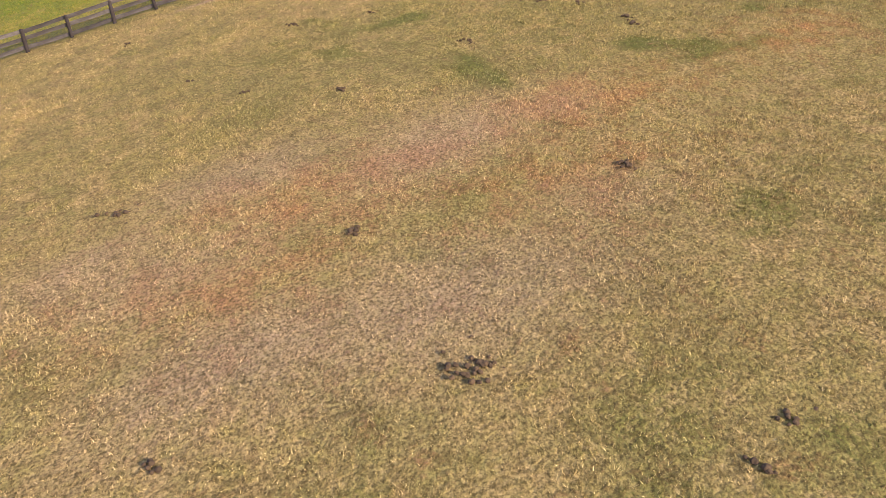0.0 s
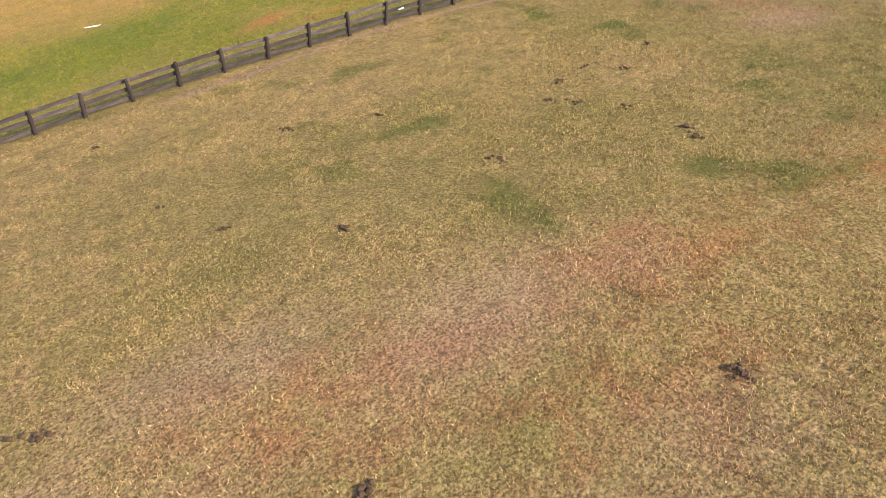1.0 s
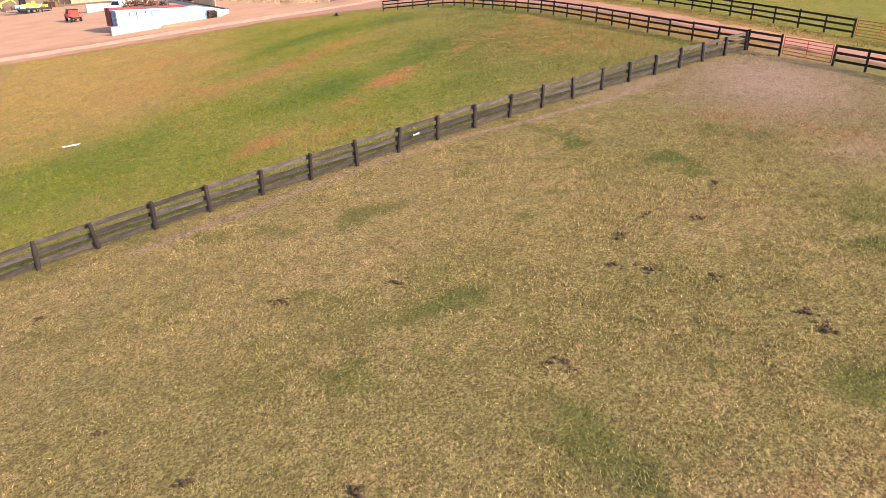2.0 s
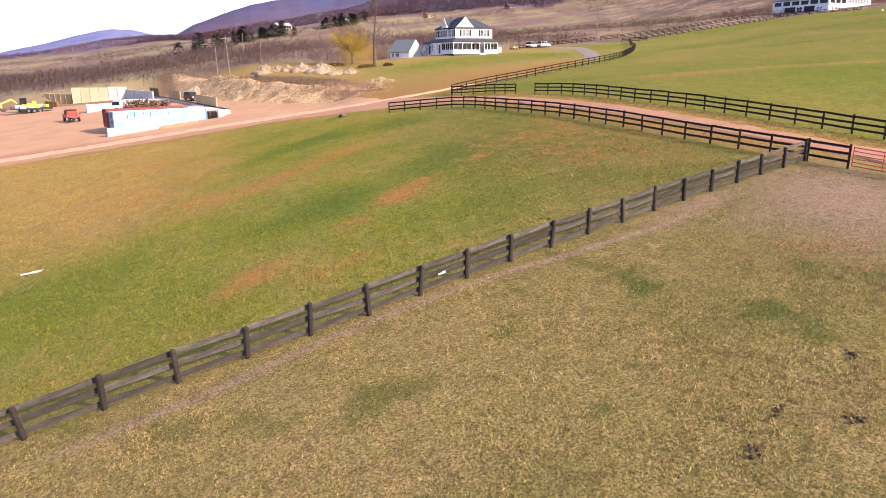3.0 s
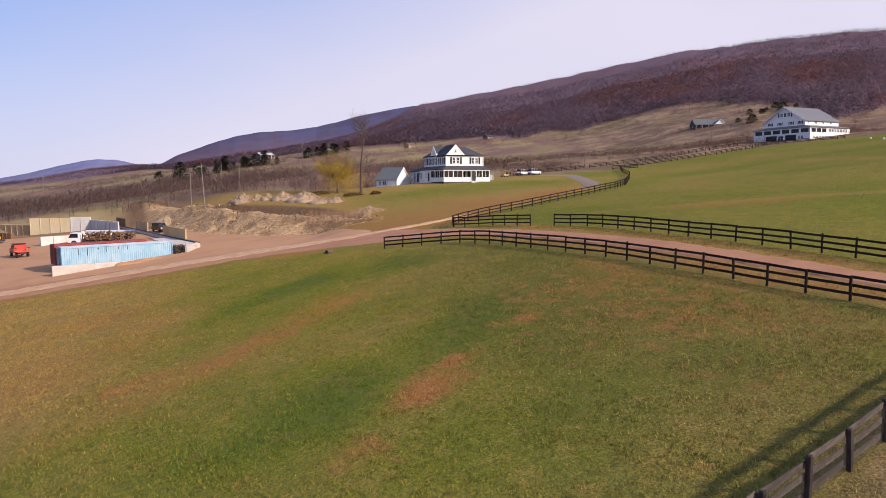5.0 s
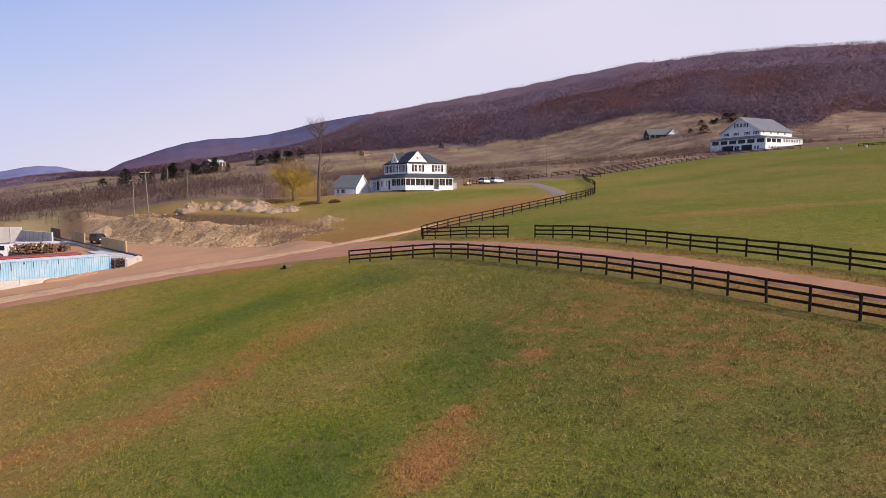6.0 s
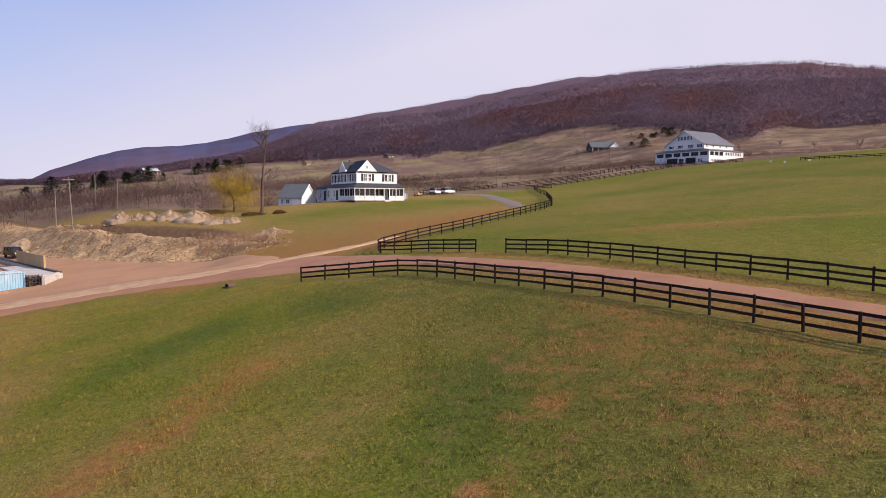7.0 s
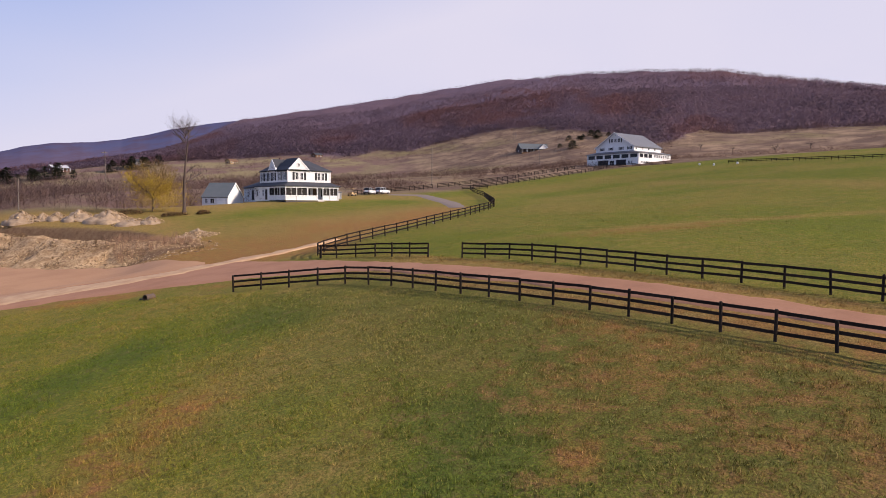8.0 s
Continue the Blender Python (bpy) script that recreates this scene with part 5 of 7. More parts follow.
# ---- the work yard ----
BLUE = worn("faded_blue_steel", (0.25, 0.44, 0.57), (0.46, 0.53, 0.57), 3, 0.5, 0.75, 0.55, 0.0, 0.1, stretch=(1, 1, .25))
RUSTRED = worn("rust_red_steel", (0.30, 0.055, 0.04), (0.16, 0.05, 0.035), 5, 0.6, 0.6, 0.6, 0.0, 0.1)
WHITEROOF = worn("chalky_steel", (0.66, 0.66, 0.68), (0.45, 0.42, 0.40), 4, 0.6, 0.5, 0.6, 0.0, 0.1)
BUNKER = worn("stained_white_concrete", (0.58, 0.56, 0.53), (0.36, 0.33, 0.29), 4, 0.4, 0.6, 0.9, 0.08, 0.15)
YELLOWWALL = worn("yellowed_panel", (0.54, 0.44, 0.26), (0.60, 0.54, 0.42), 4, 0.35, 0.6, 0.8, 0.05, 0.1)
TANPANEL = worn("tan_plywood", (0.42, 0.30, 0.16), (0.28, 0.2, 0.12), 4, 0.8, 0.6, 0.85, 0.1, 0.1, stretch=(1, 1, .3))
BEIGE = worn("beige_panel", (0.52, 0.36, 0.18), (0.36, 0.25, 0.13), 4, 0.8, 0.5, 0.85, 0.05, 0.1)
TYRE = worn("black_rubber", (0.018, 0.018, 0.018), (0.05, 0.045, 0.04), 20, 3, .4, .9, .1, .1)
STEEL = worn("dark_steel", (0.06, 0.06, 0.065), (0.1, 0.07, 0.05), 10, 1.5, .5, .6, .1, .1, .5)
CAR_WHITE = worn("white_car_paint", (0.75, 0.75, 0.76), (0.6, 0.58, 0.55), 4, .6, .3, .25, .02, 0, spec=.6)
CAR_DARK = worn("dark_car_paint", (0.02, 0.022, 0.025), (0.08, 0.07, 0.06), 4, .8, .3, .25, .02, 0, spec=.6)
CAR_RED = worn("red_truck_paint", (0.50, 0.05, 0.035), (0.35, 0.08, 0.05), 4, .8, .4, .35, .02, 0, spec=.5)
YELLOW = worn("yellow_machine_paint", (0.70, 0.50, 0.05), (0.45, 0.32, 0.1), 4, .8, .4, .4, .05, 0, spec=.4)
AMBER = worn("lamp_glass", (0.6, 0.55, 0.5), (0.6, 0.4, 0.2), 4, 1, .3, .15, 0, 0, spec=.6)


def shipping_box(name, label, at, rz, L, H, W, side, roof, marks=False):
    b = base(name, at, rz)
    tagged(b, label, "container", "containers in the yard")
    bm = bmesh.new()
    n = int(L / .28)
    ring = []
    for i in range(n):
        x, w = .15 + (L - .3) * i / n, (L - .3) / n
        ring += [(x, 0), (x + w * .35, 0), (x + w * .5, .045), (x + w * .85, .045)]
    ring += [(L - .15, 0), (L - .15, W), (.15, W)]
    solid(bm, [(x, y, .16) for x, y in ring], (0, 0, H - .3))
    part("body", bm, side, b)
    bm = bmesh.new()
    for y in (0, W):
        for z in (.08, H - .07):
            box(bm, (L / 2, y, z), (L, .14, .16))
        for x in (.08, L - .08):
            box(bm, (x, y, H / 2), (.18, .18, H), bevel=.02)
    for x in (.08, L - .08):
        for z in (.08, H - .07):
            box(bm, (x, W / 2, z), (.14, W, .16))
    part("frame", bm, side, b)
    bm = bmesh.new()
    box(bm, (L / 2, W / 2, H - .02), (L - .1, W - .1, .06))
    for i in range(int(L / .6)):
        box(bm, (.3 + i * .6, W / 2, H + .015), (.3, W - .4, .03))
    part("roof", bm, roof, b)
    for s in (0, 1):
        bm = bmesh.new()
        box(bm, (-.03, W * (.25 + .5 * s), H / 2), (.06, W / 2 - .12, H - .36))
        d = part("door", bm, side, b)
        bm = bmesh.new()
        for k in (.15, .35):
            tube(bm, (-.09, W * (.5 * s) + k * W, .2), (-.09, W * (.5 * s) + k * W, H - .2), .025)
        part("lock_bar", bm, WIRE, d)
    if marks:
        for x, h, w in ((2.1, .8, .07), (3.2, 1.0, .09), (4.6, .25, .16), (7.2, .4, .06), (8.4, .5, .05), (5.6, .7, .05)):
            bm = bmesh.new()
            box(bm, (x, -.012, H - .25 - h / 2), (w, .016, h))
            part("mark", bm, STEEL, b, "dark worn marking on the steel side")
    return b


ANG = 17.0
shipping_box("container", "long faded blue steel container standing behind a concrete wall", (-1.5, 137.0, .72), ANG, 14.7, 2.68, 2.5, BLUE, WHITEROOF, True)
shipping_box("container", "dark red steel container beside the blue one", (-2.5, 139.8, .85), ANG, 12.2, 2.75, 2.5, RUSTRED, RUSTRED)


def cast_wall(label, a, b, z0, h, th, drop=0.0):
    """A poured concrete wall with form joints, a rough top and a lower far end."""
    d = Vector(b) - Vector(a)
    w = base("concrete_wall", (*a, z0), math.degrees(math.atan2(d.y, d.x)))
    tagged(w, label, "wall", "concrete walls in the yard")
    rnd = random.Random(int(a[0] * 10))
    n = max(2, round(d.length / 2.4))
    s = d.length / n
    for i in range(n):
        bm = bmesh.new()
        top = [h - drop * k / n + rnd.uniform(-.03, .03) for k in (i, i + 1)]
        solid(bm, [(i * s + .008, -th / 2, 0), ((i + 1) * s - .008, -th / 2, 0), ((i + 1) * s - .008, -th / 2, top[1]), (i * s + .008, -th / 2, top[0])], (0, th, 0))
        bmesh.ops.bevel(bm, geom=list(bm.edges), offset=.03, segments=1, affect="EDGES")
        part("panel", bm, CONCRETE, w)
    return w


def panel_wall(name, label, a, b, z0, h, th, material, ribs=1.2, group="panel walls in the yard"):
    """A standing wall of joined sheets with posts."""
    d = Vector(b) - Vector(a)
    w = base(name, (*a, z0), math.degrees(math.atan2(d.y, d.x)))
    tagged(w, label, "wall", group)
    n = max(1, round(d.length / ribs))
    s = d.length / n
    for i in range(n):
        bm = bmesh.new()
        box(bm, ((i + .5) * s, 0, h / 2), (s - .03, th, h), bevel=.02)
        part("panel", bm, material, w)
        bm = bmesh.new()
        box(bm, (i * s + .05, -th / 2 - .05, h / 2), (.1, .1, h - .1))
        part("stud", bm, material, w)
    return w


cast_wall("low pale concrete wall in front of the blue container", (-2.5, 135.1), (12.2, 139.1), -.4, 1.6, .4)
heap("earth_mound", 9.6, 138.2, 4.6, .45, 77, GRAVEL, "reddish gravel banked up against the low concrete wall", .25, ANG)
cast_wall("pale concrete end wall beside the containers", (14.4, 140.9), (16.2, 144.6), .9, 1.75, .4, -.2)
rack = base("pallet_rack", (12.9, 140.6, 1.0), 25)
tagged(rack, "dark slatted rack of pallets beside the blue container", "pallets")
for i in range(4):
    bm = bmesh.new()
    for k in range(5):
        box(bm, (.8, .1 + k * .25, .05 + i * .5), (1.5, .14, .04))
    for k in (.15, .8, 1.4):
        box(bm, (k, .6, .15 + i * .5), (.1, 1.1, .14))
    part("pallet", bm, STEEL, rack)
for k in range(5):
    bm = bmesh.new()
    box(bm, (.04 + k * .38, -.02, 1.0), (.07, .06, 2.0), bevel=.01)
    part("upright", bm, STEEL, rack)
bm = bmesh.new()
box(bm, (.8, .7, .95), (1.45, .08, 1.8))
part("back", bm, BROWN, rack)
# loading dock
bm = bmesh.new()
solid(bm, [(12.9, 143.2, 2.55), (14.4, 142.0, 2.55), (16.2, 143.6, 2.55), (12.9, 158.5, 2.55), (10.0, 157.5, 2.55)], (0, 0, .2))
tagged(part("dock_slab", bm, CONCRETE), "pale concrete slab on top of the loading dock", "dock")
bm = bmesh.new()
solid(bm, [(12.9, 144.6, .9), (15.2, 145.4, .9), (12.4, 158.2, .9), (10.4, 157.3, .9)], (0, 0, 1.66))
tagged(part("dock_base", bm, CONCRETE), "concrete base below the loading dock", "dock")
# loading ramp wall with guard panels
panel_wall("dock_wall", "grey concrete dock wall with a dark top edge", (16.4, 144.5), (4.0, 204.0), 1.5, 1.25, .4, CONCRETE, 6.0)
bm = bmesh.new()
box(bm, (30.4, 0, .05), (60.7, .55, .14), bevel=.02)
kerb = part("steel_kerb", bm, STEEL)
kerb.matrix_basis = pose(16.4, 144.5, 2.78, 0, 0, math.degrees(math.atan2(59.5, -12.4)))
tagged(kerb, "long dark steel edge beam on the dock wall", "beam")
panel_wall("guard_panel", "beige ribbed guard panel standing on the dock wall", (15.05, 151.0), (12.25, 164.5), 2.85, 1.7, .12, BEIGE, 1.3)
panel_wall("guard_panel", "tan plywood guard panel standing on the dock wall", (9.85, 176), (7.85, 185.5), 2.85, 1.8, .12, TANPANEL, 1.6)
panel_wall("guard_panel", "brown wooden guard panel standing on the dock wall", (5.9, 195.0), (4.0, 204.0), 2.85, 1.7, .12, BROWN, 1.2)
panel_wall("bunker_wall", "yellowed concrete bunker wall at the back of the yard", (-13.4, 208.5), (-5.2, 205), .6, 4.0, .3, YELLOWWALL, 2.0)
panel_wall("bunker_wall", "white concrete bunker wall at the back of the yard", (-5.2, 205), (-1.2, 203.6), .9, 3.9, .3, BUNKER, 2.0)
panel_wall("bunker_wall", "white concrete bunker wall turning back towards the dock", (-1.2, 203.6), (4.6, 190), 1.2, 3.0, .3, BUNKER, 2.0)
panel_wall("bunker_wall", "low white concrete divider wall in the yard", (-8.4, 178.5), (3.5, 184.5), .2, 2.1, .35, BUNKER, 2.4)
panel_wall("lumber_stack", "grey-brown stack of boards at the far side of the yard", (-20.0, 217), (-13.4, 209.5), .4, 2.6, 1.2, TANPANEL, 2.2)
panel_wall("crate_rack", "low dark wooden rack beside the board stack", (-18.9, 206), (-16.2, 203.5), .2, 1.5, .8, BROWN, 1.1)
bm = bmesh.new()
for i in range(14):
    a = Vector((-2.5 + i * .45, 193 - i * .3, 1.6 + random.uniform(0, .9)))
    tube(bm, a, a + Vector((5.5, -3.5 + random.uniform(-1, 1), random.uniform(-.2, .5))), .22, .18, 7)
pipes = part("pipe_pile", bm, WHITEROOF)
tagged(pipes, "heap of pale grey pipes lying in the bunker", "pipes", kind="stuff")


def wheel(parent, x, y, r, w=.24):
    bm = bmesh.new()
    tube(bm, (x, y - w / 2, r), (x, y + w / 2, r), r, n=18)
    edges = [e for e in bm.edges if abs((e.verts[0].co - e.verts[1].co).y) < 1e-4]
    bmesh.ops.bevel(bm, geom=edges, offset=.04, segments=1, affect="EDGES")
    t = part("wheel", bm, TYRE, parent)
    bm = bmesh.new()
    tube(bm, (x, y - w / 2 - .01, r), (x, y + w / 2 + .01, r), r * .58, n=12)
    part("rim", bm, WIRE, t)


def profile(bm, pts, y0, y1, inset=0.0):
    """A side outline drawn across a vehicle; inset narrows its upper points."""
    top = max(z for _, z in pts)
    low = min(z for _, z in pts)
    a = [bm.verts.new((x, y0 + inset * (z - low) / (top - low), z)) for x, z in pts]
    b = [bm.verts.new((x, y1 - inset * (z - low) / (top - low), z)) for x, z in pts]
    bm.faces.new(a)
    bm.faces.new(b[::-1])
    for i in range(len(pts)):
        j = (i + 1) % len(pts)
        bm.faces.new((a[j], a[i], b[i], b[j]))
    bmesh.ops.recalc_face_normals(bm, faces=bm.faces)


def suv(at, rz, paint, label, group="", pickup=False):
    c = base("car", at, rz)
    tagged(c, label, "car", group)
    bm = bmesh.new()
    profile(bm, [(-2.3, .45), (2.2, .4), (2.32, .75), (2.2, 1.0), (1.15, 1.12), (-2.2, 1.14), (-2.34, .8)], -.92, .92, .06)
    bmesh.ops.bevel(bm, geom=list(bm.edges), offset=.05, segments=2, affect="EDGES")
    part("body", bm, paint, c)
    bm = bmesh.new()
    cab = [(-.5, 1.1), (1.15, 1.1), (.5, 1.72), (-.4, 1.74)] if pickup else [(-2.2, 1.1), (1.15, 1.1), (.45, 1.72), (-1.9, 1.74)]
    profile(bm, cab, -.84, .84, .16)
    part("windows", bm, GLASS, c, "dark car windows")
    bm = bmesh.new()
    rx0, rx1 = (-.38, .42) if pickup else (-1.88, .4)
    box(bm, ((rx0 + rx1) / 2, 0, 1.745), (rx1 - rx0, 1.36, .06), bevel=.02)
    for y in (-.76, .76):
        for x in ((-.45, .35) if pickup else (-2.0, -.75, .3)):
            box(bm, (x, y, 1.42), (.09, .12, .66))
    part("roof", bm, paint, c)
    for x in (-1.42, 1.42):
        for y in (-.8, .8):
            wheel(c, x, y, .37)
    for y in (-.68, .68):
        bm = bmesh.new()
        box(bm, (2.27, y, .84), (.12, .34, .18), bevel=.02)
        part("headlight", bm, AMBER, c)
        bm = bmesh.new()
        box(bm, (-2.3, y, .95), (.1, .22, .26), bevel=.02)
        part("tail_light", bm, CAR_RED, c)
    for x in (2.33, -2.36):
        bm = bmesh.new()
        box(bm, (x, 0, .52), (.14, 1.78, .2), bevel=.03)
        part("bumper", bm, STEEL, c)
    return c


suv((110.5, 203.2, up(110.5, 203.2)), 35, CAR_WHITE, "white sport utility vehicle parked on the grass by the fence", "cars by the farmhouse")
suv((115.6, 204.6, up(115.6, 204.6)), 20, CAR_WHITE, "white sport utility vehicle with dark windows parked by the fence", "cars by the farmhouse")
suv((12.2, 177.5, up(12.2, 177.5) + .12), -70, CAR_DARK, "dark sport utility vehicle parked beside the dock wall")


def golf_cart():
    g = base("golf_cart", (101.5, 197.5, up(101.5, 197.5)), 30)
    tagged(g, "small tan utility cart with a flat roof beside the farmhouse", "utility cart")
    bm = bmesh.new()
    profile(bm, [(-1.2, .35), (1.15, .35), (1.25, .75), (.6, .85), (.5, .5), (-.2, .5), (-.25, .9), (-1.2, .9)], -.58, .58)
    part("body", bm, BEIGE, g)
    bm = bmesh.new()
    box(bm, (-.2, 0, 1.85), (1.9, 1.25, .07), bevel=.02)
    part("canopy", bm, TANPANEL, g)
    for x in (-1.0, .65):
        for y in (-.55, .55):
            bm = bmesh.new()
            tube(bm, (x, y, .8), (x, y, 1.85), .025)
            part("pole", bm, STEEL, g)
    for x in (-.8, .8):
        for y in (-.55, .55):
            wheel(g, x, y, .25, .2)


golf_cart()


def red_truck():
    t = base("flatbed_truck", (-10.0, 165.0, up(-10, 165) + .1), 112)
    tagged(t, "old red flatbed truck with a boxy cab in the yard", "truck")
    bm = bmesh.new()
    box(bm, (0, 0, .72), (4.6, 1.0, .22), bevel=.03)
    part("chassis", bm, STEEL, t)
    bm = bmesh.new()
    profile(bm, [(.9, .7), (2.3, .7), (2.35, 1.25), (1.75, 1.4), (.9, 1.4)], -.85, .85, .05)
    part("bonnet", bm, CAR_RED, t)
    bm = bmesh.new()
    profile(bm, [(-.7, .7), (.95, .7), (.95, 1.4), (.7, 2.1), (-.7, 2.1)], -.9, .9, .06)
    part("cab", bm, CAR_RED, t)
    bm = bmesh.new()
    profile(bm, [(-.55, 1.4), (1.0, 1.42), (.76, 2.0), (-.55, 2.0)], -.93, .93, .06)
    part("windows", bm, GLASS, t)
    bm = bmesh.new()
    box(bm, (0, 0, 2.16), (1.7, 1.8, .1), bevel=.03)
    part("roof", bm, BLACKPAINT, t)
    bm = bmesh.new()
    box(bm, (-1.6, 0, .95), (1.7, 1.9, .12))
    for y in (-.95, .95):
        for x in (-2.4, -1.6, -.8):
            box(bm, (x, y, 1.3), (.07, .06, .7))
        box(bm, (-1.6, y, 1.6), (1.7, .05, .14))
    part("bed", bm, CAR_RED, t)
    for x in (-1.6, 1.5):
        for y in (-.8, .8):
            wheel(t, x, y, .44, .28)


red_truck()


def log_truck():
    t = base("log_truck", (-3.0, 175.2, .75), -19)
    tagged(t, "white truck cab with a bed heaped with dark cut logs", "truck")
    bm = bmesh.new()
    profile(bm, [(-.2, .5), (1.9, .5), (1.9, 2.4), (.3, 2.4), (-.1, 1.6)], -1.05, 1.05, .05)
    part("cab", bm, CAR_WHITE, t)
    bm = bmesh.new()
    profile(bm, [(-.12, 1.5), (1.5, 1.5), (1.5, 2.25), (.28, 2.25)], -1.08, 1.08, .05)
    part("windows", bm, GLASS, t)
    bm = bmesh.new()
    box(bm, (6.6, 0, .75), (8.9, 2.3, .25))
    for x in (2.4, 5.0, 7.6, 10.8):
        for y in (-1.15, 1.15):
            box(bm, (x, y, 1.5), (.12, .1, 1.5))
    part("bed", bm, STEEL, t)
    for x in (.8, 7.5, 9.0):
        for y in (-.95, .95):
            wheel(t, x, y, .5, .3)
    for i in range(240):
        bm = bmesh.new()
        x, y = random.uniform(2.6, 10.8), random.uniform(-1.0, 1.0)
        z = random.uniform(.95, 1.5 + 1.1 * (1 - y * y) * (1 - .25 * abs(x - 6.5) / 4) + random.uniform(-.15, .15))
        way = Vector((random.gauss(0, .5), random.gauss(0, 1), random.gauss(0, .35))).normalized() * random.uniform(.3, .5)
        tube(bm, Vector((x, y, z)) - way, Vector((x, y, z)) + way, random.uniform(.10, .19), n=7)
        part("log", bm, BROWN, t)


log_truck()


def excavator():
    e = base("excavator", (-22.0, 199.5, up(-22, 199.5) + .1), 195)
    tagged(e, "yellow excavator parked at the far side of the yard", "excavator")
    for y in (-1.0, 1.0):
        bm = bmesh.new()
        profile(bm, [(-1.6, 0), (1.6, 0), (1.9, .4), (1.6, .8), (-1.6, .8), (-1.9, .4)], y - .28, y + .28)
        part("track", bm, TYRE, e)
    bm = bmesh.new()
    box(bm, (-.3, 0, 1.4), (3.0, 2.3, 1.0), bevel=.1)
    box(bm, (-1.4, 0, 1.7), (.9, 2.3, 1.2), bevel=.1)
    part("body", bm, YELLOW, e)
    bm = bmesh.new()
    box(bm, (.7, .65, 2.3), (1.3, 1.0, 1.5), bevel=.08)
    part("cab", bm, GLASS, e)
    bm = bmesh.new()
    profile(bm, [(1.0, 1.4), (1.3, 1.3), (2.8, 2.6), (5.0, 1.7), (5.1, 2.0), (2.8, 3.0)], -.35, -.05)
    part("boom", bm, YELLOW, e)
    bm = bmesh.new()
    profile(bm, [(4.8, 2.0), (5.2, 1.9), (5.0, .9), (4.7, .9)], -.32, -.08)
    part("stick", bm, YELLOW, e)
    bm = bmesh.new()
    profile(bm, [(4.6, 1.0), (5.2, .9), (5.0, .15), (4.3, .05), (4.2, .5)], -.6, .2)
    part("bucket", bm, STEEL, e)


excavator()
tr = base("trailer", (-20.5, 195.5, up(-20.5, 195.5) + .1), 5)
tagged(tr, "dark flatbed trailer with blue and white scrap on it", "trailer")
bm = bmesh.new()
box(bm, (0, 0, .85), (8.0, 2.3, .22), bevel=.02)
for x in (-3.9, 3.9):
    box(bm, (x, 0, 1.15), (.1, 2.3, .5))
part("deck", bm, STEEL, tr)
for x in (-.6, .5, 1.6):
    for y in (-1.05, 1.05):
        wheel(tr, x, y, .45, .26)
for i in range(9):
    bm = bmesh.new()
    box(bm, (random.uniform(-3.3, 3.3), random.uniform(-.7, .7), 1.2 + random.uniform(0, .3)), (random.uniform(.6, 1.6), random.uniform(.5, 1.2), random.uniform(.3, .8)), random.uniform(0, 90), bevel=.04)
    part("scrap", bm, random.choice((BLUE, WHITEROOF, YELLOW)), tr)

# far houses on the slopes
cottage((415, 440, up(415, 440) + .9), -28, 24, 12, 3.4, 4.6, STONE, GREENROOF, "low dark house with a wide porch and a white front gable", True, True)
cottage((124, 722, up(124, 722) + 1.5), 10, 14, 9, 4.6, 2.2, BRICK, GREYWALL, "red-walled house with a pale roof and a white porch", True)
cottage((197, 735, up(197, 735)), -10, 9, 7, 3.5, 2.4, GREYWALL, SLATE, "small grey house among far trees")
cottage((275, 700, up(275, 700)), 20, 10, 7, 3.2, 2.2, TANPANEL, BROWN, "small tan house among far trees")
cottage((352, 668, up(352, 668)), 10, 9, 7, 3.2, 2.0, BROWN, SLATE, "small brown house among far trees")
for x, y in ((210, 166), (199.5, 155.5), (197.7, 147.5)):
    bm = bmesh.new()
    box(bm, (0, 0, .28), (.8, .5, .56), bevel=.08)
    box(bm, (.2, 0, .58), (.3, .34, .1), bevel=.03)
    ob = part("feed_tub", bm, TRIM)
    ob.matrix_basis = pose(x, y, up(x, y) - .05, 0, 0, 30)
    tagged(ob, "white feed tub standing on the far pasture", "feed tub", "feed tubs")

# ---- trees ----
BARK = worn("grey_bark", (0.105, 0.075, 0.062), (0.065, 0.048, 0.04), 6, 1.0, .6, .95, .1, .5, stretch=(1, 1, .2))
LEAF = island_material("yellow_leaves", (0.64, 0.44, 0.032), (0.38, 0.265, 0.032), .8)
NEEDLES = island_material("dark_needles", (0.062, 0.074, 0.050), (0.095, 0.105, 0.068), .9)


def grow(bm, tips, a, way, length, radius, depth, rnd, spread, gravity=0.0):
    """A limb in short bent lengths, with limbs of its own."""
    n = 3
    p, d = Vector(a), Vector(way).normalized()
    for i in range(n):
        q = p + d * length / n
        r0, r1 = radius * (1 - .22 * i), radius * (1 - .22 * (i + 1))
        tube(bm, p, q, r0, r1, 6 if radius > .08 else 4 if radius > .03 else 3)
        p = q
        d = (d + Vector((rnd.gauss(0, .13), rnd.gauss(0, .13), rnd.gauss(0, .08) + gravity))).normalized()
        if depth and (i > 0 or depth < 3):
            for _ in range(2):
                s = Vector((rnd.gauss(0, 1), rnd.gauss(0, 1), rnd.uniform(-.1, .9))).normalized()
                grow(bm, tips, p, d * (1 - spread) + s * spread, length * rnd.uniform(.5, .72), r1 * rnd.uniform(.42, .6), depth - 1, rnd, spread, gravity)
    tips.append(p)


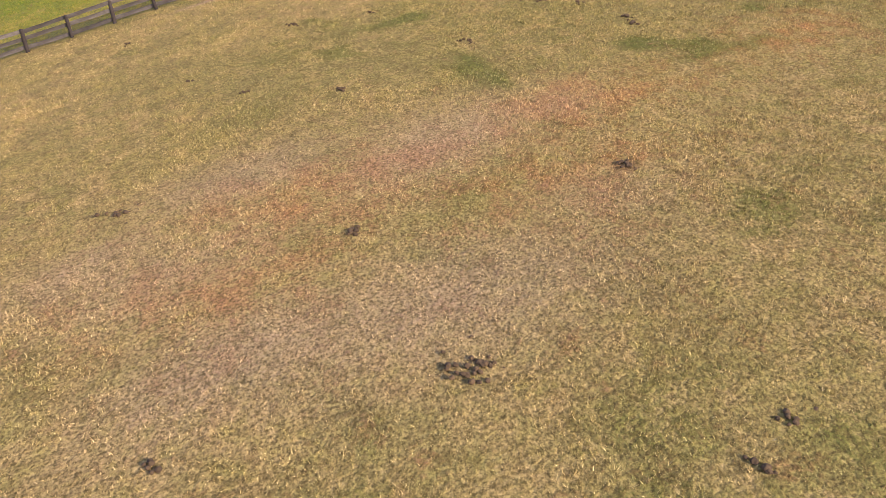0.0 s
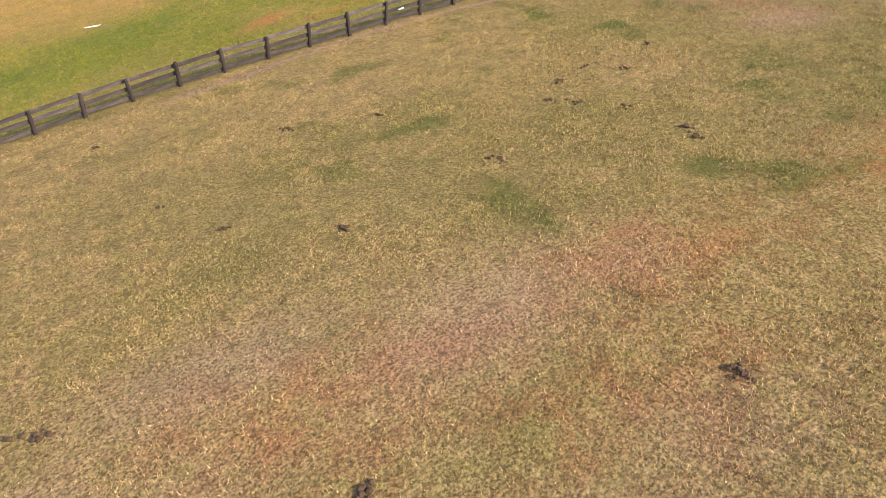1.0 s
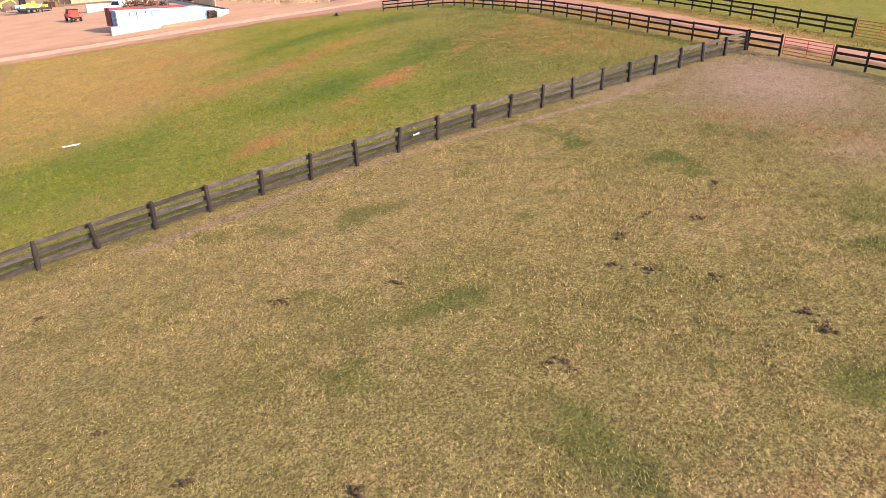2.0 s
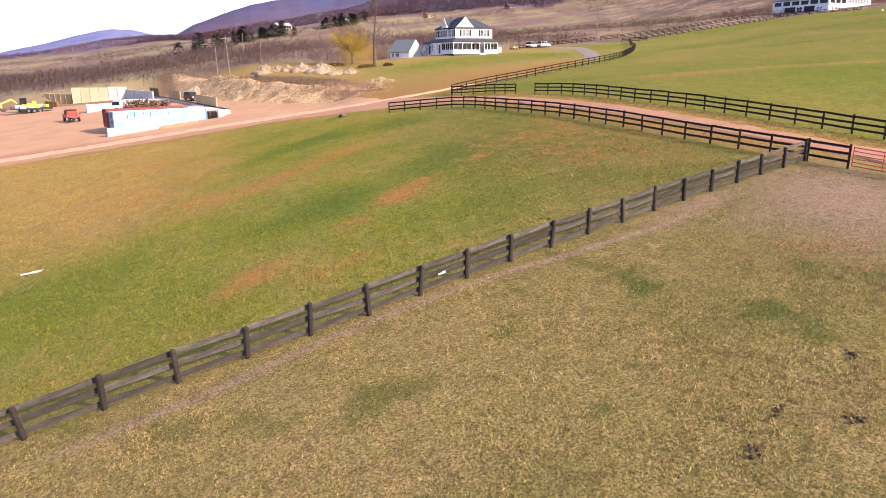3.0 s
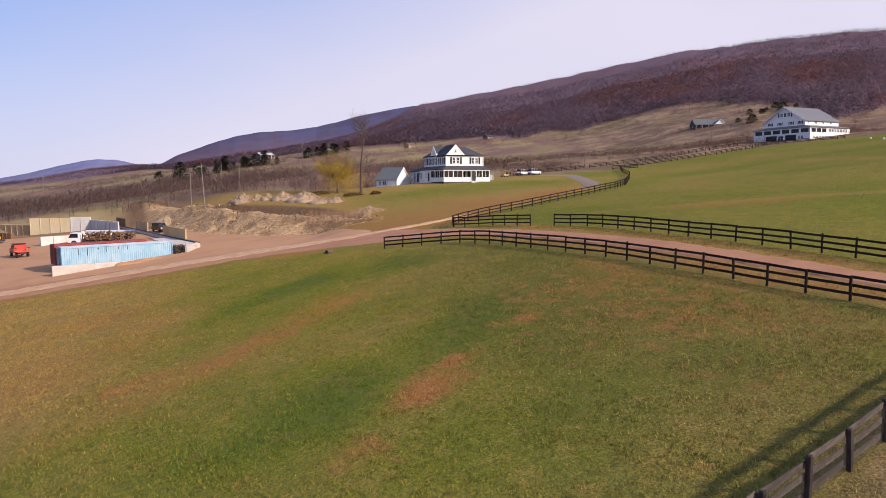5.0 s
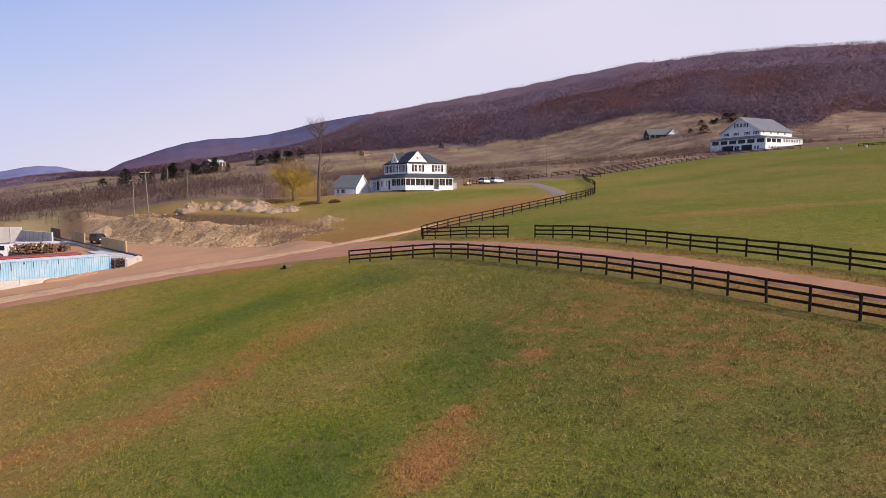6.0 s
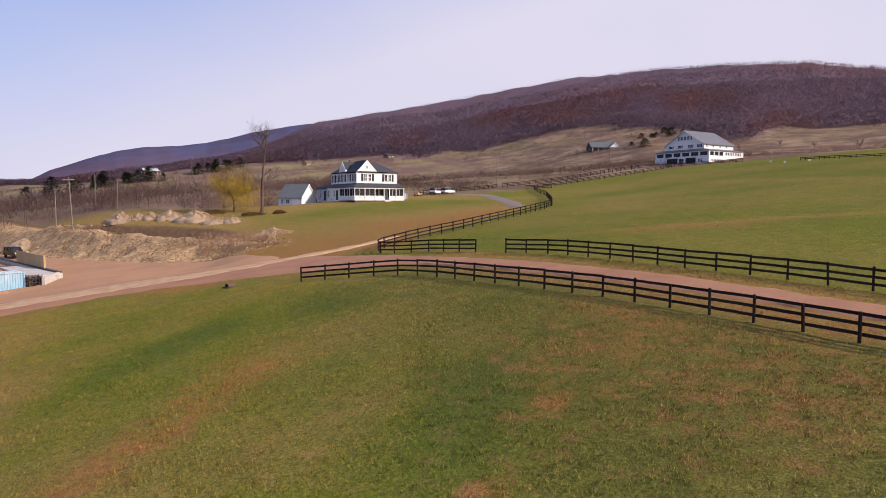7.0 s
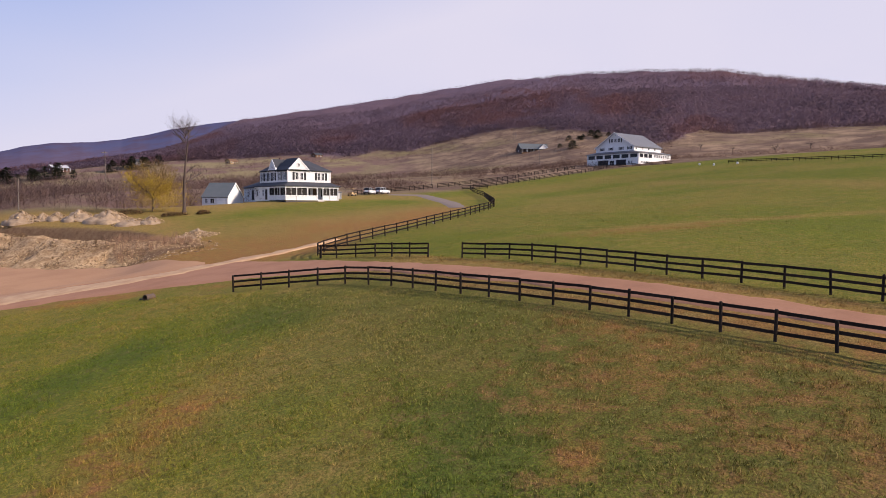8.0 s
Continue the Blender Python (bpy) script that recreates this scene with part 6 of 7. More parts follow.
def bare_tree(x, y, h, seed):
    rnd = random.Random(seed)
    t = base("bare_tree", (x, y, up(x, y) - .1))
    tagged(t, "tall leafless grey tree with a forked trunk on the lawn edge", "tree")
    bm = bmesh.new()
    tips = []
    p = Vector((0, 0, -.3))
    d = Vector((.02, 0, 1))
    n = 9
    for i in range(n):
        q = p + d * h * .86 / n
        k = 1 - i / (n + 1)
        tube(bm, p, q, .33 * k ** .9, .33 * (1 - (i + 1) / (n + 1)) ** .9, 9)
        p = q
        d = (d + Vector((rnd.gauss(0, .025), rnd.gauss(0, .025), 0))).normalized()
        if i == 0:
            tube(bm, Vector((0, 0, -.4)), Vector((0, 0, .5)), .55, .36, 9)
    trunk = part("trunk", bm, BARK, t)
    bm = bmesh.new()
    top = p
    for z, side, l, r in ((5.2, (1, .1, .55), 4.0, .17), (6.6, (.9, .5, .7), 2.2, .09), (9.5, (-.7, .3, .8), 2.0, .08), (11.2, (.6, -.6, .9), 2.2, .09), (12.2, (-.8, -.3, .8), 2.6, .10), (13.0, (.8, .3, .8), 2.8, .10), (13.8, (-.4, .8, 1), 2.8, .10)):
        grow(bm, tips, (0.02 * z, 0, z * h / 17), side, l, r, 2, rnd, .45)
    for k in range(10):
        a, z = k * 2.4, 8.5 + k * .45
        grow(bm, tips, (0.02 * z, 0, z * h / 17), (math.cos(a), math.sin(a), .9), rnd.uniform(1.0, 1.6), .04, 2, rnd, .5)
    for k in range(11):
        a, z = k * 2.4, 12.4 + k * .22
        grow(bm, tips, (0.02 * z, 0, z * h / 17), (math.cos(a) * .9, math.sin(a) * .9, .75), rnd.uniform(2.0, 2.7), .075, 2, rnd, .55)
    for k in range(4):
        a = math.tau * k / 4
        grow(bm, tips, top - Vector((0, 0, .4)), (math.cos(a) * .6, math.sin(a) * .6, 1), 1.9, .07, 3, rnd, .55)
    part("limb", bm, BARK, t)
    return t


def leafy_tree(x, y, h, w, seed):
    rnd = random.Random(seed)
    t = base("yellow_tree", (x, y, up(x, y) - .1))
    tagged(t, "broad tree with yellow autumn leaves, thin towards its top", "tree")
    bm = bmesh.new()
    tips = []
    tube(bm, (0, 0, -.3), (0, 0, h * .28), .24, .17, 8)
    part("trunk", bm, BARK, t)
    bm = bmesh.new()
    for k in range(9):
        a = math.tau * k / 9 + rnd.uniform(-.3, .3)
        lift = rnd.uniform(.35, 1.6)
        grow(bm, tips, (0, 0, h * .2 + .12 * k), (math.cos(a), math.sin(a), lift), h * rnd.uniform(.30, .42), .09, 2, rnd, .45)
    part("limb", bm, BARK, t)
    r = np.random.default_rng(seed)
    pts = np.array([list(p) for p in tips])
    keep = r.uniform(0, 1, len(pts)) < np.interp(pts[:, 2], [1, h * .45, h * .7, h * 1.1], [1, .75, .22, .04])
    pts = pts[keep]
    pts = np.repeat(pts, 34, 0) + r.normal(0, .42, (len(pts) * 34, 3))
    low = r.normal(0, 1, (4200, 3)) * [w * .25, w * .25, h * .12] + [1.0, -.4, h * .28]
    pts = np.vstack([pts, low])
    n = len(pts)
    u, v = r.normal(0, 1, (n, 3)), r.normal(0, 1, (n, 3))
    u /= np.linalg.norm(u, axis=1)[:, None]
    v /= np.linalg.norm(v, axis=1)[:, None]
    s = r.uniform(.06, .12, (n, 1))
    co = np.stack([pts - u * s, pts + v * s * .6, pts + u * s, pts - v * s * .6], 1)
    crown = np_mesh("crown", co.reshape(-1, 3), np.arange(4 * n).reshape(n, 4), LEAF, smooth_faces=False)
    crown.parent = t
    crown["kind"] = "stuff"
    n = 2400
    q = r.normal(0, 1, (n, 3))
    q = q / np.linalg.norm(q, axis=1)[:, None] * r.uniform(.1, 1, (n, 1)) ** .5 * [w * .52, w * .52, h * .36] + [0, 0, h * .66]
    way = (q - [0, 0, h * .25]) / h + r.normal(0, .25, (n, 3))
    way /= np.linalg.norm(way, axis=1)[:, None]
    side = np.cross(way, r.normal(0, 1, (n, 3)))
    side /= np.linalg.norm(side, axis=1)[:, None]
    l = r.uniform(.25, .6, (n, 1))
    co = np.stack([q - way * l - side * .028, q - way * l + side * .028, q + way * l], 1)
    twigs = np_mesh("twig", co.reshape(-1, 3), np.arange(3 * n).reshape(n, 3), twig_material("tan_twigs", (0.30, 0.20, 0.085), (0.22, 0.145, 0.075)), None, False)
    twigs.parent = t
    twigs["kind"] = "stuff"
    return t


bare_tree(53.2, 176.8, 17.6, 5)
leafy_tree(49.2, 181.5, 9.6, 9.4, 8)


def conifer(x, y, h, seed):
    r = np.random.default_rng(seed)
    t = base("conifer", (x, y, up(x, y) - .2))
    tagged(t, "dark green conifer on the far slope", "tree", "conifers on the slope")
    bm = bmesh.new()
    tube(bm, (0, 0, 0), (0, 0, h * .9), h * .022, .02, 6)
    part("trunk", bm, BARK, t)
    n = 520
    z = r.uniform(.04, 1, n) ** .9
    a = r.uniform(0, 6.28, n)
    rad = h * .26 * np.sqrt(np.clip(1 - z, 0, 1)) * np.interp(z, [0, .2, 1], [.6, 1, .9]) * (1 + .25 * np.sin(a * 3 + z * 20)) * r.uniform(.45, 1.1, n)
    p = np.stack([np.cos(a) * rad, np.sin(a) * rad, z * h - rad * .15], -1)
    out = np.stack([np.cos(a), np.sin(a), r.uniform(-.4, .7, n)], -1)
    side = np.stack([-np.sin(a), np.cos(a), np.zeros(n)], -1)
    k = h * .06 * r.uniform(.6, 1.3, (n, 1))
    co = np.stack([p - side * k * .6, p + side * k * .6, p + out * k * 1.3 + [0, 0, .1]], 1)
    c = np_mesh("crown", co.reshape(-1, 3), np.arange(3 * n).reshape(n, 3), NEEDLES, smooth_faces=False)
    c.parent = t
    c["kind"] = "stuff"
    return t


pines = [conifer(60, 640, 14, 1), conifer(75, 655, 12, 2), conifer(45, 640, 11, 3)]
rnd = random.Random(12)
for i, (x, y) in enumerate(((84, 660), (92, 668), (100, 662), (106, 672), (112, 664), (120, 668), (128, 672), (36, 636), (172, 700), (180, 706), (188, 712), (196, 706), (205, 712), (160, 690), (30, 640), (66, 648), (69, 652), (80, 650), (88, 672), (96, 655), (103, 668), (115, 660), (118, 676), (125, 664), (52, 646), (40, 644), (176, 712), (184, 700), (192, 716), (200, 704),
                            (465, 428), (472, 424), (478, 418), (484, 414), (462, 434), (490, 410), (478, 428), (486, 422), (430, 405), (426, 398))):
    x, y = x + rnd.uniform(-7, 7), y + rnd.uniform(-12, 12)
    k = rnd.uniform(.55, 1.2) * (.5 if x > 400 else .9)
    c = copy_thing(pines[i % 3], pose(x, y, up(x, y) - .2, 0, 0, rnd.uniform(0, 360)))
    c.scale = (k * 2.2, k * 2.2, k * (.75 if x > 400 else 1.05))


def slivers(name, px, py, h, k, spread, thick, lowest, material, label, category, seed):
    """Leafless bushes or far trees: each a fan of thin upright twigs, all in one mesh."""
    r = np.random.default_rng(seed)
    n = len(px)
    pz = land(px, py)
    root = np.stack([px, py, pz], -1)[:, None] + np.concatenate([r.normal(0, 1, (n, k, 2)) * (h * .06)[:, None, None], np.zeros((n, k, 1))], -1)
    tall = h[:, None] * r.uniform(.55, 1.0, (n, k))
    a = r.uniform(0, 6.28, (n, k))
    lean = spread * h[:, None] * r.uniform(.1, 1.0, (n, k))
    tip = root + np.stack([np.cos(a) * lean, np.sin(a) * lean, tall], -1)
    foot = root + (tip - root) * lowest + [0, 0, -.15]
    b = r.uniform(0, 6.28, (n, k))
    w = np.stack([np.cos(b), np.sin(b), np.zeros((n, k))], -1) * (thick * h[:, None] * r.uniform(.5, 1.3, (n, k)))[..., None]
    mid = foot * .45 + tip * .55 + w * r.uniform(-.5, .5, (n, k))[..., None]
    co = np.stack([foot - w * .18, mid + w, tip, mid - w], 2)
    ob = np_mesh(name, co.reshape(-1, 3), np.arange(4 * n * k).reshape(-1, 4), material, smooth_faces=False)
    return tagged(ob, label, category, kind="stuff")


def puffs(name, px, py, h, w, k, twig, fat, lowest, material, label, category, seed, stand=None, stems=2, rise=.75):
    """Leafless trees or bushes: each a crown of short twigs spreading up and out over a few thin stems, all in one mesh."""
    r = np.random.default_rng(seed)
    n = len(px)
    foot = np.stack([px, py, land(px, py) - .1], -1)[:, None]
    q = r.normal(0, 1, (n, k, 3))
    q = q / np.linalg.norm(q, axis=-1, keepdims=True) * r.uniform(.15, 1, (n, k, 1)) ** .45
    half = np.stack([w / 2, w / 2, h * (1 - lowest) / 2], -1)[:, None]
    at = foot + q * half + np.stack([0 * h, 0 * h, h * (1 + lowest) / 2], -1)[:, None]
    way = q * [1, 1, .5] + [0, 0, rise] + r.normal(0, .45, (n, k, 3))
    way /= np.linalg.norm(way, axis=-1, keepdims=True)
    side = np.cross(way, r.normal(0, 1, (n, k, 3)))
    side /= np.linalg.norm(side, axis=-1, keepdims=True) + 1e-6
    long = (twig * h)[:, None, None] * r.uniform(.6, 1.3, (n, k, 1))
    co = np.stack([at - way * long / 2 - side * long * fat, at - way * long / 2 + side * long * fat, at + way * long / 2], 2)
    b = r.uniform(0, 6.28, (n, stems))
    out = np.stack([np.cos(b), np.sin(b), 0 * b], -1)
    turn = out[..., [1, 0, 2]] * [1, -1, 1] * (h * .006)[:, None, None]
    head = foot + out * (w * .22)[:, None, None] * r.uniform(.2, 1, (n, stems, 1)) + np.stack([0 * b, 0 * b, h[:, None] * r.uniform(.7, .95, (n, stems))], -1)
    stem = np.stack([foot - turn, foot + turn, head], 2)
    co = np.concatenate([co, stem], 1)
    covers = None if stand is None else {"stand": np.repeat(stand, 3 * (k + stems), 0)}
    ob = np_mesh(name, co.reshape(-1, 3), np.arange(3 * n * (k + stems)).reshape(-1, 3), material, covers, True)
    # the shading of the whole crown, not of each twig
    full = np.concatenate([q * [1, 1, .7] + [0, 0, .45], np.zeros((n, stems, 3)) + [0, 0, 1]], 1)
    full = full / np.linalg.norm(full, axis=-1, keepdims=True)
    ob.data.normals_split_custom_set_from_vertices(np.repeat(full.reshape(-1, 3), 3, 0))
    return tagged(ob, label, category, kind="stuff")


TWIG = twig_material("bare_twigs", (0.228, 0.146, 0.122), (0.300, 0.204, 0.166))


BRUSH = twig_material("dark_brush", (0.150, 0.092, 0.074), (0.215, 0.142, 0.112))


def woods_material():
    """Leafless woods: grey-purple twigs, stands of rust-red oak, and darker stands."""
    m, nt = blank("bare_woods")
    at = nt.nodes.new("ShaderNodeAttribute")
    at.attribute_name = "stand"
    sep = nt.nodes.new("ShaderNodeSeparateColor")
    nt.links.new(at.outputs["Color"], sep.inputs["Color"])
    geo = nt.nodes.new("ShaderNodeNewGeometry")
    c = mix_rgb(nt, (0.190, 0.130, 0.166), (0.220, 0.156, 0.186), geo.outputs["Random Per Island"])
    c = mix_rgb(nt, c, mix_rgb(nt, (0.228, 0.120, 0.116), (0.196, 0.108, 0.112), geo.outputs["Random Per Island"]), sep.outputs["Red"])
    c = mix_rgb(nt, c, (0.130, 0.094, 0.115), sep.outputs["Green"])
    airy(nt, c)
    return m


WOODS = woods_material()


def polar(n, az0, az1, r0, r1, seed):
    r = np.random.default_rng(seed)
    a = np.radians(r.uniform(az0, az1, n))
    d = np.sqrt(r.uniform(r0 * r0, r1 * r1, n))
    return MID[0] + d * np.sin(a), MID[1] + d * np.cos(a), np.degrees(a), d, r


x, y, a, d, r = polar(125000, -13, 82, 500, 2400, 1)
edge = wood_edge(a, x, y) - 8
ok = (d < np.interp(a, AZ, R3) + 15) & (d > edge)
ok &= r.uniform(0, 1, len(x)) < np.interp(a, [-13, -3, 3, 82], [.12, .14, 1, 1])
far_homes = ((124, 722), (197, 735), (275, 700), (352, 668))
x, y, a, d = x[ok], y[ok], a[ok], d[ok]
x2, y2, a2, d2, r = polar(50000, -2, 82, 520, 1100, 2)
ok = (d2 < np.interp(a2, AZ, R3) + 15) & (d2 > wood_edge(a2, x2, y2) - 8)
x, y = np.r_[x, x2[ok]], np.r_[y, y2[ok]]
clear = np.ones(len(x), bool)
for hx, hy in far_homes:
    ux, uy = hx - MID[0], hy - MID[1]
    l = math.hypot(ux, uy)
    s = ((x - MID[0]) * ux + (y - MID[1]) * uy) / l
    off = np.abs((x - MID[0]) * uy - (y - MID[1]) * ux) / l
    clear &= ~((off < 26) & (s < l + 14))
x, y = x[clear], y[clear]


az, far = np.degrees(np.arctan2(x - MID[0], y - MID[1])), np.hypot(x - MID[0], y - MID[1])
pick = np.random.default_rng(6).uniform(0, 1, len(x)) < np.interp(far, [600, 900, 1300], [1, 1, .9])
x, y, az, far = x[pick], y[pick], az[pick], far[pick]
top, foot = np.interp(az, AZ, R3), wood_edge(az, x, y)
deep = (far - foot) / np.maximum(top - foot, 50)
red = smooth(-.05, .45, rumple(az, deep * 11, 5.0, 41, 4) + .35 * np.exp(-((deep - .38) / .25) ** 2) - .15)
dim = np.clip(smooth(.0, .5, rumple(az, deep * 18, 4.0, 47, 4)) * .8 + .55 * smooth(.16, .02, deep) + .5 * smooth(.75, 1.0, deep), 0, 1) * np.interp(az, [0, 20, 40, 60], [.4, .6, .8, .6])
tall = np.random.default_rng(3).uniform(5.0, 8.0, len(x)) * np.interp(top - far, [0, 60, 200], [.6, .65, 1]) * np.where(top - far < 160, np.interp(az, [3, 44, 50, 60], [.7, .8, 1.3, 1.6]), 1)
puffs("woods", x, y, tall, tall * 1.2, 9, .25, .30, .0, WOODS, "leafless purple-brown woods with rust-red oaks over the mountain ridge", "woods", 4, np.stack([red, dim, 0 * red, 0 * red + 1], -1), 1, .3)

# scrub: thick behind the yard and the house, scattered on the slopes
x, y, a, d, r = polar(30000, -14, 29, 150, 460, 5)
ok = (d > np.interp(a, [-14, 5, 16, 22, 27], [168, 162, 150, 155, 165])) & (rumple(x, y, 30, 6) > r.uniform(-.8, .45, len(x)))
ok &= ~((inside(x, y, YARD) > -4) | (np.hypot(x - 66, y - 190) < 9))
x, y = x[ok], y[ok]
tall = r.uniform(2.0, 5.6, len(x))
puffs("brush", x, y, tall, tall * .9, 24, .28, .032, .06, TWIG, "thick leafless brush behind the yard", "brush", 7, None, 3)
x, y, a, d, r = polar(13000, 22, 58, 190, 440, 8)
ok = (d > np.interp(a, [22, 33, 40, 48, 55, 58], [172, 188, 232, 262, 300, 310])) & (rumple(x, y, 26, 9) > r.uniform(-.5, np.interp(a, [22, 34, 44], [.3, .5, .75]), len(x)))
x, y = x[ok], y[ok]
tall = r.uniform(1.0, 3.6, len(x))
puffs("brush", x, y, tall, tall * 1.2, 18, .32, .05, .02, BRUSH, "leafless brush on the slope behind the farmhouse", "brush", 10)
x, y, a, d, r = polar(17000, -14, 80, 330, 800, 11)
ok = (rumple(x, y, 45, 12) > r.uniform(-.1, np.interp(a, [-14, 26, 36, 80], [.3, .3, .55, .55]), len(x))) & (d < wood_edge(a, x, y))
x, y = x[ok], y[ok]
tall = r.uniform(1.0, 4.2, len(x))
puffs("brush", x, y, tall, tall * 1.2, 12, .32, .08, .02, BRUSH, "scattered leafless scrub on the far slopes", "brush", 13)
x, y, a, d, r = polar(30000, -10, 82, 440, 1000, 31)
off = wood_edge(a, x, y) - d
ok = (off > -5) & (off < 85) & (r.uniform(0, 1, len(x)) < np.interp(off, [0, 25, 85], [1, .55, .06]))
x, y = x[ok], y[ok]
tall = r.uniform(1.6, 4.8, len(x))
puffs("brush", x, y, tall, tall * 1.2, 10, .30, .10, .02, BRUSH, "leafless thicket along the foot of the woods", "brush", 32)
x, y, a, d, r = polar(6500, 54, 82, 290, 470, 14)
ok = rumple(x, y, 25, 15) > r.uniform(-.5, .6, len(x))
x, y = x[ok], y[ok]
tall = r.uniform(.8, 2.6, len(x))
puffs("brush", x, y, tall, tall * 1.2, 14, .34, .06, .02, BRUSH, "low leafless hedge along the far pasture edge", "brush", 16)
r = np.random.default_rng(17)
x, y = r.uniform(34, 44, 420), r.uniform(143, 151, 420)
slivers("weeds", x, y, r.uniform(.5, 1.5, len(x)), 10, .3, .009, .02, island_material("red_weed", (0.21, 0.125, 0.08), (0.32, 0.20, 0.125)), "tall dead reddish weeds on the bank", "weeds", 18)

r = np.random.default_rng(27)
x, y = r.uniform(10, 44, 9000), r.uniform(138, 192, 9000)
d = inside(x, y, YARD)
ok = (d < -1.5) & (d > -10) & (inside(x, y, PIT) < 0) & (rumple(x, y, 3, 28) > r.uniform(.1, .9, len(x)))
x, y = x[ok], y[ok]
slivers("weeds", x, y, r.uniform(.25, .75, len(x)), 9, .5, .03, .02, island_material("dead_weed", (0.22, 0.14, 0.075), (0.12, 0.075, 0.045)), "low dead weeds among the rubble of the bank", "weeds", 29)

# small fruit trees on the slope
for i, (x, y, h) in enumerate(((400, 228, 9), (418, 262, 6), (430, 290, 6), (440, 225, 7), (402, 300, 6), (404, 395, 6), (317, 338, 6), (330, 345, 5))):
    rnd = random.Random(60 + i)
    t = base("small_tree", (x, y, up(x, y) - .1))
    tagged(t, "small leafless tree standing on the tan slope", "tree", "small trees on the slope")
    bm = bmesh.new()
    tube(bm, (0, 0, -.2), (0, 0, h * .35), h * .025, h * .018, 6)
    part("trunk", bm, BARK, t)
    bm = bmesh.new()
    for k in range(6):
        b = math.tau * k / 6
        grow(bm, [], (0, 0, h * .3), (math.cos(b), math.sin(b), rnd.uniform(.6, 1.8)), h * .45, h * .014, 1, rnd, .45)
    part("limb", bm, BARK, t)

# low clipped shrubs on the lawn
for x, y, s in ((50.6, 173.6, (2.6, .9, .7)), (55.2, 172.6, (1.3, .8, .7)), (45.2, 181.0, (2.4, 1.2, .9))):
    r = np.random.default_rng(int(x))
    n = 900
    p = r.normal(0, 1, (n, 3))
    p = p / np.linalg.norm(p, axis=1)[:, None] * r.uniform(.7, 1, (n, 1)) * s
    p[:, 2] = np.abs(p[:, 2])
    q = np.stack([p + r.normal(0, .09, (n, 3)) for _ in range(3)], 1)
    ob = np_mesh("shrub", q.reshape(-1, 3), np.arange(3 * n).reshape(n, 3), island_material("brown_shrub", (0.14, 0.07, 0.035), (0.10, 0.08, 0.03)), smooth_faces=False)
    ob.location = (x, y, up(x, y) - .05)
    tagged(ob, "low rounded brown shrub on the lawn edge", "shrub", "shrubs on the lawn")


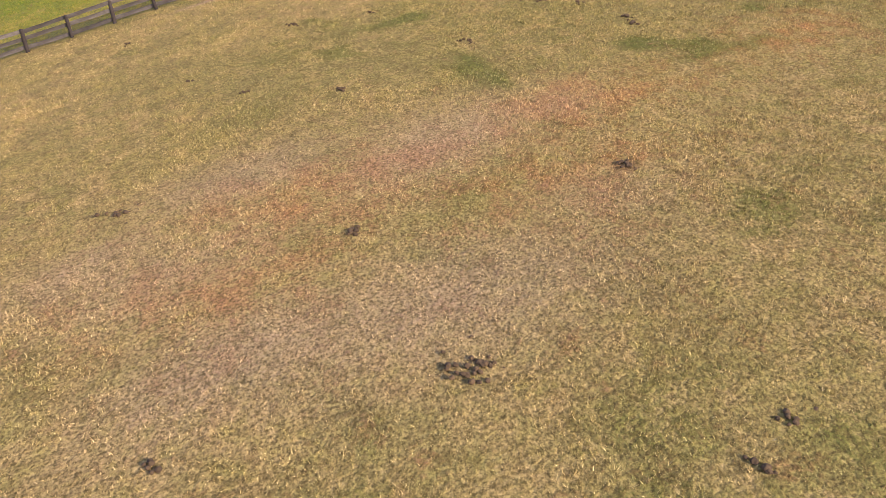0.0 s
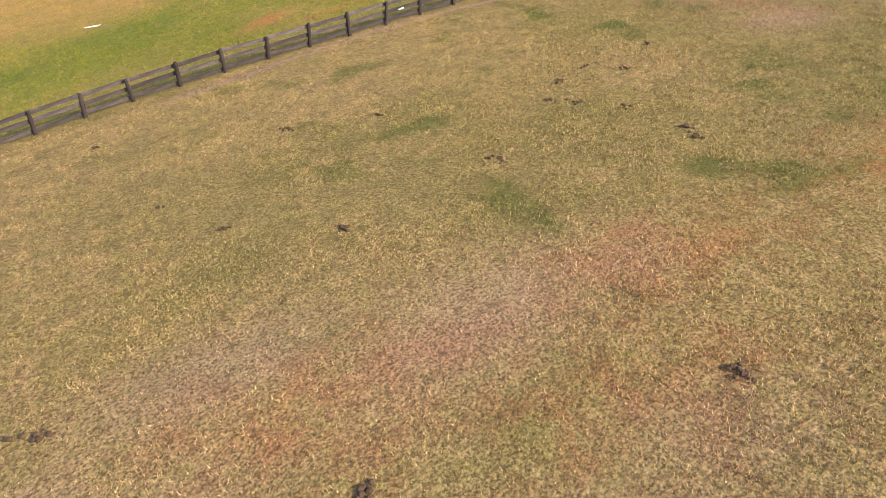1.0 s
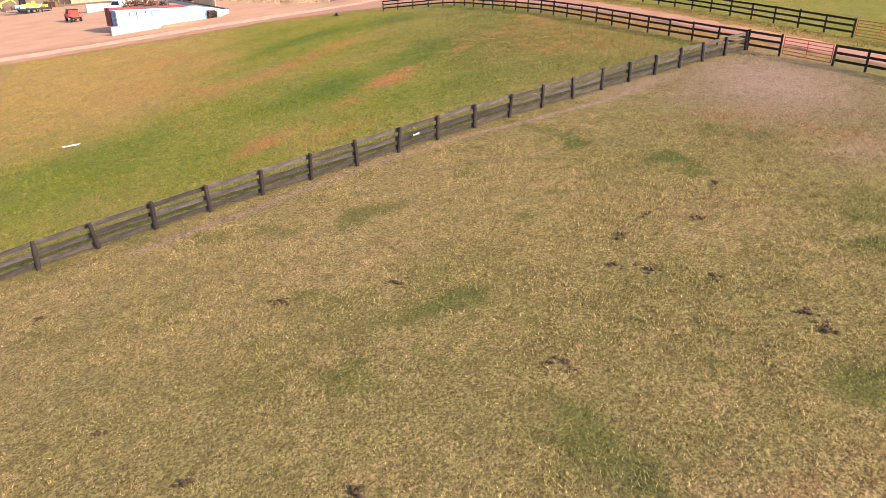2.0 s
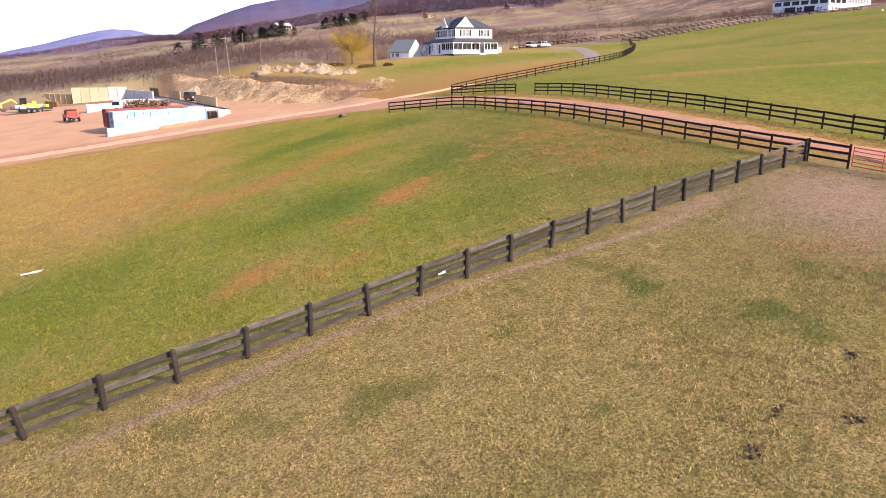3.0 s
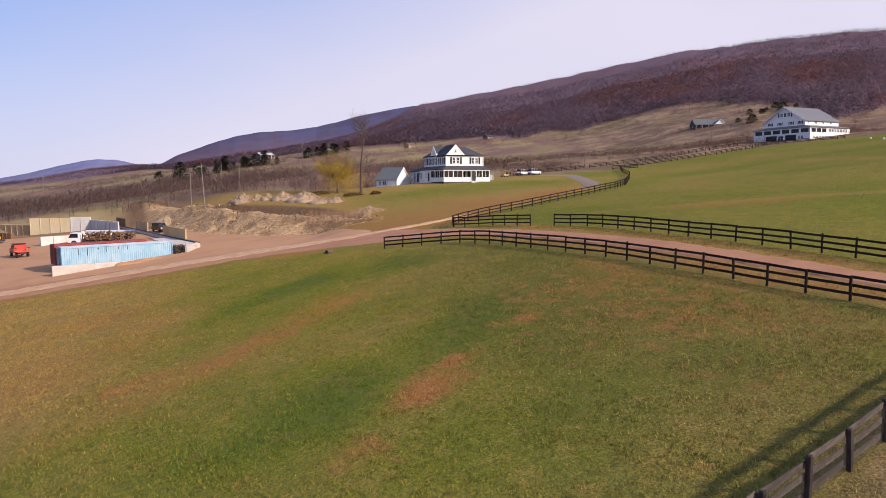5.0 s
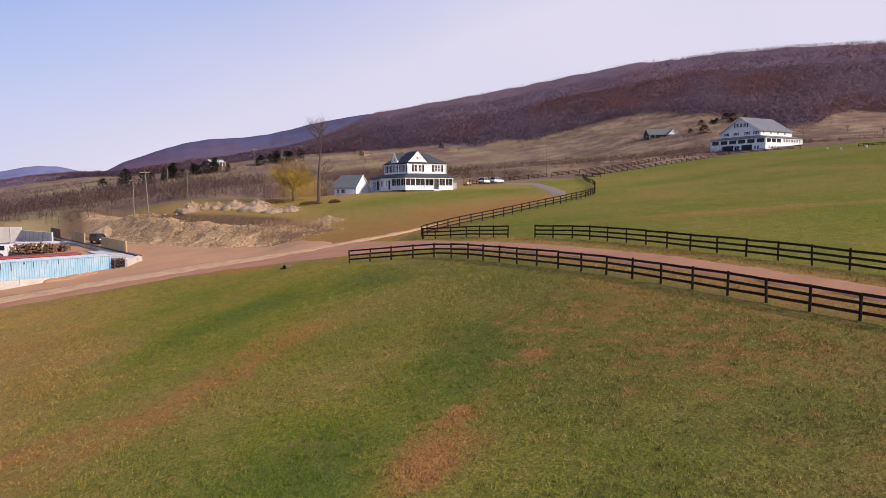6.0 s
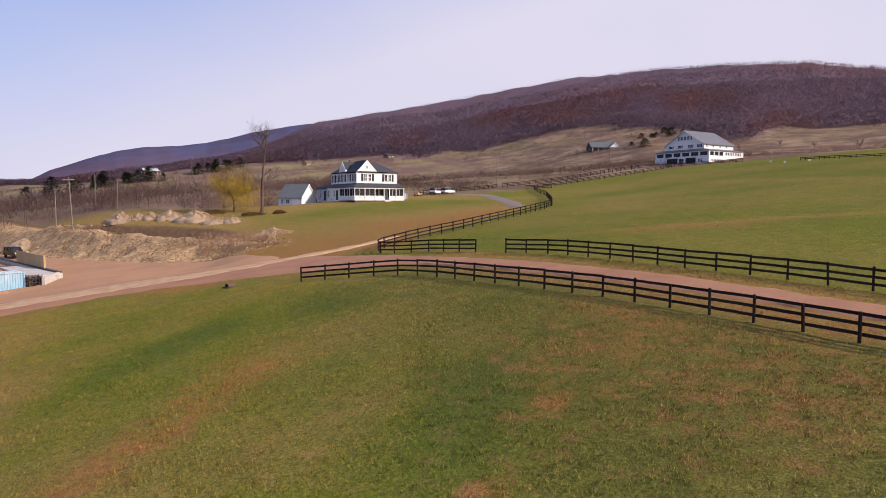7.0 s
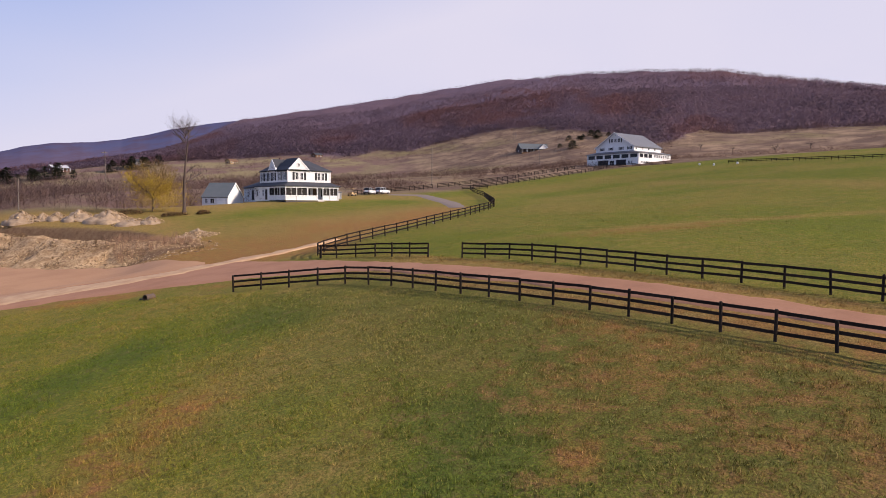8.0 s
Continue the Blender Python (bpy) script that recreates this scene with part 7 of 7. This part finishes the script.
# ---- grass ----
def grass(name, ring, per_m2, blades, h0, h1, wide, label, seed, lean=.7, fade=0.5):
    r = np.random.default_rng(seed)
    p = np.array(ring)
    x0, y0, x1, y1 = p[:, 0].min(), p[:, 1].min(), p[:, 0].max(), p[:, 1].max()
    n = int((x1 - x0) * (y1 - y0) * per_m2)
    x, y = r.uniform(x0, x1, n), r.uniform(y0, y1, n)
    ok = inside(x, y, ring) > fade * r.uniform(0, 1, n) ** .7
    x, y = x[ok], y[ok]
    cov = cover(x, y)
    clump = rumple(x, y, .55, seed, 3) * .9 + rumple(x, y, 2.2, seed + 3, 2) * .5
    ok = (r.uniform(-.65, .55, len(x)) < clump) & (r.uniform(0, 1, len(x)) > cov[:, 1] * .85)
    ok &= inside(x, y, ROAD_NEAR + ROAD_FAR[::-1]) < -.2
    x, y, cov = x[ok], y[ok], cov[ok]
    n = len(x)
    z = land(x, y)
    tall = r.uniform(h0, h1, (n, blades)) * (1 + .45 * np.clip(rumple(x, y, 1.7, seed + 9, 2), -1, 1))[:, None]
    a, b = r.uniform(0, 6.28, (n, blades)), r.uniform(0, 6.28, (n, blades))
    root = np.stack([x, y, z - .01], -1)[:, None] + np.concatenate([r.normal(0, .045, (n, blades, 2)), np.zeros((n, blades, 1))], -1)
    reach = tall * lean * r.uniform(.2, 1.3, (n, blades))
    tip = root + np.stack([np.cos(a) * reach, np.sin(a) * reach, tall], -1)
    w = np.stack([np.cos(b), np.sin(b), np.zeros((n, blades))], -1) * (wide * r.uniform(.6, 1.4, (n, blades)))[..., None]
    co = np.stack([root - w, root + w, tip], 2).reshape(-1, 3)
    jitter = np.repeat(np.clip(cov + np.concatenate([r.normal(0, .16, (n, 1)), np.zeros((n, 3))], 1), 0, 1.4), blades * 3, 0)
    ob = np_mesh(name, co, np.arange(len(co)).reshape(-1, 3), BLADES, {"cover": jitter}, False)
    return tagged(ob, label, "grass", kind="stuff")


SOUTH = [(-9, 1), (16, -1), (24, 8), (40.5, 24), (41.2, 49), (25.3, 46.1), (6.7, 43.0), (-7, 42), (-14, 41.2), (-13, 15)]
NORTH = [(-14, 41.7), (-7, 42.4), (6.7, 43.4), (25.3, 46.5), (40.5, 49.7), (39.8, 62), (39.6, 78), (38.5, 94), (32, 104), (24, 117), (-14, 121)]
grass("grass", SOUTH, 160, 4, .035, .095, .0065, "dry tan pasture grass, cropped short", 21, .9)
grass("grass", NORTH, 60, 4, .07, .16, .010, "green and tan pasture grass beyond the grey fence", 22)
grass("grass", [(50.5, 20), (51, 70), (51.5, 92), (47, 114), (66, 122), (96, 139), (100, 110), (80, 60), (70, 20)], 12, 4, .03, .06, .016, "green pasture grass above the road", 23, .7, 24)
grass("grass", [(41.2, 50), (43.3, 50), (43.2, 98), (38, 106), (34, 106), (39.8, 94)], 30, 4, .08, .2, .010, "brown verge grass along the fence", 24)
grass("grass", [(47, 45), (49.9, 45), (50.4, 90), (49.2, 112), (46, 112), (47.3, 92)], 30, 4, .08, .2, .010, "brown verge grass along the upper fence", 25)
grass("grass", [(7, 3), (18, 3), (27, 9), (40, 24), (38, 36), (22, 40), (10, 34), (5, 20)], 26, 8, .055, .13, .0075, "rough taller tufts in the dry pasture", 26, .8, 3)
